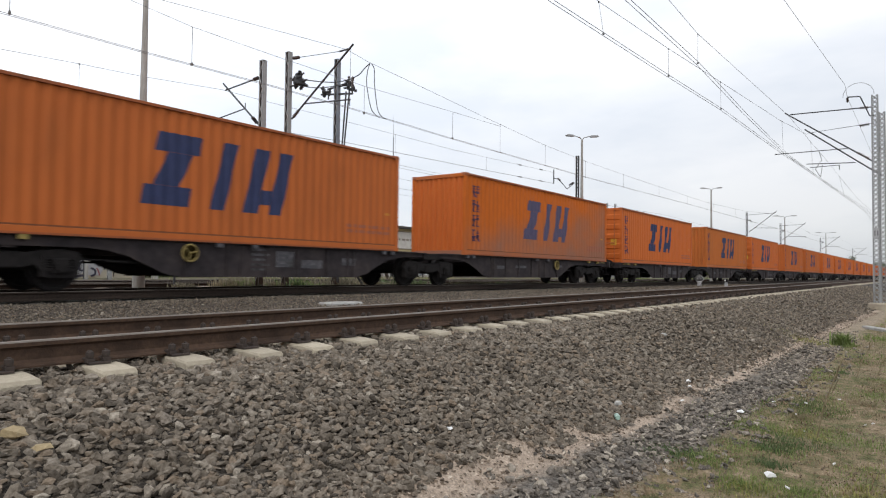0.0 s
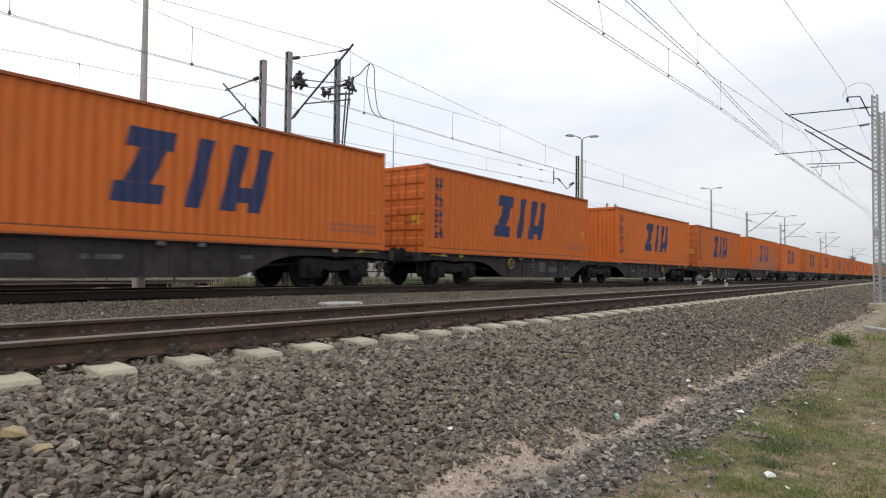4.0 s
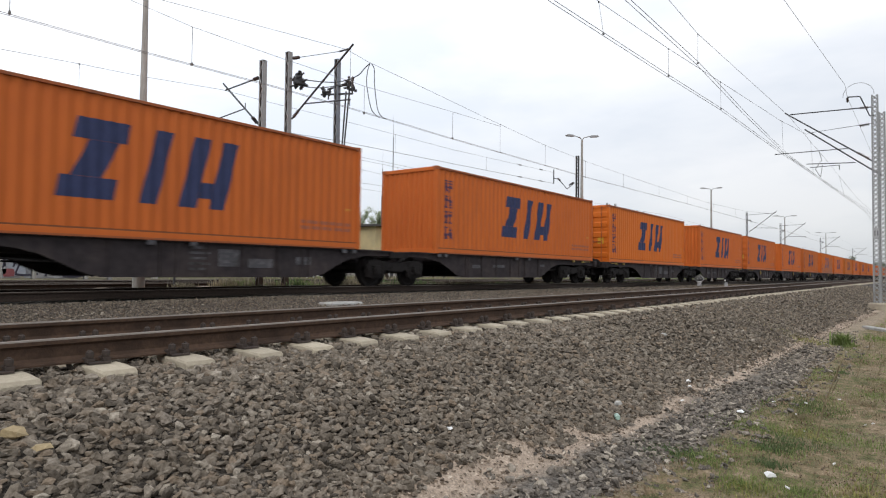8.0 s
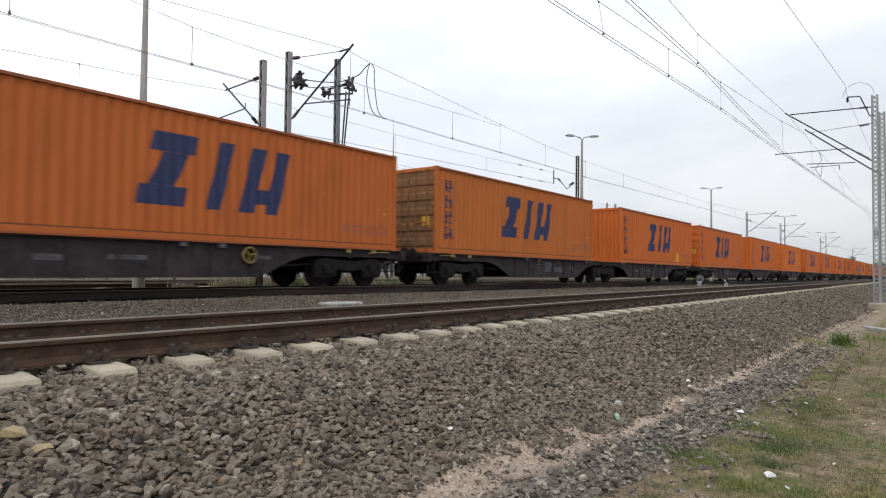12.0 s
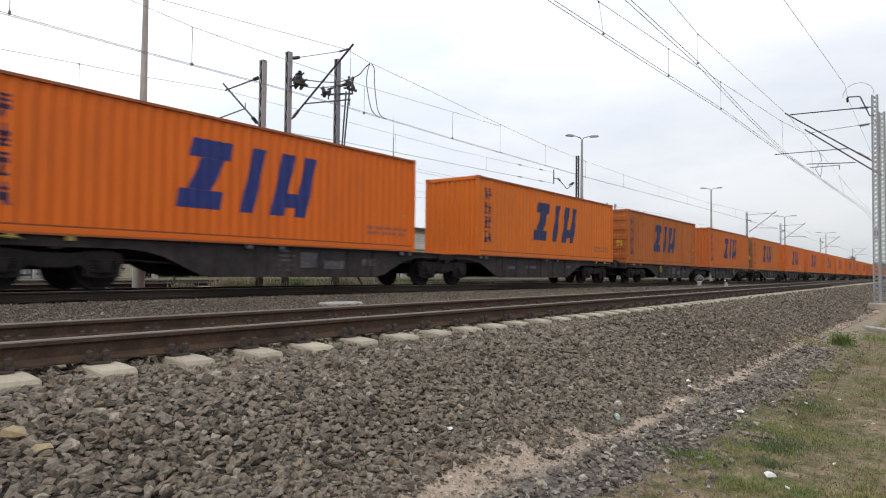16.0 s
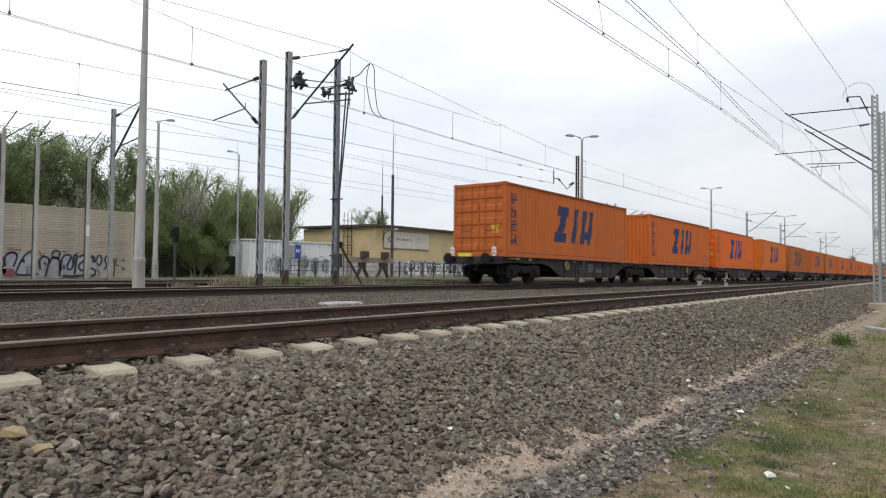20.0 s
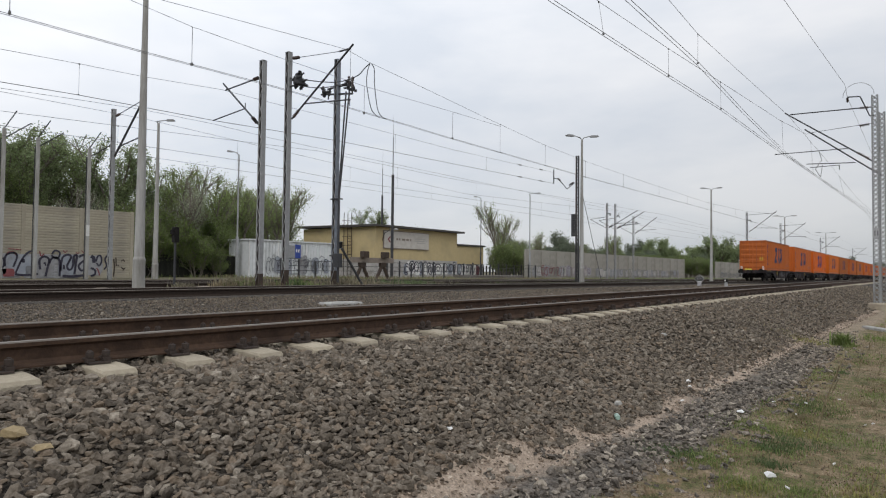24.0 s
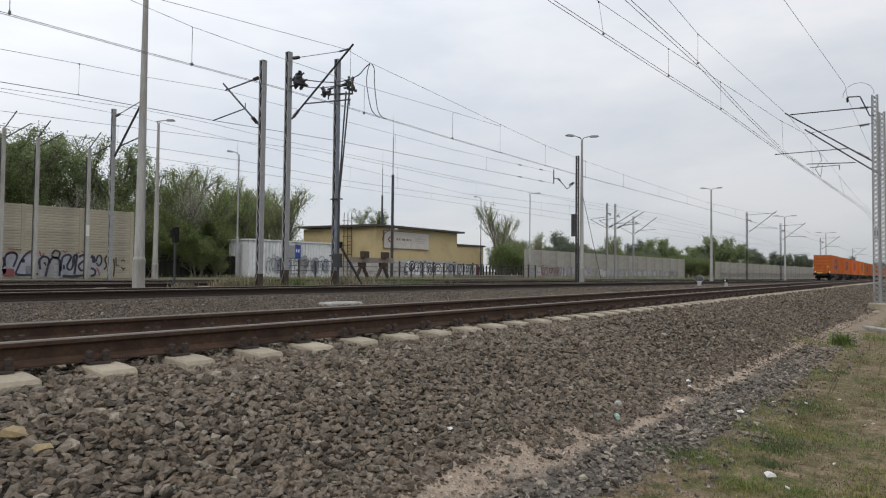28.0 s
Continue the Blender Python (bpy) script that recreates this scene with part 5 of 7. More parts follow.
def channel_mast(label, x, y, z0, z1, colour="galv"):
    """Two steel channels with zigzag lacing between them, on a concrete footing."""
    m = thing("catenary_mast", label, "mast", (x, y, 0), group="catenary masts")
    for s in (-1, 1):
        o, i, l = s * 0.092, s * 0.082, s * 0.052
        c = MB().prism([(-0.08, l), (-0.08, o), (0.08, o), (0.08, l), (0.07, l), (0.07, i), (-0.07, i), (-0.07, l)], "z", z0, z1)
        ch = part("channel", c, M[colour], m)
        # thin lining that carries the painted shade of the channel's inside
        part("inner_web", MB().box(-0.068, *sorted((s * 0.0815, s * 0.078))[:1], z0 + 0.02, 0.068, sorted((s * 0.0815, s * 0.078))[1], z1 - 0.02), M["galv_inner_shade"], ch, "inner web darkened for the shade inside the channel")
    n = max(6, int((z1 - z0) / 0.42))
    h = (z1 - z0 - 0.2) / n
    for e in (-1, 1):
        for i in range(n):
            a, b = (-0.078, 0.078) if i % 2 else (0.078, -0.078)
            part("lacing_bar", MB().tube((e * 0.083, a, z0 + 0.1 + i * h), (e * 0.083, b, z0 + 0.1 + (i + 1) * h), 0.012, n=4), M["galv_lace" if colour != "dark" else "dark"], m)
    if y < 20 and x < 20:
        for s in (-1, 1):
            lo, hi = sorted((s * 0.048, s * 0.096))
            part("tar_coat", MB().box(-0.084, lo, z0 - 0.05, 0.084, hi, z0 + 0.28 + 0.2 * ((x * 7 + s) % 1)), M["rust_dark"], m, "dark tarred foot of the channel")
    part("cap", MB().box(-0.088, -0.099, z1, 0.088, 0.099, z1 + 0.012), M[colour], m)
    part("footing", MB().box(-0.2, -0.26, min(z0, -0.1) - 0.5, 0.2, 0.26, z0 - 0.10, 0.04), M["plaster_grey"], m)
    return m


def gear_cluster(m, centre, count, reach, seed):
    """A tangle of short insulators, links and lugs."""
    rnd = random.Random(seed)
    g = MB()
    for _ in range(count):
        p = Vector(centre) + Vector([rnd.uniform(-reach, reach) for _ in range(3)])
        dirn = Vector((rnd.uniform(-0.5, 0.5), rnd.uniform(-1, 1), rnd.uniform(-1, 1))).normalized() * rnd.uniform(0.10, 0.22)
        insulator(g, p, p + dirn, rnd.uniform(0.04, 0.075), 3)
        g.tube(centre, p, 0.014, n=5)
    return part("line_switch", g, M["dark"], m, "dark pole-top switch with small insulators")


def bracket(m, x, y, tubes, insulators=(), name="cantilever", r=0.024):
    """Bars and insulators given in world places, as one arm of the mast at x, y."""
    a = MB()
    for p, q, *rr in tubes:
        a.tube((p[0] - x, p[1] - y, p[2]), (q[0] - x, q[1] - y, q[2]), rr[0] if rr else r, n=8)
    arm = part(name, a, M["dark"], m, "dark steel bracket arm")
    for p, q in insulators:
        part("insulator", insulator(MB(), (p[0] - x, p[1] - y, p[2]), (q[0] - x, q[1] - y, q[2])), M["insulator"], arm)
    return arm


def build_masts():
    # mast of the third track, arm reaching away
    x, y = 12.90, 17.1
    m = channel_mast("grey laced steel catenary mast with an arm over the third track", x, y, -0.02, 7.12)
    bracket(m, x, y, [((x, 17.3, 6.62), (x, 19.11, 6.50)), ((x, 19.25, 6.75), (x, 17.3, 5.12), 0.03), ((x, 19.8, 5.56), (x, 17.99, 5.72), 0.02), ((x, 18.0, 5.72), (x, 18.0, 5.9), 0.015)],
            [((x, 17.35, 6.62), (x, 17.6, 6.6)), ((x, 17.38, 5.18), (x, 17.62, 5.38))])
    # mast of the train's track, arm reaching towards the camera
    x, y = 14.13, 17.35
    m = channel_mast("grey laced steel catenary mast with an arm over the train's track", x, y, -0.02, 7.78)
    bracket(m, x, y, [((x, 17.15, 5.50), (x, 14.30, 7.45), 0.032), ((x, 16.54, 5.92), (x, 14.40, 5.74), 0.022), ((x, 17.15, 7.55), (x, 14.9, 7.34), 0.010), ((x, 14.9, 7.34), (x, 14.42, 7.34), 0.028),
                      ((x, 14.42, 5.74), (x, 14.42, 5.55), 0.015), ((x, 14.40, 7.4), (x, 14.42, 5.75), 0.006)],
            [((x, 17.12, 7.55), (x, 16.8, 7.52)), ((x, 17.05, 5.56), (x, 16.8, 5.74))])
    gear_cluster(m, (0.04, 16.86 - y, 6.74), 22, 0.20, 3)
    part("switch_body", MB().box(-0.10, -0.62, 6.62, 0.16, -0.36, 6.84, 0.03).box(-0.06, -0.58, 6.84, 0.10, -0.42, 7.0, 0.02), M["dark"], m)
    part("switch_bracket", MB().tube((0, -0.1, 6.6), (0, 16.9 - y, 6.62), 0.03).tube((0, -0.1, 6.9), (0, 16.95 - y, 6.72), 0.02), M["dark"], m)
    for pts in (((14.14, 16.8, 6.79), (14.52, 16.4, 6.74), (14.91, 16.0, 6.73), (15.07, 15.5, 6.76), (15.09, 15.0, 6.85), (14.94, 14.6, 6.95), (14.99, 14.4, 7.1)),
                ((14.14, 16.8, 6.57), (14.79, 16.7, 6.63), (15.56, 16.7, 6.86), (16.34, 16.8, 7.18))):
        part("jumper_cable", MB().line(eased([(p[0] - x, p[1] - y, p[2]) for p in pts]), 0.017, 6), M["dark"], m)
    # mast with switch gear, cables and a stay
    x, y = 16.41, 17.4
    m = channel_mast("blue-grey laced mast with switch gear and hanging cables", x, y, -0.02, 8.15, "galv_blue")
    bracket(m, x, y, [((x, 18.25, 7.0), (x, 16.6, 6.78), 0.035), ((x, 17.9, 7.15), (x, 16.8, 7.15), 0.03), ((x, 16.75, 6.75), (x, 16.85, 7.35), 0.03), ((x, 16.62, 6.8), (x, 16.62, 7.2), 0.03)],
            [((x, 18.15, 7.05), (x, 18.15, 7.3)), ((x, 16.8, 7.1), (x, 16.8, 7.45)), ((x, 16.62, 7.0), (x, 16.62, 7.4))], "switch_frame")
    gear_cluster(m, (0, -0.62, 7.15), 13, 0.15, 5)
    gear_cluster(m, (0, 0.55, 7.02), 9, 0.13, 6)
    for a, b in ((-0.62, -0.32), (-0.78, -0.36)):
        part("down_cable", MB().line([(-0.15, a, 6.85), (-0.15, a * 0.85, 5.8), (-0.15, b, 3.2), (-0.15, b, 0.0)], 0.028, 6), M["dark"], m)
    for z in (0.95, 3.0):
        part("clamp", MB().box(-0.17, -0.36, z, 0.02, 0.10, z + 0.04), M["dark"], m)
    part("stay", MB().tube((0.1, -0.25, 1.25), (1.15, -0.35, -0.15), 0.045, n=6), M["dark"], m, "slanting steel stay")
    part("motor_box", MB().box(-0.3, -0.5, 0.55, -0.1, -0.22, 1.05, 0.02), M["dark"], m)
    loop = thing("jumper_loop", "pair of drooping black jumper cables on the wire", "cable")
    for pts in (((14.99, 14.4, 7.1), (14.88, 14.4, 6.8), (14.85, 14.4, 6.37), (15.05, 14.4, 5.69), (15.25, 14.4, 5.5), (15.48, 14.4, 5.43)),
                ((15.05, 14.4, 7.1), (15.19, 14.4, 6.95), (15.21, 14.4, 6.46), (15.36, 14.4, 5.72), (15.55, 14.4, 5.5), (15.78, 14.4, 5.45))):
        part("cable", MB().line(eased(pts), 0.013, 6), M["dark"], loop)
    # tension mast by the double lamp
    x, y = 36.7, 17.55
    m = channel_mast("dark laced tension mast with weights and a rope", x, y, -0.32, 7.6, "dark")
    bracket(m, x, y, [((x, 17.75, 5.95), (x, 18.25, 5.62)), ((x, 18.25, 5.62), (x, 18.75, 6.2)), ((x, 18.1, 5.85), (x, 17.8, 6.0), 0.05), ((x, 19.17, 6.02), (x, 19.17, 6.9), 0.035), ((x, 18.85, 6.28), (x, 19.17, 6.35), 0.03)],
            [((x, 18.72, 6.18), (x, 18.9, 6.35))], "tension_lever")
    weights = MB()
    for i in range(12):
        weights.lathe([(0.13, 2.65 + i * 0.115), (0.13, 2.75 + i * 0.115)], (-0.15, 0.20, 0), "z", 10)
    part("tension_weights", weights, M["dark"], m, "stack of dark weight discs")
    part("guy_rope", MB().tube((0.1, -0.2, 5.6), (3.3, -0.2, -0.32), 0.018, n=5), M["dark"], m)
    for z, rise in ((6.03, 0.0032), (6.72, 0.0084)):
        for k in (1.2, 3.4):
            part("insulator", insulator(MB(), (-k - 0.35, 19.17 - y + 0.098 * (k + 0.35), z + rise * (k + 0.35)), (-k, 19.17 - y + 0.098 * k, z + rise * k), 0.035), M["insulator"], m)
    # masts further along the train's track
    for xx, top, col in ((80.3, 7.45, "dark"), (100.5, 7.5, "dark"), (139.5, 7.3, "dark"), (198, 7.3, "dark")):
        m = channel_mast("distant laced catenary mast beside the train's track", xx, 17.3, -0.25 - dip(xx, 17.3), top, col)
        bracket(m, xx, 17.3, [((xx, 17.1, 5.2), (xx, 14.2, 7.5), 0.035), ((xx, 16.5, 5.7), (xx, 14.2, 5.6), 0.025), ((xx, 17.1, 7.2), (xx, 14.3, 7.3), 0.02)], [((xx, 17.05, 5.25), (xx, 16.8, 5.45))])
        gear_cluster(m, (0, -0.34, 6.5), 6, 0.16, int(xx))
    # far row across the yard
    for xx, yy, top in ((66.0, 28.1, 7.85), (68.0, 28.0, 7.95), (77.8, 29.7, 7.4)):
        m = channel_mast("far laced catenary mast in the yard", xx, yy, -0.35 - dip(xx, yy), top)
        bracket(m, xx, yy, [((xx, yy - 0.2, 5.2), (xx, 24.765 if yy < 29 else yy - 2.9, 6.33 + (xx - 33) / 42 * 0.77), 0.035), ((xx, yy - 0.5, 5.6), (xx, yy - 2.8, 5.7), 0.025), ((xx, yy + 0.1, 6.4), (xx, yy + 1.9, 6.2), 0.025), ((xx, yy + 1.9, 6.2), (xx, yy + 0.1, 5.2), 0.025)],
                [((xx, yy - 0.22, 5.3), (xx, yy - 0.6, 5.5))])
        gear_cluster(m, (0, -0.34, 6.6), 6, 0.16, int(xx))
    # mast beside the noise barrier with an arm towards the camera
    x, y = 14.9, 31.0
    m = channel_mast("grey catenary mast in front of the noise barrier", x, y, -0.15, 7.95)
    bracket(m, x, y, [((x, 30.8, 5.7), (x, 28.2, 8.1), 0.05), ((x, 30.5, 6.1), (x, 28.0, 6.4), 0.03), ((x, 30.8, 7.6), (x, 28.3, 8.0), 0.02)], [((x, 30.75, 7.6), (x, 30.4, 7.65)), ((x, 30.75, 5.75), (x, 30.5, 6.0))])
    for xx, yy, top in ((12.41, 37.0, 7.35), (13.96, 37.0, 7.15), (16.53, 37.0, 7.0)):
        p = thing("steel_post", "slim grey steel post before the noise barrier", "post", (xx, yy, 0), group="posts before the barrier")
        part("shaft", MB().box(-0.075, -0.075, -0.25, 0.075, 0.075, top, 0.02), M["pole"], p)
        part("side_shaft", MB().box(-0.135, 0.03, -0.25, -0.10, 0.07, top * 0.93, 0.006), M["dark"], p, "dark pipe beside the post")
        if xx > 16:
            part("notice_plate", MB().box(-0.11, -0.10, 2.15, 0.06, -0.08, 2.75), M["white"], p, "small white plate")
        part("bracket_arm", MB().tube((0, 0, top - 0.5), (0.9, -0.8, top + 0.3), 0.03, n=6).tube((0, 0, top), (0.4, -0.4, top + 0.9), 0.03, n=6), M["dark"], p)


def lattice_column(name, parent, x, y, z0, z1, w, colour="galv"):
    c = MB()
    for sx in (-1, 1):
        for sy in (-1, 1):
            c.box(sx * w - 0.022 + x, sy * w - 0.022 + y, z0, sx * w + 0.022 + x, sy * w + 0.022 + y, z1)
    col = part(name, c, M[colour], parent)
    n = int((z1 - z0) / (w * 1.9))
    h = (z1 - z0) / n
    for i in range(n):
        b = MB()
        s = 1 if i % 2 else -1
        for e in (-1, 1):
            b.tube((x - s * w, y + e * w, z0 + i * h), (x + s * w, y + e * w, z0 + (i + 1) * h), 0.014, n=4)
            b.tube((x + e * w, y - s * w, z0 + i * h), (x + e * w, y + s * w, z0 + (i + 1) * h), 0.014, n=4)
            b.tube((x + e * w, y + s * w, z0 + i * h), (x + e * w, y - s * w, z0 + (i + 1) * h), 0.012, n=4)
        part("lacing_bar", b, M[colour], col)
    return col


def build_near_mast():
    x, y = 32.0, 1.97
    m = thing("catenary_mast", "grey double lattice mast with bracket arms on a concrete footing", "mast", (x, y, 0), group="catenary masts")
    lattice_column("lattice_column", m, 0, 0, -0.72, 7.92, 0.10)
    lattice_column("lattice_column", m, 0.36, -0.22, -0.74, 7.25, 0.095)
    part("footing", MB().box(-0.32, -0.38, -1.5, 0.3, 0.3, -0.66, 0.05), M["sleeper"], m)
    part("footing", MB().box(0.31, -0.62, -1.5, 0.85, -0.02, -0.69, 0.05), M["sleeper"], m)
    bracket(m, x, y, [((x, 2.05, 7.44), (x, 5.10, 7.53), 0.025), ((x, 2.05, 5.17), (x, 5.30, 7.62), 0.03), ((x, 2.94, 5.80), (x, 5.72, 5.82), 0.018), ((x, 2.94, 5.8), (x, 3.1, 6.0), 0.015)],
            [((x, 2.2, 7.44), (x, 2.5, 7.45)), ((x, 2.2, 5.3), (x, 2.6, 5.6))])
    x2 = 32.5
    bracket(m, x, y, [((x + 0.36, 1.80, 4.62), (x2, 4.60, 6.90), 0.03), ((x + 0.36, 1.80, 6.85), (x2, 4.5, 6.72), 0.010), ((x2, 2.7, 5.25), (x2, 4.55, 5.35), 0.02), ((x2, 3.3, 5.2), (x2, 4.4, 5.18), 0.015), ((x2, 3.3, 5.2), (x2, 3.3, 5.0), 0.015)],
            [((x2, 2.2, 6.83), (x2, 2.55, 6.8)), ((x2, 1.8, 4.65), (x2, 2.15, 4.95))])
    bracket(m, x, y, [((x, 2.93, 7.98), (x, 2.48, 7.94), 0.025), ((x, 2.48, 7.94), (x, 2.15, 7.08), 0.025), ((x, 2.15, 7.08), (x, 1.97, 7.08), 0.025)], [((x, 2.93, 7.95), (x, 2.93, 7.75))], "feeder_bracket")
    pts = [(0.0 + 0.9 * math.cos(a) * 0.9 - 0.0, 0.55 + 0.55 * math.cos(a), 7.9 + 0.55 * math.sin(a)) for a in [math.pi * i / 10 for i in range(11)]]
    part("earth_loop", MB().line(eased([(-0.3, p[1], p[2]) for p in pts], 3), 0.009, 5), M["wire"], m)
    part("registration_drop", MB().line([(0.6, 2.1, 5.9), (0.65, 2.0, 5.5), (0.6, 2.25, 5.1), (0.62, 2.05, 4.75), (0.7, 1.98, 5.3)], 0.012, 5), M["wire"], m)
    sign = part("number_plate", MB().box(-0.15, -0.11, 1.95, -0.142, 0.11, 2.40), M["plate"], m, "pale identification plate with plain bars")
    part("plate_bar", MB().box(-0.152, -0.08, 2.08, -0.146, -0.05, 2.30), M["bar"], sign)
    part("plate_bar", MB().box(-0.152, 0.02, 2.08, -0.146, 0.05, 2.30), M["bar"], sign)


# ---- lamps ----
def street_lamp(x, y, z0, top, label, double=False, arm=1.0, base=0.17, group="yard lamps", turn=0, shaft="pole"):
    t = thing("street_lamp", label, "lamp post", (x, y, 0), turn, group)
    if base > 0.12:
        part("base_section", MB().lathe([(base, z0 - 0.4), (base * 0.94, z0 + 0.80), (base * 0.98, z0 + 0.82), (base * 0.98, z0 + 0.86), (base * 0.80, z0 + 0.92)], (0, 0, 0), "z", 14), M["pole"], t, "wider base section", smooth=True)
        part("shaft", MB().lathe([(base * 0.80, z0 + 0.85), (base * 0.36, top)], (0, 0, 0), "z", 14), M[shaft], t, smooth=True)
    else:
        part("shaft", MB().lathe([(base, z0 - 0.3), (base, z0 + 3), (base * 0.55, z0 + 3.1), (base * 0.5, top)], (0, 0, 0), "z", 12), M[shaft], t, smooth=True)
    for s in ((-1, 1) if double else (-1,)):
        a = MB().line([(0, 0, top - 0.05), (s * 0.12, 0, top + 0.1), (s * arm * 0.5, 0, top + 0.2), (s * arm * 0.62, 0, top + 0.2)], 0.03, 8)
        part("arm", a, M["galv"], t)
        head = MB().prism([(s * arm * 0.55, top + 0.15), (s * arm * 1.0, top + 0.17), (s * arm * 1.12, top + 0.2), (s * arm * 1.0, top + 0.27), (s * arm * 0.6, top + 0.25)], "y", -0.12, 0.12)
        part("lamp_head", head, M["galv"], t, "grey lamp housing")
    return t


def build_lamps():
    street_lamp(9.21, 17.5, -0.15, 8.9, "tall tapered concrete lamp post behind the train's track", True, 0.9, turn=-45)
    street_lamp(36.9, 17.35, -0.15, 8.65, "double-headed lamp post beside the tension mast", True, 0.95, turn=-45)
    street_lamp(66.3, 17.5, -0.30, 8.6, "double-headed lamp post beside the far line", True, 0.9, turn=-70)
    street_lamp(102.5, 17.1, -0.45, 8.5, "distant double-headed lamp post", True, 1.4, turn=-70)
    street_lamp(147, 17.3, -0.65, 8.5, "distant double-headed lamp post", True, 1.6, turn=-70)
    street_lamp(20.78, 37.6, -0.2, 9.25, "grey lamp post with one curved arm", False, -0.85, 0.2, turn=-40)
    street_lamp(29.35, 41.6, -0.2, 9.0, "slim dark lamp post among the bushes", False, 0.8, 0.11, turn=-40, shaft="galv")
    street_lamp(63.5, 36.1, -0.45, 9.0, "grey lamp post before the noise barrier", False, -1.1, 0.11, turn=-55, shaft="galv")
    street_lamp(62.2, 41.8, -0.45, 8.8, "dark lamp post beside the annex", False, 0.8, 0.08, turn=-50, shaft="dark")
    for x, y, top in ((56.3, 51.8, 12.6), (40.4, 36.0, 11.8)):
        p = thing("antenna_mast", "thin dark antenna mast in the yard", "antenna", (x, y, 0), group="antenna masts")
        part("pole", MB().lathe([(0.13, -0.2), (0.11, top - 3.4), (0.035, top - 3.4), (0.03, top - 0.2)], (0, 0, 0), "z", 8), M["dark"], p)
        part("whip", MB().tube((0, 0, top - 0.2), (0, 0, top + 1.6), 0.02, 0.008, 5), M["galv"], p)


# ---- barriers, building and yard ----
def ribbon(mb, pts, w, y):
    """A flat painted stroke through (x, z) points just before the plane y."""
    n = len(pts)
    side = []
    for i in range(n):
        a, b = pts[max(0, i - 1)], pts[min(n - 1, i + 1)]
        dx, dz = b[0] - a[0], b[1] - a[1]
        k = math.hypot(dx, dz) or 1
        side.append((-dz / k * w / 2, dx / k * w / 2))
    v = []
    for (x, z), (sx, sz) in zip(pts, side):
        v += [(x + sx, y, z + sz), (x - sx, y, z - sz)]
    mb.add(v, [(2 * i, 2 * i + 1, 2 * i + 3, 2 * i + 2) for i in range(n - 1)])


def doodle(kind, n=11):
    """A rounded stroke in a unit square."""
    if kind == "arch":
        return [(0, 0), (0.02, 0.45)] + [(0.5 - 0.48 * math.cos(math.pi * i / n), 0.6 + 0.38 * math.sin(math.pi * i / n)) for i in range(n + 1)] + [(0.98, 0.4), (0.92, 0.02)]
    if kind == "ring":
        return [(0.5 + 0.42 * math.cos(2 * math.pi * i / n), 0.62 + 0.34 * math.sin(2 * math.pi * i / n)) for i in range(n + 1)]
    if kind == "bow":
        return [(0.55 + 0.5 * math.cos(0.8 + 4.9 * i / n), 0.5 + 0.48 * math.sin(0.8 + 4.9 * i / n)) for i in range(n + 1)]
    if kind == "hook":
        return [(0.0, 0.85), (0.35, 0.98), (0.8, 0.9), (0.85, 0.65), (0.6, 0.3), (0.45, 0.0)]
    if kind == "wave":
        return [(0.05, 0.9), (0.5, 1.0), (0.8, 0.85), (0.6, 0.6), (0.3, 0.35), (0.4, 0.1), (0.95, 0.04)]
    return [(0.3, 0.0), (0.42, 0.5), (0.5, 1.0)]


def graffiti(parent, x0, x1, z0, z1, y, seed, fills=("paint_pale",), step=0.8, w=0.09, share=0.8, ink="paint_black"):
    """Loose painted loops and hooks with pale fills: no writing."""
    rnd = random.Random(seed)
    x, k = x0, 0
    while x < x1:
        s = rnd.uniform(0.7, 1.25) * step
        h = (z1 - z0) * rnd.uniform(0.78, 1.0)
        b = z0 + rnd.uniform(0, 0.1)
        if fills and rnd.random() < share:
            ring = [(x + s * 0.5 + s * 0.62 * math.copysign(abs(math.cos(a)) ** 0.4, math.cos(a)) * rnd.uniform(0.8, 1.15), y - 0.006 - 0.001 * (k % 3), b + h * 0.5 + h * 0.5 * math.copysign(abs(math.sin(a)) ** 0.4, math.sin(a)) * rnd.uniform(0.78, 1.05)) for a in [2 * math.pi * i / 12 for i in range(12)]]
            part("graffiti_fill", MB().add(ring, [tuple(range(12))]), M[rnd.choice(fills)], parent, "patch of spray paint")
        mb = MB()
        lean = rnd.uniform(-0.12, 0.2)
        kinds = ["arch", "bow", "ring", "hook", "arch", "wave", "bar"]
        for kind, e in ((kinds[(k + rnd.randint(0, 1)) % 7], 0.0), (rnd.choice(kinds), 0.18)):
            if e and rnd.random() < 0.25:
                continue
            f = 1 - 2.2 * e
            pts = [(x + s * (e + f * u + lean * v), b + h * (e + f * v)) for u, v in doodle(kind)]
            ribbon(mb, pts, w * rnd.uniform(0.75, 1.15) * (1 - e), y - 0.012 - e * 0.01)
        part("graffiti_stroke", mb, M[ink], parent, "spray paint stroke")
        x += s * rnd.uniform(0.9, 1.1)
        k += 1


def daub(parent, paint, w, *pts):
    """One sweep of the spray can through (x, z) points on the near barrier, rounded between them."""
    mb = MB()
    ribbon(mb, eased([Vector(p) for p in pts]), w, 39.466)
    part("graffiti_stroke", mb, M[paint], parent, "spray paint stroke")


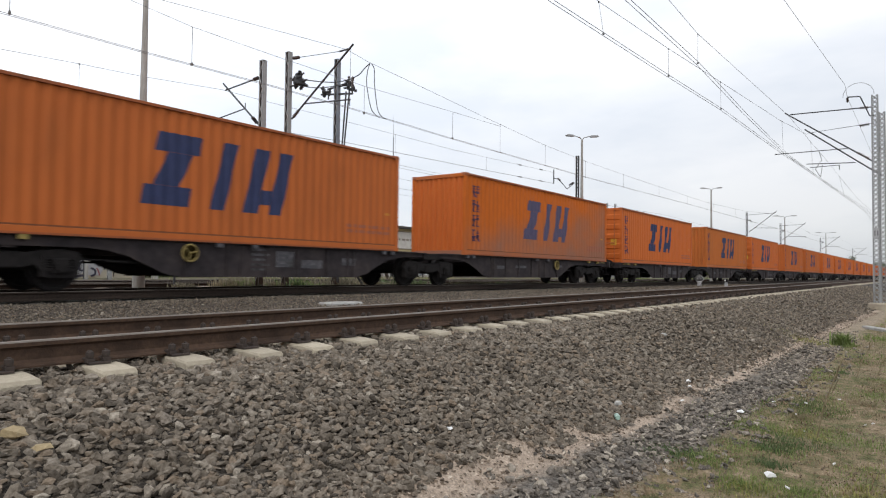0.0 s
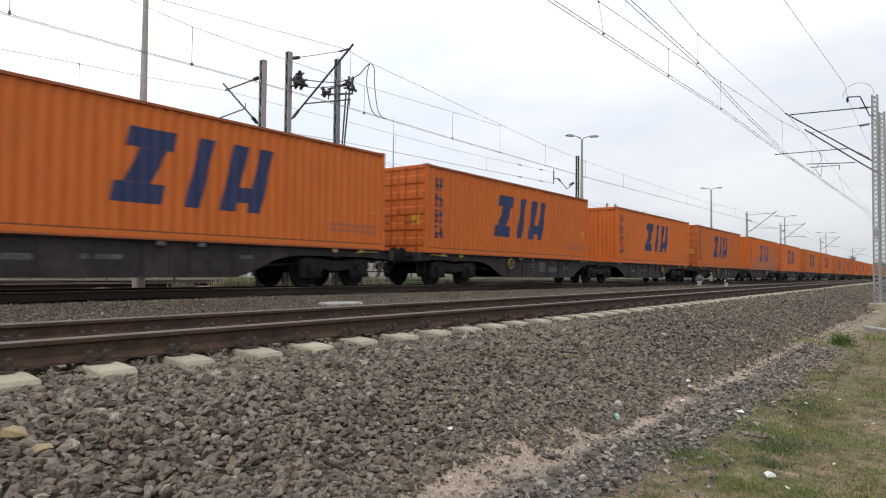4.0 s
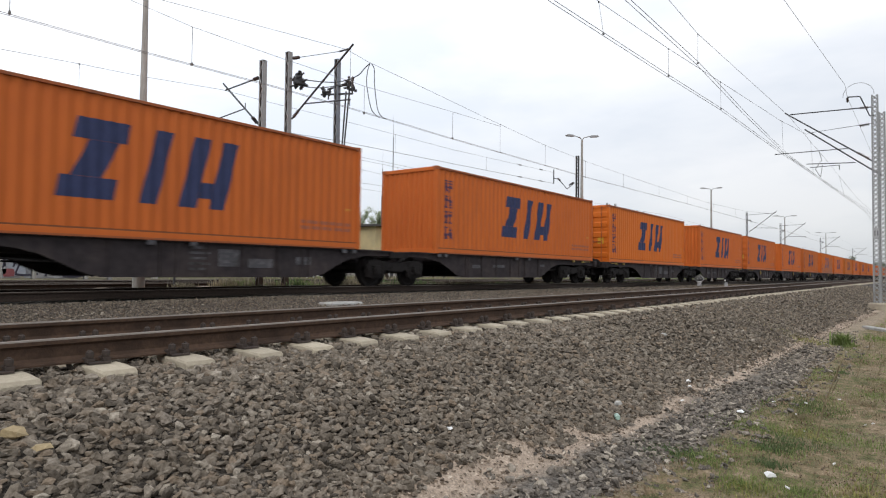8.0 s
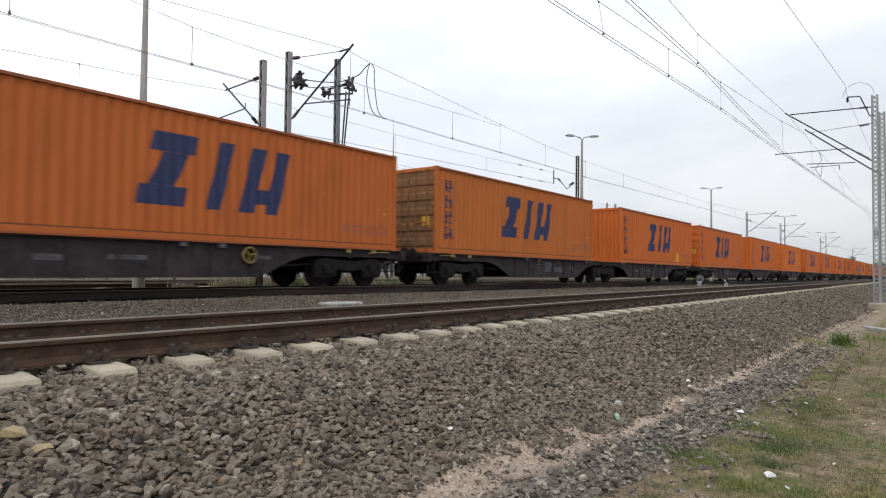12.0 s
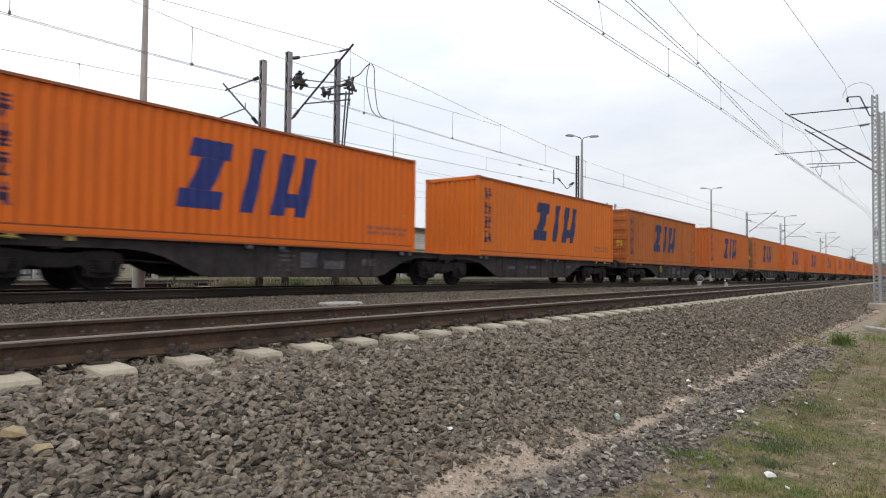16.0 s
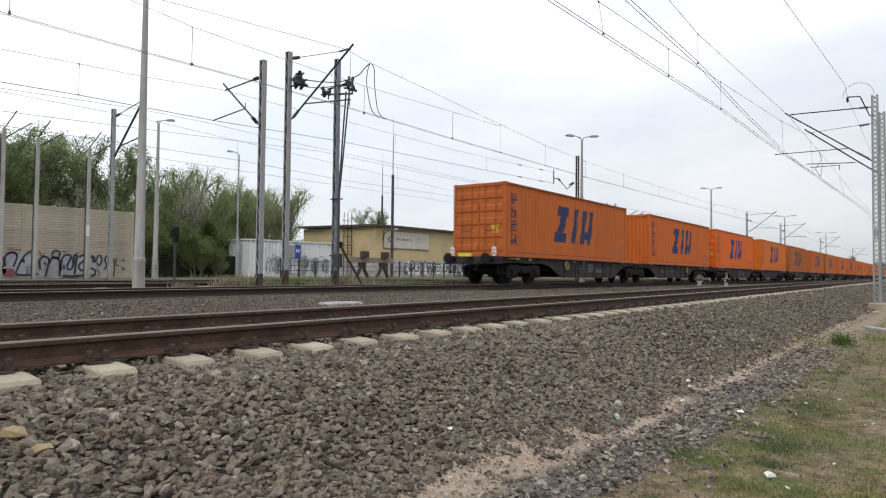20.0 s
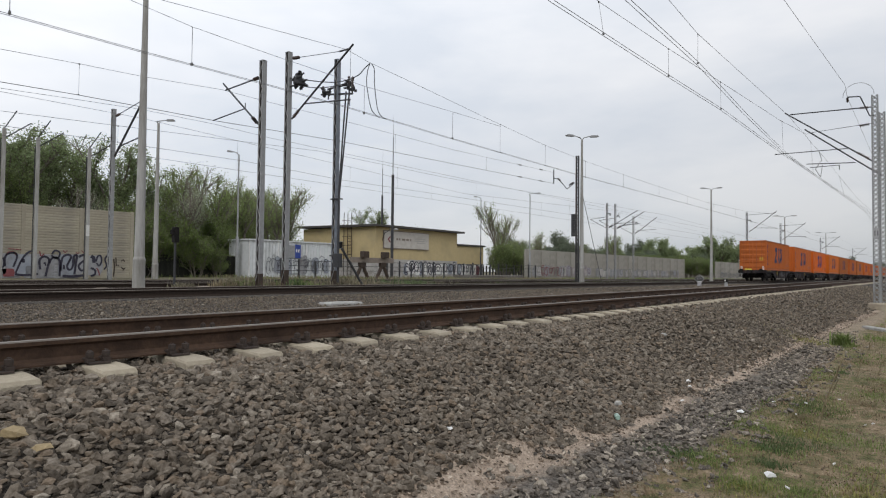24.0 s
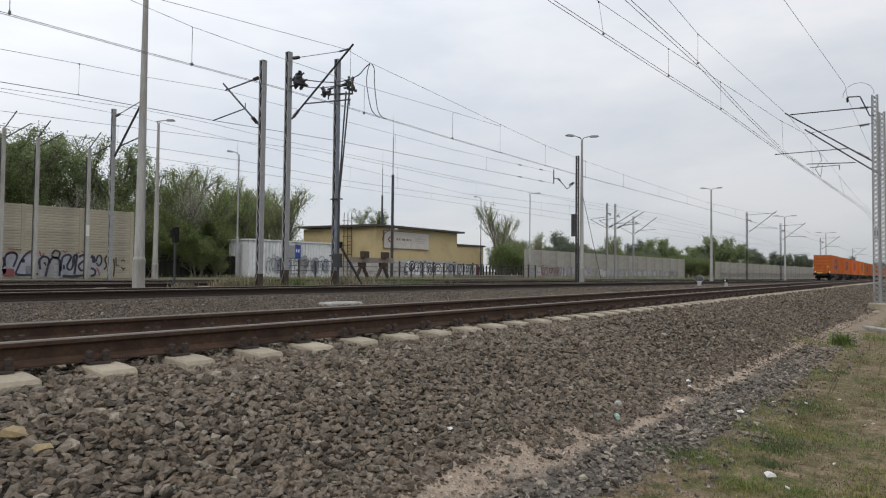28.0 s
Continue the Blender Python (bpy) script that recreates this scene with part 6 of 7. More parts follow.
def blot(parent, x0, x1, z0, z1, paint, proud=0.0):
    """A filled patch of paint with a ragged outline on the near barrier."""
    rnd = random.Random(round(x0 * 100))
    cx, cz, a, b = (x0 + x1) / 2, (z0 + z1) / 2, (x1 - x0) / 2, (z1 - z0) / 2
    ring = []
    for i in range(20):
        u, v = math.cos(math.pi * i / 10), math.sin(math.pi * i / 10)
        ring.append((cx + a * math.copysign(abs(u) ** 0.45, u) * rnd.uniform(0.88, 1.06), 39.476 - proud, cz + b * math.copysign(abs(v) ** 0.45, v) * rnd.uniform(0.9, 1.05)))
    part("graffiti_fill", MB().add(ring, [tuple(range(20))]), M[paint], parent, "patch of spray paint")


def barrier(name, label, x0, x1, y, z0, z1, bay, rows, low_rows, upper, lower):
    t = thing(name, label, "wall", (0, 0, 0), kind="structure")
    n = round((x1 - x0) / bay)
    bay = (x1 - x0) / n
    h = (z1 - z0) / rows
    ribs = 3 if upper == "wall_beige" else 1
    dip = 0.013 if upper == "wall_beige" else 0.008
    prof = [(0.10, 0.0)]
    for r in range(ribs):
        g, e = h / ribs * r, h / ribs
        prof += [(dip, g), (dip, g + 0.18 * e if ribs > 1 else g + 0.02), (0.0, g + 0.26 * e if ribs > 1 else g + 0.03), (0.0, g + 0.92 * e), (dip, g + e)]
    prof += [(0.10, h)]
    up = MB().prism(prof, "x", 0.10, bay - 0.10).mesh("panel", M[upper])
    lo = MB().prism(prof, "x", 0.10, bay - 0.10).mesh("panel", M[lower])
    po = MB().box(-0.10, -0.02, z0 - 0.4, 0.10, 0.16, z1 + 0.03, 0.015).mesh("post", M["wall_grey" if upper == "wall_grey" else "wall_beige"])
    for i in range(n + 1):
        part("post", po, None, t, at=(x0 + i * bay, y, 0))
        if i < n:
            for r in range(rows):
                part("panel", lo if r < low_rows and i < n - 1 else up, None, t, at=(x0 + i * bay, y, z0 + r * h))
    return t


def build_barriers():
    w = barrier("wall_north_1", "beige panelled noise barrier with graffiti along its foot", 2.3, 20.3, 39.5, -0.2, 3.84, 3.0, 9, 3, "wall_beige", "wall_low")
    graffiti(w, 12.3, 13.1, -0.08, 1.2, 39.478, 5, ("wall_low",), 0.62, 0.105, 0.9)
    for x0, x1, z0, z1, paint in ((13.3, 14.75, -0.05, 1.12, "paint_pale"), (15.05, 15.95, -0.1, 1.15, "wall_low"), (16.1, 17.05, -0.1, 1.2, "paint_pale"), (16.95, 17.5, 0.0, 1.2, "wall_low"), (17.45, 18.55, -0.02, 1.15, "wall_low")):
        blot(w, x0, x1, z0, z1, paint)
    blot(w, 13.35, 13.95, -0.1, 0.34, "paint_red", 0.005)
    blot(w, 14.45, 14.85, 0.0, 0.5, "paint_grey", 0.005)
    daub(w, "paint_black", 0.10, (13.48, 0.45), (13.46, 0.91), (13.63, 1.15), (13.95, 1.17), (14.02, 0.91), (13.86, 0.43))
    daub(w, "paint_black", 0.10, (13.99, 0.11), (14.18, 0.64), (14.37, 1.01), (14.60, 1.25), (14.87, 1.32))
    daub(w, "paint_black", 0.09, (14.25, 0.75), (14.34, 0.85), (14.38, 0.71), (14.25, 0.73))
    daub(w, "paint_black", 0.12, (13.95, 0.05), (14.41, -0.01), (15.08, 0.05))
    daub(w, "paint_black", 0.12, (15.19, 0.30), (15.14, 0.80), (15.35, 1.02), (15.62, 0.87), (15.56, 0.43), (15.46, -0.08))
    daub(w, "paint_black", 0.10, (15.76, 1.17), (15.93, 1.38), (16.17, 1.25), (16.11, 1.00), (15.89, 0.96), (15.74, 1.11))
    daub(w, "paint_black", 0.08, (15.35, 0.62), (15.42, 0.68), (15.46, 0.51))
    daub(w, "paint_black", 0.11, (15.64, 0.64), (15.76, 0.92), (15.97, 0.98), (16.17, 0.79), (16.19, -0.06))
    daub(w, "paint_black", 0.12, (16.23, 0.22), (16.31, 0.94), (16.56, 1.15), (16.78, 1.02), (16.58, 0.54), (16.68, 0.30), (16.86, 0.43), (16.92, 1.06), (17.11, 1.15))
    daub(w, "paint_black", 0.12, (17.11, 1.15), (17.05, 0.64), (16.98, 0.05))
    daub(w, "paint_black", 0.10, (16.39, 0.56), (16.43, 0.32))
    daub(w, "paint_black", 0.12, (17.19, 1.04), (17.54, 1.19), (17.67, 1.00), (17.21, 0.58), (17.34, 0.26), (17.61, 0.35))
    daub(w, "paint_black", 0.14, (16.35, -0.06), (16.96, -0.08), (17.57, -0.01))
    daub(w, "paint_black", 0.20, (17.88, 1.11), (18.03, 0.98), (18.05, 0.71))
    daub(w, "paint_black", 0.10, (18.18, 0.79), (18.27, 1.11), (18.44, 1.11), (18.48, 0.79), (18.35, 0.54), (18.20, 0.71))
    daub(w, "paint_black", 0.09, (18.83, 1.19), (18.68, 0.92), (18.79, 0.56), (18.63, 0.32))
    daub(w, "paint_black", 0.12, (17.88, 0.41), (18.12, 0.28), (18.12, 0.05), (17.90, -0.08))
    daub(w, "paint_red", 0.06, (13.50, 1.02), (13.62, 1.21), (13.88, 1.23), (13.99, 1.06))
    daub(w, "paint_red", 0.05, (13.59, 1.40), (14.23, 1.36))
    daub(w, "paint_red", 0.06, (15.13, 1.32), (15.21, 1.04), (15.37, 1.19))
    daub(w, "paint_red", 0.05, (16.35, 1.38), (16.45, 1.28), (16.56, 1.40))
    daub(w, "paint_red", 0.05, (17.03, 1.30), (17.15, 1.23), (17.21, 1.34))
    daub(w, "paint_red", 0.05, (17.34, 1.42), (17.44, 1.30), (17.52, 1.40))
    daub(w, "paint_red", 0.07, (18.20, 0.41), (18.33, 0.22), (18.39, -0.03))
    daub(w, "rust_dark", 0.10, (18.96, 1.17), (18.87, 0.54), (18.94, -0.08))
    daub(w, "rust_dark", 0.07, (19.20, 0.96), (19.25, 0.43), (19.20, -0.10))
    daub(w, "rust_dark", 0.06, (19.33, 1.06), (19.36, 0.54))
    daub(w, "rust_dark", 0.06, (19.65, 0.83), (19.78, 0.92), (19.87, 0.81))
    daub(w, "rust_dark", 0.06, (19.45, 0.62), (19.51, 0.54))
    daub(w, "rust_dark", 0.06, (19.65, 0.47), (19.80, 0.37), (19.92, 0.45), (19.76, 0.26))
    w = barrier("wall_north_2", "weathered grey noise barrier with faded graffiti", 66.4, 126.4, 38.3, -1.0, 3.05, 4.0, 4, 0, "wall_grey", "wall_grey")
    graffiti(w, 68, 76, -0.2, 1.3, 38.24, 15, ("wall_low", "plaster_grey", "wall_low"), 0.8, 0.07, 0.7, "paint_grey")
    graffiti(w, 70, 75, -0.1, 1.2, 38.225, 25, (), 1.0, 0.09, 0, "paint_red")
    graffiti(w, 76, 84, -0.2, 1.3, 38.24, 16, ("paint_pale", "plaster_grey", "wall_low"), 0.9, 0.08, 0.7, "paint_violet")
    graffiti(w, 86, 122, -0.3, 1.0, 38.24, 17, ("wall_low", "plaster_grey"), 1.1, 0.10, 0.8, "paint_grey")
    w = barrier("wall_north_3", "distant grey noise barrier with a row of dark daubs", 148.5, 292.5, 38.3, -1.0, 3.0, 8.0, 3, 0, "wall_grey", "wall_grey")
    graffiti(w, 152, 285, -0.6, 0.7, 38.24, 19, (), 2.2, 0.16, 0, "paint_grey")


def build_building():
    b = thing("yard_building", "single-storey ochre building with flat roof and sign", "building", (0, 0, 0))
    X0, X1, Y0, Y1, Z = 46.9, 60.6, 44.0, 54.6, 4.75
    part("wall", MB().box(X0, Y0, 1.55, X1, Y1, Z), M["plaster"], b)
    part("plinth", MB().box(X0 - 0.02, Y0 - 0.02, -0.8, X1 + 0.02, Y1, 1.55), M["plaster_grey"], b, "grubby grey lower band")
    part("roof", MB().prism([(Y0 - 0.6, Z), (Y1 + 0.4, Z + 0.1), (Y1 + 0.4, Z + 0.32), (Y0 - 0.6, Z + 0.2)], "x", X0 - 0.5, X1 + 0.7), M["roof"], b)
    part("annex", MB().box(X1 + 0.02, Y0 + 0.1, -0.8, 66.2, Y1 - 2, 3.35), M["plaster"], b, "lower ochre annex")
    part("annex_roof", MB().box(X1 + 0.05, Y0 - 0.1, 3.36, 66.4, Y1 - 1.8, 3.55), M["roof"], b)
    part("annex_plinth", MB().box(X1 + 0.03, Y0 + 0.06, -0.8, 66.22, Y0 + 0.098, 1.25), M["plaster_grey"], b)
    sign = part("sign_board", MB().box(48.1, Y0 - 0.12, 2.70, 55.2, Y0 - 0.03, 4.38), M["sign_board"], b, "faded beige sign board with plain bars")
    part("sign_border", MB().box(48.05, Y0 - 0.10, 2.62, 55.25, Y0 - 0.02, 2.69).box(48.05, Y0 - 0.10, 4.39, 55.25, Y0 - 0.02, 4.45).box(47.98, Y0 - 0.10, 2.62, 48.09, Y0 - 0.02, 4.45), M["rust_beam"], sign)
    rnd = random.Random(4)
    for k, (u, z, ln, h) in enumerate(((49.9, 3.50, 0.28, 0.22), (50.3, 3.50, 0.2, 0.22), (50.75, 3.50, 0.55, 0.21), (51.45, 3.50, 0.4, 0.21), (52.0, 3.50, 0.25, 0.21), (52.8, 3.7, 2.0, 0.08), (52.8, 3.5, 2.1, 0.08), (53.2, 3.3, 1.5, 0.06))):
        part("sign_bar", MB().box(u, Y0 - 0.128, z, u + ln, Y0 - 0.122, z + h), M["rust_beam" if h > 0.2 else "plaster_grey"], sign)
    part("sign_mark", MB().prism([(48.55, 3.55), (48.85, 3.85), (49.1, 3.85), (48.8, 3.55), (49.1, 3.25), (48.85, 3.25)], "y", Y0 - 0.130, Y0 - 0.122), M["paint_red"], sign, "plain red-brown mark")
    # end wall: windows, door lamp, ladder to the roof
    for y0, y1, z0, z1 in ((48.55, 49.1, 2.65, 3.3), (51.6, 52.2, 2.6, 3.2)):
        wn = part("window", MB().box(X0 - 0.03, y0, z0, X0 + 0.02, y1, z1), M["window"], b, "small dark window")
        part("window_frame", MB().box(X0 - 0.045, y0 - 0.06, z0 - 0.07, X0 - 0.01, y1 + 0.06, z0).box(X0 - 0.045, y0 - 0.06, z1, X0 - 0.01, y1 + 0.06, z1 + 0.06), M["plaster_grey"], wn)
    lad = MB()
    for y in (47.05, 47.6, 48.15):
        lad.tube((X0 - 0.25, y, -0.3), (X0 - 0.25, y, Z + 1.5), 0.035, n=6)
    for i in range(18):
        lad.tube((X0 - 0.25, 47.05, 0.0 + i * 0.33), (X0 - 0.25, 47.6, 0.0 + i * 0.33), 0.02, n=5)
    for z in (2.0, 2.9, 3.8, 4.7, 5.4):
        lad.line([(X0 - 0.25, 47.05, z), (X0 - 0.7, 47.2, z), (X0 - 0.75, 47.9, z), (X0 - 0.25, 48.15, z)], 0.022, 5)
    part("roof_ladder", lad, M["rust_dark"], b, "rusty ladder to the roof")
    part("pipe", MB().tube((X0 - 0.1, 49.4, 0.6), (X0 - 0.1, 49.4, Z), 0.05, n=6), M["rust_beam"], b)
    part("lamp_arm", MB().line([(47.9, Y0, 3.4), (47.7, Y0 - 0.5, 4.1), (48.1, Y0 - 0.9, 4.5), (48.6, Y0 - 1.2, 4.55)], 0.03, 6), M["dark"], b)
    part("wall_lamp", MB().lathe([(0.05, 4.6), (0.28, 4.5), (0.26, 4.44)], (48.6, Y0 - 1.2, 0), "z", 12), M["plate"], b, "pale dish lamp on an arm")
    part("roof_aerial", MB().line([(47.4, 46.5, Z + 0.2), (47.4, 46.5, Z + 1.6)], 0.03, 5).line([(47.0, 46.5, Z + 1.2), (47.9, 46.5, Z + 1.2)], 0.02, 5).line([(47.4, 46.0, Z + 0.9), (47.4, 47.0, Z + 0.9)], 0.02, 5), M["galv"], b)
    graffiti(b, 51.2, 60.4, -0.1, 1.45, Y0 - 0.04, 31, ("paint_pale", "white", "white"), 0.95, 0.13)
    graffiti(b, 60.7, 66, -0.1, 1.3, Y0 + 0.04, 33, ("paint_pale", "white", "paint_red"), 0.8, 0.12)

    s = thing("site_cabin", "long off-white metal cabin with graffiti and a blue sign", "cabin", (0, 0, 0))
    wall = MB()
    for i in range(56):
        x, y0, y1 = 29.9 + i * 0.15, 40.92 + 0.05 * (i % 2), 40.92 + 0.05 * ((i + 1) % 2)
        wall.add([(x, y0, -0.5), (x + 0.15, y1, -0.5), (x + 0.15, y1, 2.6), (x, y0, 2.6)], [(0, 1, 2, 3)])
    part("ribbed_front", wall, M["shed"], s)
    part("body", MB().box(29.9, 40.985, -0.6, 38.3, 43.4, 2.6), M["shed"], s)
    part("roof_edge", MB().box(29.8, 40.85, 2.605, 38.4, 43.5, 2.70, 0.01), M["shed"], s)
    for x in (29.88, 32.6, 35.4, 38.2):
        part("corner_post", MB().box(x, 40.88, -0.6, x + 0.1, 40.918, 2.6), M["white"], s)
    sg = part("sign", MB().box(34.22, 40.83, 1.32, 34.80, 40.862, 2.42), M["blue"], s, "blue sign with white marks")
    part("sign_mark", MB().box(34.33, 40.822, 1.80, 34.43, 40.828, 2.05).box(34.55, 40.822, 1.80, 34.65, 40.828, 2.05), M["white"], sg)
    part("notice_box", MB().box(33.5, 40.8, 1.35, 34.20, 40.87, 2.35, 0.01), M["galv"], s, "grey notice case")
    graffiti(s, 31.4, 37.9, 0.0, 1.65, 40.868, 41, ("paint_pale", "wall_low", "shed"), 0.55, 0.05, 0.75, "paint_grey")
    graffiti(s, 31.8, 37.6, 0.2, 1.3, 40.848, 44, (), 0.8, 0.045, 0)

    # buffer stop of the siding
    t = thing("buffer_stop", "old rusty buffer stop with crossed dark legs", "buffer stop", (0, 0, 0))
    part("beam", MB().box(32.74, 32.9, 0.98, 37.13, 33.15, 1.36, 0.02), M["rust_beam"], t)
    for x in (33.85, 36.02):
        leg = MB()
        leg.tube((x - 0.78, 33.02, -0.45), (x + 0.1, 33.02, 1.1), 0.13, n=6).tube((x + 0.78, 33.02, -0.45), (x - 0.1, 33.02, 1.1), 0.13, n=6).box(x - 0.3, 32.9, 0.7, x + 0.3, 33.14, 1.0)
        part("leg", leg, M["rust_dark"], t, "dark rusty crossed leg")
        part("buffer", MB().box(x - 0.30, 32.6, 1.34, x + 0.30, 32.95, 1.80, 0.03), M["rust_dark"], t)

    # yard fence
    f = thing("yard_fence", "low dark post and wire fence before the buildings", "fence", (0, 0, 0))
    x = 29.0
    while x < 66:
        if not 31 < x < 38.6 or x < 33.2:
            part("post", MB().box(x - 0.05, 35.97, -0.7, x + 0.05, 36.07, 1.15 + 0.1 * math.sin(x * 7), 0.02), M["dark"], f)
        x += 1.55
    for z in (0.35, 0.7, 1.05):
        part("rail", MB().tube((28.6, 36.0, z), (66, 36.0, z + 0.05), 0.022, n=5), M["dark"], f)
    x = 58.5
    g = thing("yard_fence", "dark picket fence before the bushes", "fence", (0, 0, 0))
    while x < 70:
        part("picket", MB().box(x - 0.10, 38.92, -0.7, x + 0.10, 38.98, 1.0 + 0.1 * math.sin(x * 5), 0.02), M["board"], g)
        x += 0.62
    # fills the gap below the crowns; its dark colour paints the shade there
    h = thing("board_fence", "weathered board fence under the trees, darkened for their shade", "fence", (0, 0, 0))
    for k in range(62):
        x = 20.6 + k * 0.15
        part("board", MB().box(x, 42.45, -0.5, x + 0.135, 42.48, 1.38 + 0.015 * math.sin(k * 1.7), 0.006), M["board"], h)
    for z in (0.1, 1.1):
        part("fence_rail", MB().box(20.6, 42.485, z, 29.9, 42.55, z + 0.09), M["board"], h)
    p = thing("platform_slab", "low dark concrete loading edge in the yard", "slab", (0, 0, 0))
    part("slab", MB().box(49.0, 33.4, -0.8, 57.5, 36.0, 0.06, 0.03), M["bed"], p)


def build_trackside():
    # cable duct cover between the tracks
    s = thing("duct_cover", "pale concrete duct cover in the ballast", "slab", (0, 0, 0))
    part("slab", MB().box(9.90, 10.55, -0.40, 10.54, 11.0, -0.250, 0.03), M["pole"], s)
    part("slab", MB().box(10.55, 10.57, -0.40, 10.88, 10.98, -0.256, 0.03), M["pole"], s)
    for x, y, a, b, h in ((11.75, 18.3, 0.55, 0.45, 0.07), (8.6, 18.3, 0.45, 0.4, 0.07), (7.4, 18.2, 0.25, 0.25, 0.04)):
        rows = [[(x + a * k / 4 * math.cos(math.pi * i / 8), y + b * k / 4 * math.sin(math.pi * i / 8), land(x, y) - 0.02 + h * math.cos(math.pi / 2 * k / 4) + 0.02 * noise.noise((x + k * math.cos(math.pi * i / 8), y + k * math.sin(math.pi * i / 8), 2))) for i in range(16)] for k in (4, 3, 2, 1)]
        faces = [(16 * r + i, 16 * r + (i + 1) % 16, 16 * r + 16 + (i + 1) % 16, 16 * r + 16 + i) for r in range(3) for i in range(16)] + [tuple(range(48, 64))]
        solid("sand_heap", MB().add([p for row in rows for p in row], faces), M["sand_heap"], "low heap of pale sand beside the rails", "sand", group="sand heaps")
    t = thing("yard_signal", "small dark signal on a thin post", "signal", (10.85, 18.5, 0))
    part("post", MB().tube((0, 0, -0.4), (0, 0, 1.3), 0.035, n=8), M["dark"], t)
    part("housing", MB().box(-0.07, -0.09, 1.25, 0.07, 0.09, 1.72, 0.02), M["bogie"], t)
    part("hood", MB().box(-0.14, -0.06, 1.5, -0.072, 0.06, 1.64, 0.02), M["bogie"], t)
    d = thing("dwarf_signal", "low black diamond-shaped shunting signal with white edge beside the rails", "signal", (44.3, 12.45, -0.3))
    part("foot", MB().box(-0.06, -0.12, -0.2, 0.06, 0.12, 0.12, 0.02), M["plate"], d, "whitish painted foot")
    rim = lambda r: [(0.0, 0.40 - r), (r, 0.40), (0.0, 0.40 + r), (-r, 0.40)]
    part("rim", MB().prism(rim(0.31), "x", -0.02, 0.02), M["white"], d, "thin white edge of the board")
    part("board", MB().prism(rim(0.285), "x", -0.03, 0.03), M["bogie"], d, "black diamond board")
    for y, z in ((0.10, 0.42), (-0.10, 0.42), (0.0, 0.54)):
        part("lens", MB().lathe([(0.045, -0.05), (0.04, -0.032)], (0, y, z), "x", 12), M["white"], d, "white lamp")
    part("base_strip", MB().box(-0.045, -0.16, 0.18, -0.032, 0.16, 0.26), M["white"], d, "white strip")
    d = thing("dwarf_signal", "low white signal post with a small black lamp head", "signal", (39.4, 9.6, -0.32))
    part("post", MB().box(-0.06, -0.07, -0.2, 0.06, 0.07, 0.30, 0.02), M["plate"], d, "whitish painted post")
    part("head", MB().box(-0.09, -0.07, 0.29, 0.09, 0.13, 0.50, 0.03), M["bogie"], d, "small black lamp head")
    part("lens", MB().lathe([(0.05, -0.118), (0.05, -0.102)], (0, 0.03, 0.40), "x", 10), M["white"], d, "white lamp")
    # half-buried sleeper and litter on the verge
    b = thing("old_sleeper", "pale grey discarded concrete beam on the verge", "beam", (20.4, 1.02, -1.0), 31)
    part("beam", MB().box(-1.1, -0.09, -0.05, 1.1, 0.09, 0.09, 0.02), M["pole"], b)
    st = stone_shapes(4, 77)
    for i, (x, y, r, c) in enumerate(((5.25, 0.98, 0.05, "white"), (7.4, 1.66, 0.045, "white"), (8.2, 2.44, 0.05, "white"), (6.15, 2.5, 0.05, "concrete"), (9.9, 3.3, 0.06, "concrete"), (3.86, 2.85, 0.03, "white"), (8.02, 2.37, 0.035, "white"), (2.84, 2.62, 0.025, "white"), (1.28, 3.59, 0.07, "tan"), (1.36, 3.45, 0.05, "tan"))):
        v, f = st[i % 4]
        mb = MB().add([tuple(p * r) for p in v], [tuple(q) for q in f])
        solid("pale_stone", mb, M[c], "pale loose stone lying on the verge", "stone", group="pale stones", at=(x, y, land(x, y) + r * 0.5))
    rnd = random.Random(9)
    for i in range(16):
        x, y = rnd.uniform(4.5, 10), rnd.uniform(0.2, 2.4)
        r = rnd.uniform(0.006, 0.014)
        mb = MB()
        mb.prism([(-r * 2, -r), (r, -r * 0.8), (r * 2.2, r * 0.2), (-r * 0.4, r)], "z", -0.004, 0.004)
        solid("litter_scrap", mb, M["white"], "small white scrap of litter on the ground", "litter", group="litter scraps", at=pose(x, y, land(x, y) + 0.02, rnd.uniform(-25, 25), rnd.uniform(-25, 25), rnd.uniform(0, 360)))
    v = thing("bottle", "pale green plastic bottle among the stones", "bottle", (5.78, 2.36, land(5.78, 2.36) + 0.05), 30)
    part("body", MB().lathe([(0.02, -0.06), (0.024, -0.05), (0.024, 0.03), (0.009, 0.06), (0.009, 0.07)], (0, 0, 0), "x", 12), mat("pale green plastic", (0.30, 0.42, 0.36), rough=0.3, bump=0.05), v, smooth=True)


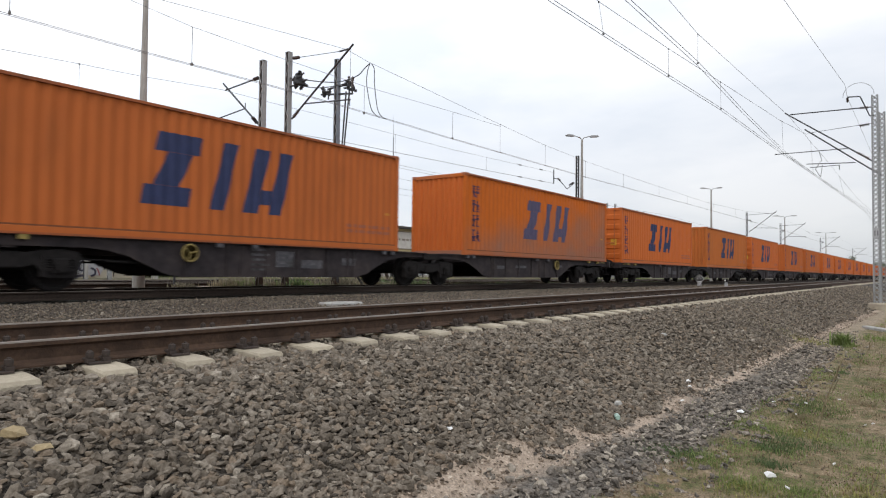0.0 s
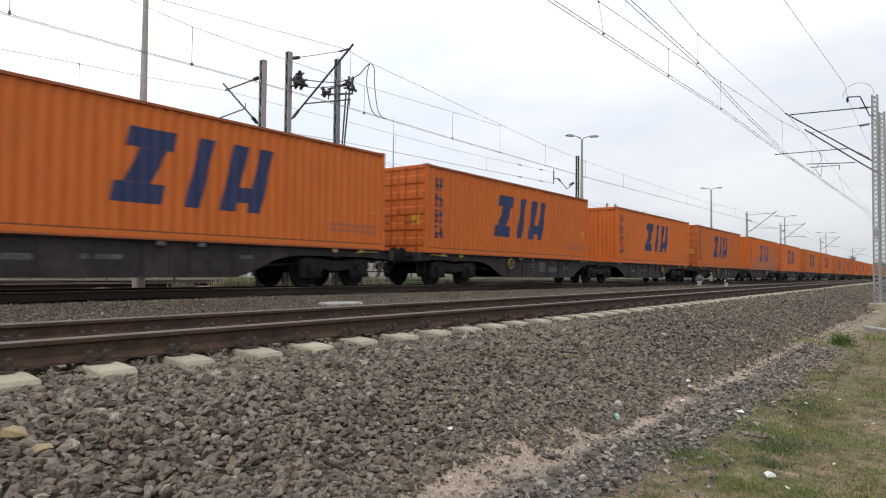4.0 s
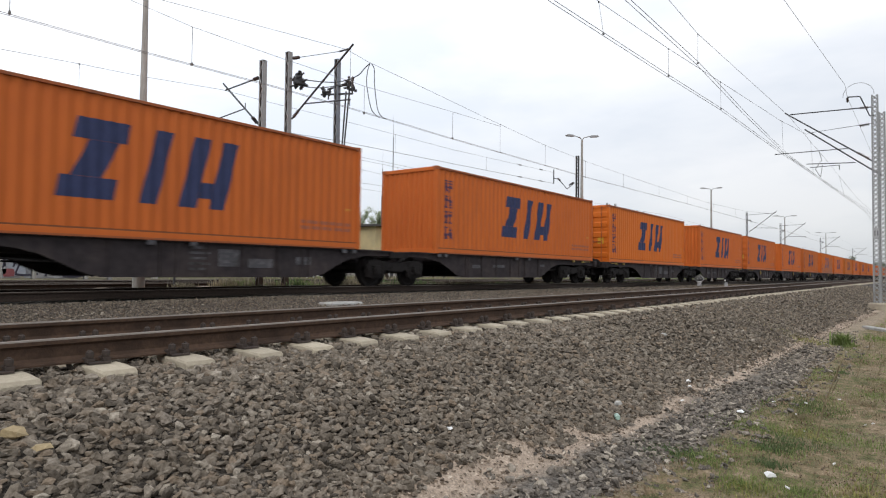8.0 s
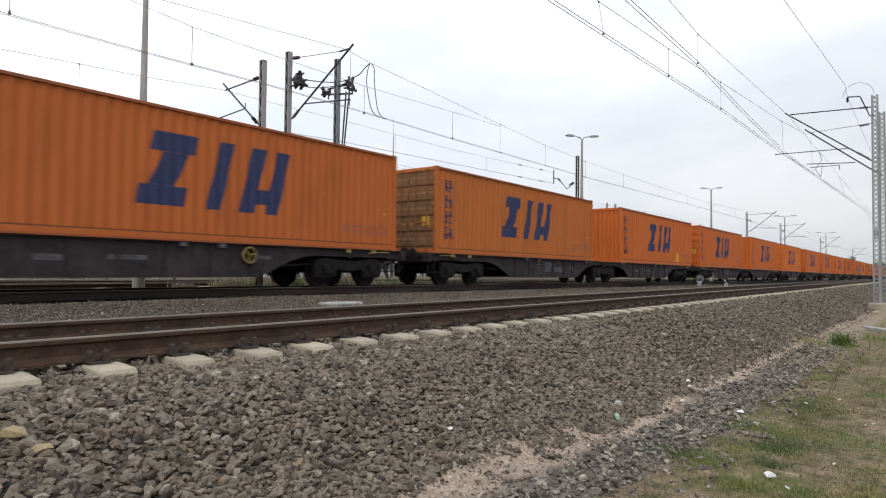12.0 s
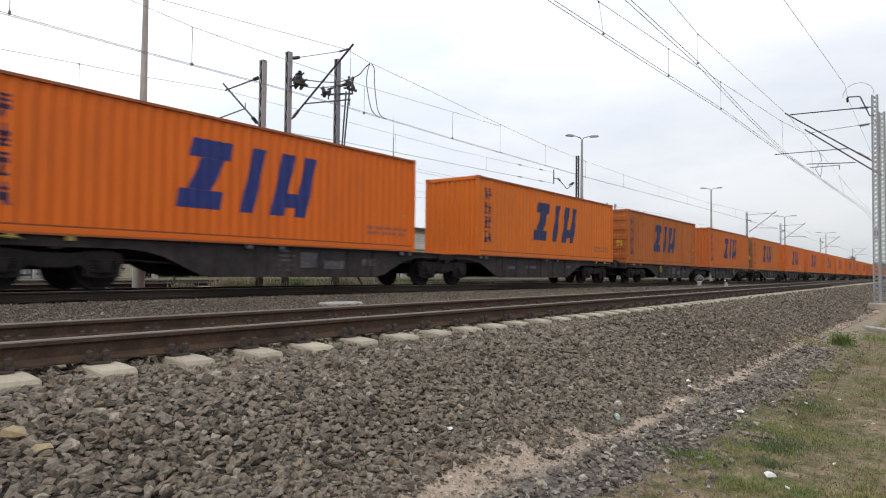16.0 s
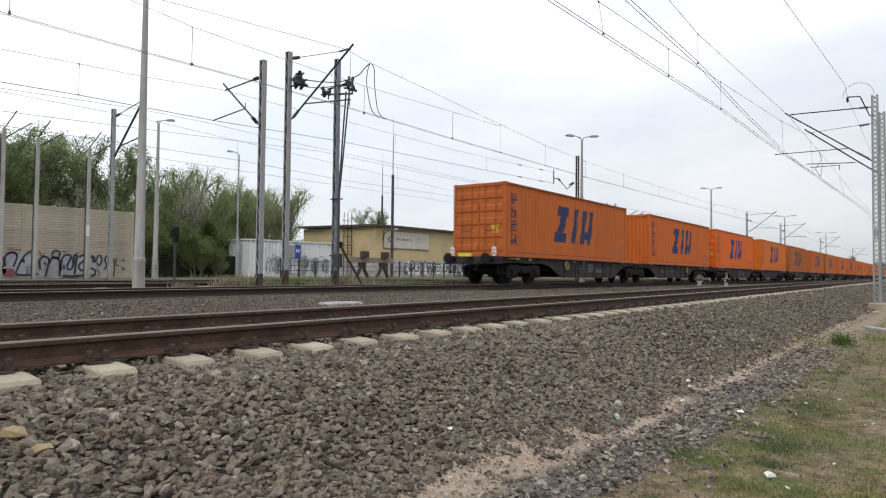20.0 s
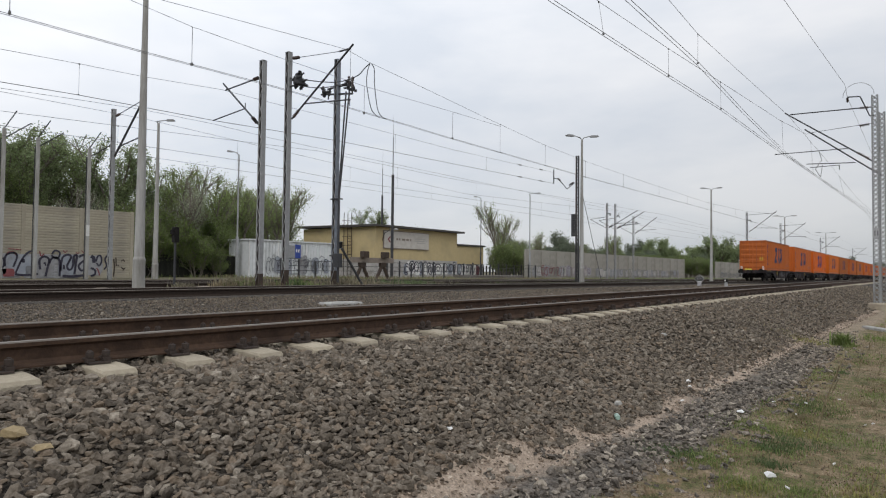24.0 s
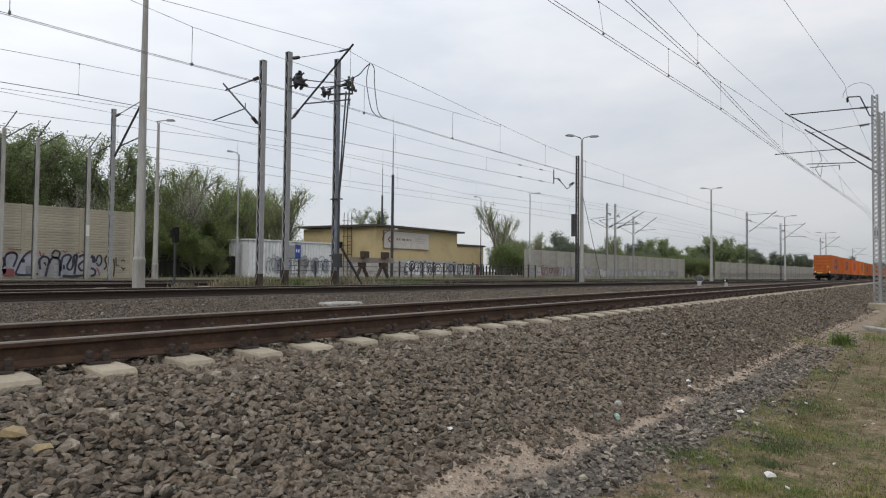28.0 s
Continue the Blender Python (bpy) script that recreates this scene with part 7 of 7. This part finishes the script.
# ---- plants ----
def blades(places, lengths, lean, width, rng):
    """Two-triangle bent blades, as arrays."""
    n = len(places)
    a = rng.uniform(0, 2 * np.pi, n)
    d = np.stack([np.cos(a), np.sin(a), np.zeros(n)], axis=1)
    w = np.stack([-np.sin(a), np.cos(a), np.zeros(n)], axis=1) * (width * lengths)[:, None]
    up = np.array([0, 0, 1.0])
    tilt = rng.uniform(0.1, lean, n)
    tip = places + d * (lengths * np.sin(tilt))[:, None] + up * (lengths * np.cos(tilt))[:, None]
    mid = places + d * (lengths * 0.35 * np.sin(tilt * 0.6))[:, None] + up * (lengths * 0.55 * np.cos(tilt * 0.6))[:, None]
    v = np.stack([places - w, places + w, mid + w * 0.8, tip, mid - w * 0.8], axis=1).reshape(-1, 3)
    f = [(5 * i, 5 * i + 1, 5 * i + 2, 5 * i + 4) for i in range(n)]
    f2 = [(5 * i + 4, 5 * i + 2, 5 * i + 3) for i in range(n)]
    return v, f + f2


def meadow(name, x0, x1, y0, y1, count, lo, hi, material, label, seed, keep, width=0.05, lean=1.1):
    rng = np.random.default_rng(seed)
    xs, ys = rng.uniform(x0, x1, count), rng.uniform(y0, y1, count)
    ok = np.array([keep(a, b) for a, b in zip(xs, ys)])
    xs, ys = xs[ok], ys[ok]
    p = np.stack([xs, ys, [land(a, b) - 0.01 for a, b in zip(xs, ys)]], axis=1)
    v, f = blades(p, rng.uniform(lo, hi, len(xs)), lean, width, rng)
    me = bpy.data.meshes.new(name)
    me.from_pydata(v.tolist(), [], f)
    me.materials.append(material)
    return tagged(new(name, me), label, "grass", kind="stuff")


def build_grass():
    def green(x, y):
        return y < grass_edge(x) + 0.1 and noise.noise((x * 0.55, y * 1.1, 40)) + 0.8 * noise.noise((x * 2.4, y * 2.6, 41)) > 0.15

    def dry(x, y):
        return y < grass_edge(x) and noise.noise((x * 0.8, y * 1.3, 50)) + 0.8 * noise.noise((x * 3, y * 3, 51)) > -0.05
    meadow("grass", 2.2, 13, -1.2, 2.0, 95000, 0.015, 0.05, M["grass"], "short green grass in patches on bare soil", 1, green, 0.07, 1.3)
    meadow("grass", 13, 45, -2.5, 2.0, 60000, 0.03, 0.08, M["grass"], "green grass along the verge", 2, green, 0.08, 1.3)
    meadow("dry_grass", 2.2, 13, -1.2, 2.0, 42000, 0.015, 0.05, M["grass_dry"], "straw-coloured dry grass on bare soil", 3, dry, 0.05, 1.5)
    meadow("dry_grass", 13, 45, -2.5, 2.0, 45000, 0.03, 0.09, M["grass_dry"], "straw-coloured dry grass along the verge", 4, dry, 0.05, 1.5)
    meadow("plant_litter", 3.6, 14, -1.0, 2.0, 45000, 0.012, 0.045, M["litter"], "flattened brown plant litter on the verge", 11, lambda x, y: y < grass_edge(x) + 0.15 and noise.noise((x * 1.1, y * 1.6, 52)) + 0.6 * noise.noise((x * 5, y * 5, 53)) > 0.0, 0.10, 1.57)
    # yard verge behind the train's track
    meadow("verge_grass", 11.5, 50, 16.4, 19.2, 6000, 0.04, 0.17, M["scrub"], "pale grass between the tracks", 5, lambda x, y: noise.noise((x * 0.5, y * 0.7, 60)) > -0.1, 0.03, 0.9)
    meadow("verge_grass", 12.6, 60, 16.4, 19.2, 2400, 0.05, 0.2, M["weed"], "green weeds between the tracks", 6, lambda x, y: noise.noise((x * 0.4, y * 0.9, 61)) > 0.0, 0.05, 0.9)
    meadow("verge_grass", 26, 70, 27, 43, 16000, 0.10, 0.34, M["grass_dry"], "dry grass in the yard", 7, lambda x, y: noise.noise((x * 0.25, y * 0.25, 62)) > -0.05, 0.03, 0.8)
    meadow("verge_grass", 20, 140, 27, 43, 14000, 0.10, 0.34, M["grass"], "weeds in the yard", 8, lambda x, y: noise.noise((x * 0.2, y * 0.25, 63)) > -0.1, 0.05, 0.9)
    meadow("scrub", 20, 62, 26.2, 34, 5000, 0.15, 0.45, M["scrub"], "grey-brown dry scrub in the yard", 9, lambda x, y: noise.noise((x * 0.3, y * 0.4, 64)) > -0.15, 0.02, 0.7)
    meadow("scrub", 12.2, 24, 16.5, 19.0, 1700, 0.08, 0.30, M["scrub"], "grey-brown dry scrub round the mast feet", 10, lambda x, y: noise.noise((x * 0.8, y * 0.9, 65)) > -0.05, 0.025, 0.8)
    # clumps and twigs on the near verge
    def clump(x, y, n, lo, hi, spread, seed, material, label, lean=1.0):
        rng = np.random.default_rng(seed)
        p = np.stack([rng.normal(x, spread, n), rng.normal(y, spread, n), np.full(n, 0.0)], axis=1)
        p[:, 2] = [land(a, b) - 0.01 for a, b in p[:, :2]]
        v, f = blades(p, rng.uniform(lo, hi, n), lean, 0.06, rng)
        me = bpy.data.meshes.new("weed_clump")
        me.from_pydata(v.tolist(), [], f)
        me.materials.append(material)
        tagged(new("weed_clump", me), label, "weed", kind="stuff")
    for i, (x, y, r, lo, hi, nn, mt) in enumerate(((12.9, 17.4, 0.3, 0.10, 0.32, 130, "scrub"), (13.6, 18.2, 0.4, 0.10, 0.40, 200, "scrub"), (14.5, 17.3, 0.3, 0.12, 0.42, 120, "weed"), (15.6, 18.0, 0.5, 0.10, 0.36, 260, "scrub"),
                                              (16.9, 17.6, 0.35, 0.12, 0.5, 170, "scrub"), (18.4, 18.0, 0.6, 0.10, 0.4, 260, "scrub"), (21, 18.2, 0.8, 0.10, 0.4, 300, "weed"))):
        clump(x, y, nn, lo, hi, r, 50 + i, M[mt], "tangled weeds round the mast feet")
    for i, (x, y, r, lo, hi, nn, mt) in enumerate(((12.2, 17.9, 0.22, 0.10, 0.30, 320, "grass_dry"), (12.7, 18.1, 0.28, 0.12, 0.40, 420, "scrub"), (12.9, 17.8, 0.30, 0.10, 0.34, 380, "grass"), (13.3, 18.2, 0.30, 0.12, 0.42, 360, "scrub"),
                                              (13.9, 17.9, 0.35, 0.08, 0.30, 320, "grass_dry"), (10.95, 18.2, 0.17, 0.08, 0.24, 240, "scrub"), (14.9, 17.6, 0.35, 0.08, 0.34, 300, "grass"), (17.7, 17.7, 0.4, 0.08, 0.30, 300, "grass_dry"))):
        clump(x, y, nn, lo, hi, r, 70 + i, M[mt], "tangled dry grass and weeds beside the rails")
    clump(15.8, 1.58, 260, 0.10, 0.36, 0.07, 1, M["leaf_green"], "upright green weed clump on the verge", 0.9)
    clump(15.82, 1.56, 300, 0.04, 0.16, 0.12, 2, M["grass"], "low leaves round the green weed clump", 1.3)
    clump(18.0, 0.95, 500, 0.04, 0.13, 0.25, 4, M["grass"], "yellow-green weed clump on the verge")
    clump(15.6, 2.20, 700, 0.03, 0.09, 0.34, 6, M["grass_yellow"], "yellow-green grass tuft on the sand")
    for i, (x, y, r, nn) in enumerate(((5.38, 1.72, 0.12, 1400), (5.37, 1.42, 0.14, 1100), (6.94, 1.46, 0.20, 1800), (6.47, 1.04, 0.17, 1600), (6.93, 0.79, 0.20, 1700), (4.95, 1.10, 0.10, 900), (8.3, 1.15, 0.25, 1500), (5.0, 0.72, 0.12, 900), (9.6, 0.6, 0.3, 1600))):
        clump(x, y, nn, 0.015, 0.055, r, 20 + i, M["grass" if i % 3 else "weed"], "low green weed clump on the soil")
    rv = random.Random(31)
    for i in range(22):
        x, y = rv.uniform(4.6, 11.5), rv.uniform(-0.3, 1.5)
        if y < grass_edge(x) - 0.05:
            clump(x, y, 420, 0.015, rv.uniform(0.035, 0.075), rv.uniform(0.06, 0.16), 90 + i, M[("grass", "grass_yellow", "weed", "grass_dry")[i % 4]], "low tuft of grass on the soil")
    for i, (x, y, h) in enumerate(((6.89, 0.90, 0.76), (11.2, 0.95, 0.55), (11.6, 0.72, 0.5))):
        rnd = random.Random(i)
        t = thing("dry_twig", "thin dry upright stalk on the verge", "twig", (x, y, land(x, y) - 0.02), group="dry stalks")
        mb = MB().line([(0, 0, 0), (0.05, -0.06, h * 0.45), (0.13, -0.2, h)], 0.0065, 5)
        for k in range(3):
            z = h * (0.4 + 0.18 * k)
            mb.line([(0.13 * z / h, -0.2 * z / h, z), (0.13 * z / h + rnd.uniform(-0.12, 0.12), -0.2 * z / h + rnd.uniform(-0.1, 0.1), z + 0.12)], 0.004, 4)
        part("stalk", mb, M["grass_dry"], t)


def make_tree(name, label, seed, height, spread, leaves, leaf, material, first=0.18, stems=1, drop=0.0, flat=1.0):
    """Tapered trunk, limbs in three orders, and leaves round the outer shoots. drop: share of bare shoots."""
    rnd = random.Random(seed)
    t = thing(name, label, "bush" if "bush" in name else "tree", (0, 0, 0), group="bushes" if "bush" in name else "trees of the yard")
    wood = MB()
    tips = []

    def grow(p, d, length, r, order):
        q = p
        steps = 3
        for i in range(steps):
            d = (d + Vector((rnd.gauss(0, 0.12), rnd.gauss(0, 0.12), 0.06))).normalized()
            n2 = q + d * (length / steps)
            wood.tube(q, n2, r * (1 - 0.25 * i / steps), r * (1 - 0.25 * (i + 1) / steps), 5 if order else 7, False)
            q = n2
            if order < 3 and (order > 0 or i >= 1 or first < 0.1):
                for _ in range(2 if order < 2 else 1):
                    a = rnd.uniform(0, 2 * math.pi)
                    o = Vector((math.cos(a), math.sin(a), rnd.uniform(0.1, 0.9))).normalized()
                    nd = (d * 0.45 + o * (0.75 * spread)).normalized()
                    grow(q, nd, length * rnd.uniform(0.45, 0.65), r * 0.5, order + 1)
            if order >= 2:
                tips.append((q, d, order))
        if order < 3:
            grow(q, (d + Vector((rnd.gauss(0, 0.2), rnd.gauss(0, 0.2), 0.1))).normalized(), length * 0.55, r * 0.6, order + 1)

    for s in range(stems):
        a = 2 * math.pi * s / max(1, stems)
        p = Vector((0.25 * math.cos(a), 0.25 * math.sin(a), -0.3)) if stems > 1 else Vector((0, 0, -0.3))
        d = Vector((0.35 * math.cos(a), 0.35 * math.sin(a), 1)).normalized() if stems > 1 else Vector((0, 0, 1))
        grow(p, d, height * 0.42, 0.016 * height / (1 if stems == 1 else 1.6), 0)
    top = max(q.z for q, _, _ in tips)
    k = height / top
    wood.v = [(x * k, y * k, z * k) for x, y, z in wood.v]
    part("trunk", wood, M["bark"], t, "bare grey-brown trunk and limbs")
    tips = [q * k for q, _, _ in tips if rnd.random() >= drop]
    rng = np.random.default_rng(seed)
    base = np.array([tips[i] for i in rng.integers(0, len(tips), leaves)])
    c = base + rng.normal(0, 0.036 * height * flat, (leaves, 3)) * np.array([1, 1, 0.8])
    c = c[c[:, 2] > 0.1]
    n = len(c)
    a, b = rng.normal(size=(n, 3)), rng.normal(size=(n, 3))
    a /= np.linalg.norm(a, axis=1)[:, None]
    b -= a * (a * b).sum(1)[:, None]
    b /= np.linalg.norm(b, axis=1)[:, None]
    s = (leaf * rng.uniform(0.6, 1.3, n))[:, None]
    v = np.stack([c - a * s, c + b * s * 0.55, c + a * s, c - b * s * 0.55], axis=1).reshape(-1, 3)
    me = bpy.data.meshes.new("crown")
    me.from_pydata(v.tolist(), [], [(4 * i, 4 * i + 1, 4 * i + 2, 4 * i + 3) for i in range(n)])
    me.materials.append(material)
    part("crown", me, None, t)
    return t


def plant(kind, spots, rnd):
    """Sets copies of a tree at spots (x, y, height factor)."""
    first = True
    for x, y, s in spots:
        m = pose(x, y, land(x, y), 0, 0, rnd.uniform(0, 360)) @ Matrix.Diagonal((s * rnd.uniform(0.92, 1.08), s * rnd.uniform(0.92, 1.08), s, 1))
        if first:
            kind.matrix_basis = m
            keep = kind
            first = False
        else:
            c = copy_thing(keep, Matrix())
            c.matrix_basis = m


def build_trees():
    rnd = random.Random(12)
    spring = make_tree("tree", "tall tree with thin pale spring leaves", 3, 10.5, 0.75, 11000, 0.074, M["leaf_spring"], drop=0.27, flat=0.66)
    grey = make_tree("tree", "tall tree with dull grey-green young leaves", 5, 10.5, 0.62, 12500, 0.086, M["leaf_grey"], drop=0.26, flat=0.58)
    light = make_tree("tree", "light airy tree with few young leaves", 8, 8.5, 0.5, 4600, 0.062, M["leaf_spring"], drop=0.35)
    bush = make_tree("bush", "dense fresh green bush with many stems", 11, 5.2, 0.9, 17000, 0.066, M["leaf_green"], first=0.02, stems=5, flat=0.85)
    bush2 = make_tree("bush", "loose yellow-green spring bush", 14, 5.6, 0.85, 16000, 0.062, M["leaf_spring"], first=0.02, stems=5, drop=0.1)
    plant(grey, [(6, 44, 0.88), (10.5, 46, 0.90), (14.5, 45, 0.86), (18.5, 46.5, 0.93), (20.9, 45.6, 0.87), (22.4, 47, 0.72), (24.0, 47, 0.68), (17, 50, 0.95), (12, 51, 0.95), (12.6, 44.6, 0.84), (63.5, 62, 0.86), (76, 62.5, 0.66)], rnd)
    plant(spring, [(8, 48, 0.86), (31.0, 46.4, 0.80), (33.8, 47.8, 0.72), (16, 44.5, 0.76), (22.5, 48.5, 0.74), (27.5, 48, 0.80), (31.5, 51, 0.74), (34.5, 52, 0.74), (38, 53, 0.76), (20, 49, 0.8), (41, 56, 0.72)], rnd)
    plant(light, [(27.5, 46.5, 0.98), (39.4, 47.6, 0.80), (37.0, 48.5, 0.85), (33, 57, 0.95), (40.5, 53.5, 1.0), (43.5, 56, 1.05), (46.0, 58, 1.05), (48.5, 61, 0.95), (62, 62, 0.7), (65, 66, 0.85), (88, 40.5, 0.6), (100, 41, 0.8)], rnd)
    plant(bush, [(24.5, 43.5, 0.9), (28.5, 46, 1.05), (31.5, 48.5, 1.05), (26.5, 45, 0.85), (35, 51, 0.95), (22.6, 42.6, 0.72), (29.5, 44.5, 0.75), (70, 62, 1.35), (21.4, 41.5, 0.42), (26.3, 42.0, 0.58), (28.0, 42.0, 0.42)] + [(92 + 9 * i, 44 + rnd.uniform(0, 4), rnd.uniform(0.6, 0.95)) for i in range(9)] + [(127 + 3.4 * i, 43 + rnd.uniform(0, 3), rnd.uniform(0.7, 1.0)) for i in range(7)] + [(155 + 15 * i, 46 + rnd.uniform(0, 6), rnd.uniform(0.8, 1.2)) for i in range(10)], rnd)
    plant(bush2, [(26, 47, 1.05), (33, 50, 1.05), (37, 54, 1.0), (22, 43.5, 0.9), (69.6, 41.5, 0.85), (65.4, 41.2, 0.66), (67.9, 41.2, 0.72), (66.5, 41.0, 0.6), (72.5, 42, 0.68), (40, 58, 1.1), (75, 44, 0.6), (80, 44, 0.6), (30, 48, 1.0), (73, 63, 1.3), (78, 64, 1.15)] + [(96 + 11 * i, 47 + rnd.uniform(0, 4), rnd.uniform(0.6, 0.95)) for i in range(8)] + [(160 + 17 * i, 50 + rnd.uniform(0, 6), rnd.uniform(0.8, 1.1)) for i in range(9)], rnd)
    bloom = make_tree("tree", "slim tree with thin whitish spring blossom", 17, 8.0, 0.55, 3000, 0.055, M["leaf_blossom"], drop=0.3)
    plant(copy_thing(light, Matrix()), [(38.6, 49.6, 0.98), (42.6, 58, 1.10)], random.Random(5))
    slim = make_tree("tree", "slim upright tree with thin young leaves", 27, 8.5, 0.30, 1900, 0.075, M["leaf_spring"], drop=0.35, flat=0.7)
    plant(slim, [(69.8, 44, 1.10), (70.9, 45, 0.95), (86, 47, 0.80), (88, 48, 0.66), (93, 50, 0.62)], random.Random(6))
    plant(bloom, [(25.6, 43.4, 0.88), (27.4, 43.8, 0.78), (19.6, 43.2, 0.72)], random.Random(3))
    # bush before the picket fence, and a thicket in the gap between the far barriers
    green = copy_thing(bush, Matrix())
    plant(green, [(60.6, 37.7, 0.76), (62.4, 37.8, 0.70), (146, 42, 0.85), (150, 42.5, 0.95), (154, 43, 0.95), (158, 42.5, 0.85)], random.Random(4))
    # wood behind the yard and far along the line: coarser trees
    far = make_tree("tree", "distant green tree of the wood", 21, 10, 0.9, 4200, 0.22, M["leaf_green"], flat=1.3)
    far_grey = make_tree("tree", "distant grey-green tree of the wood", 22, 10, 0.9, 3600, 0.22, M["leaf_grey"], flat=1.2)
    pine = make_tree("tree", "distant dark pine of the wood", 23, 11, 0.6, 3600, 0.22, M["leaf_dark"], flat=1.1)
    plant(far, [(70 + 1.1 * i + rnd.uniform(-3, 3), 66 + rnd.uniform(-4, 8), rnd.uniform(0.4, 0.55)) for i in range(0, 60, 6)] + [(118 + 12 * i, 46 + rnd.uniform(-2, 5), rnd.uniform(0.42, 0.55)) for i in range(6)], rnd)
    plant(far_grey, [(62 + 4 * i, 78 + rnd.uniform(-4, 6), rnd.uniform(0.5, 0.75)) for i in range(8)] + [(150 + 10 * i, 58 + rnd.uniform(-4, 6), rnd.uniform(0.7, 1.0)) for i in range(12)] + [(178, 46, 1.05), (186, 47, 1.1), (196, 46, 0.95)], rnd)
    plant(pine, [(112 + 7 * i, 48 + rnd.uniform(-2, 5), rnd.uniform(0.42, 0.56)) for i in range(12)] + [(120 + 7 * i, 70 + rnd.uniform(-5, 5), rnd.uniform(0.7, 0.95)) for i in range(12)] + [(215 + 12 * i, 52 + rnd.uniform(-5, 5), rnd.uniform(0.8, 1.1)) for i in range(12)]
          + [(340 + 14 * i, 40 + rnd.uniform(-14, 10), rnd.uniform(0.8, 1.1)) for i in range(10)], rnd)


build_track("near_track", NEAR_TRACK, -90, 420, -4.5, 42, "rusty-sided rails on pale concrete sleepers in ballast", "sleeper")
build_track("train_track", TRAIN_TRACK, -120, 460, 0, 30, "dark rails of the main line under the train")
build_track("third_track", THIRD_TRACK, -120, 300, -3, 12, "dark rails of a side line")
build_track("fourth_track", FOURTH_TRACK, -120, 300, 0, 0, "rusty rails of a far side line")
build_train()
build_wires()
build_masts()
build_near_mast()
build_lamps()
build_barriers()
build_building()
build_trackside()
build_trees()
build_grass()
build_ballast()
motions()
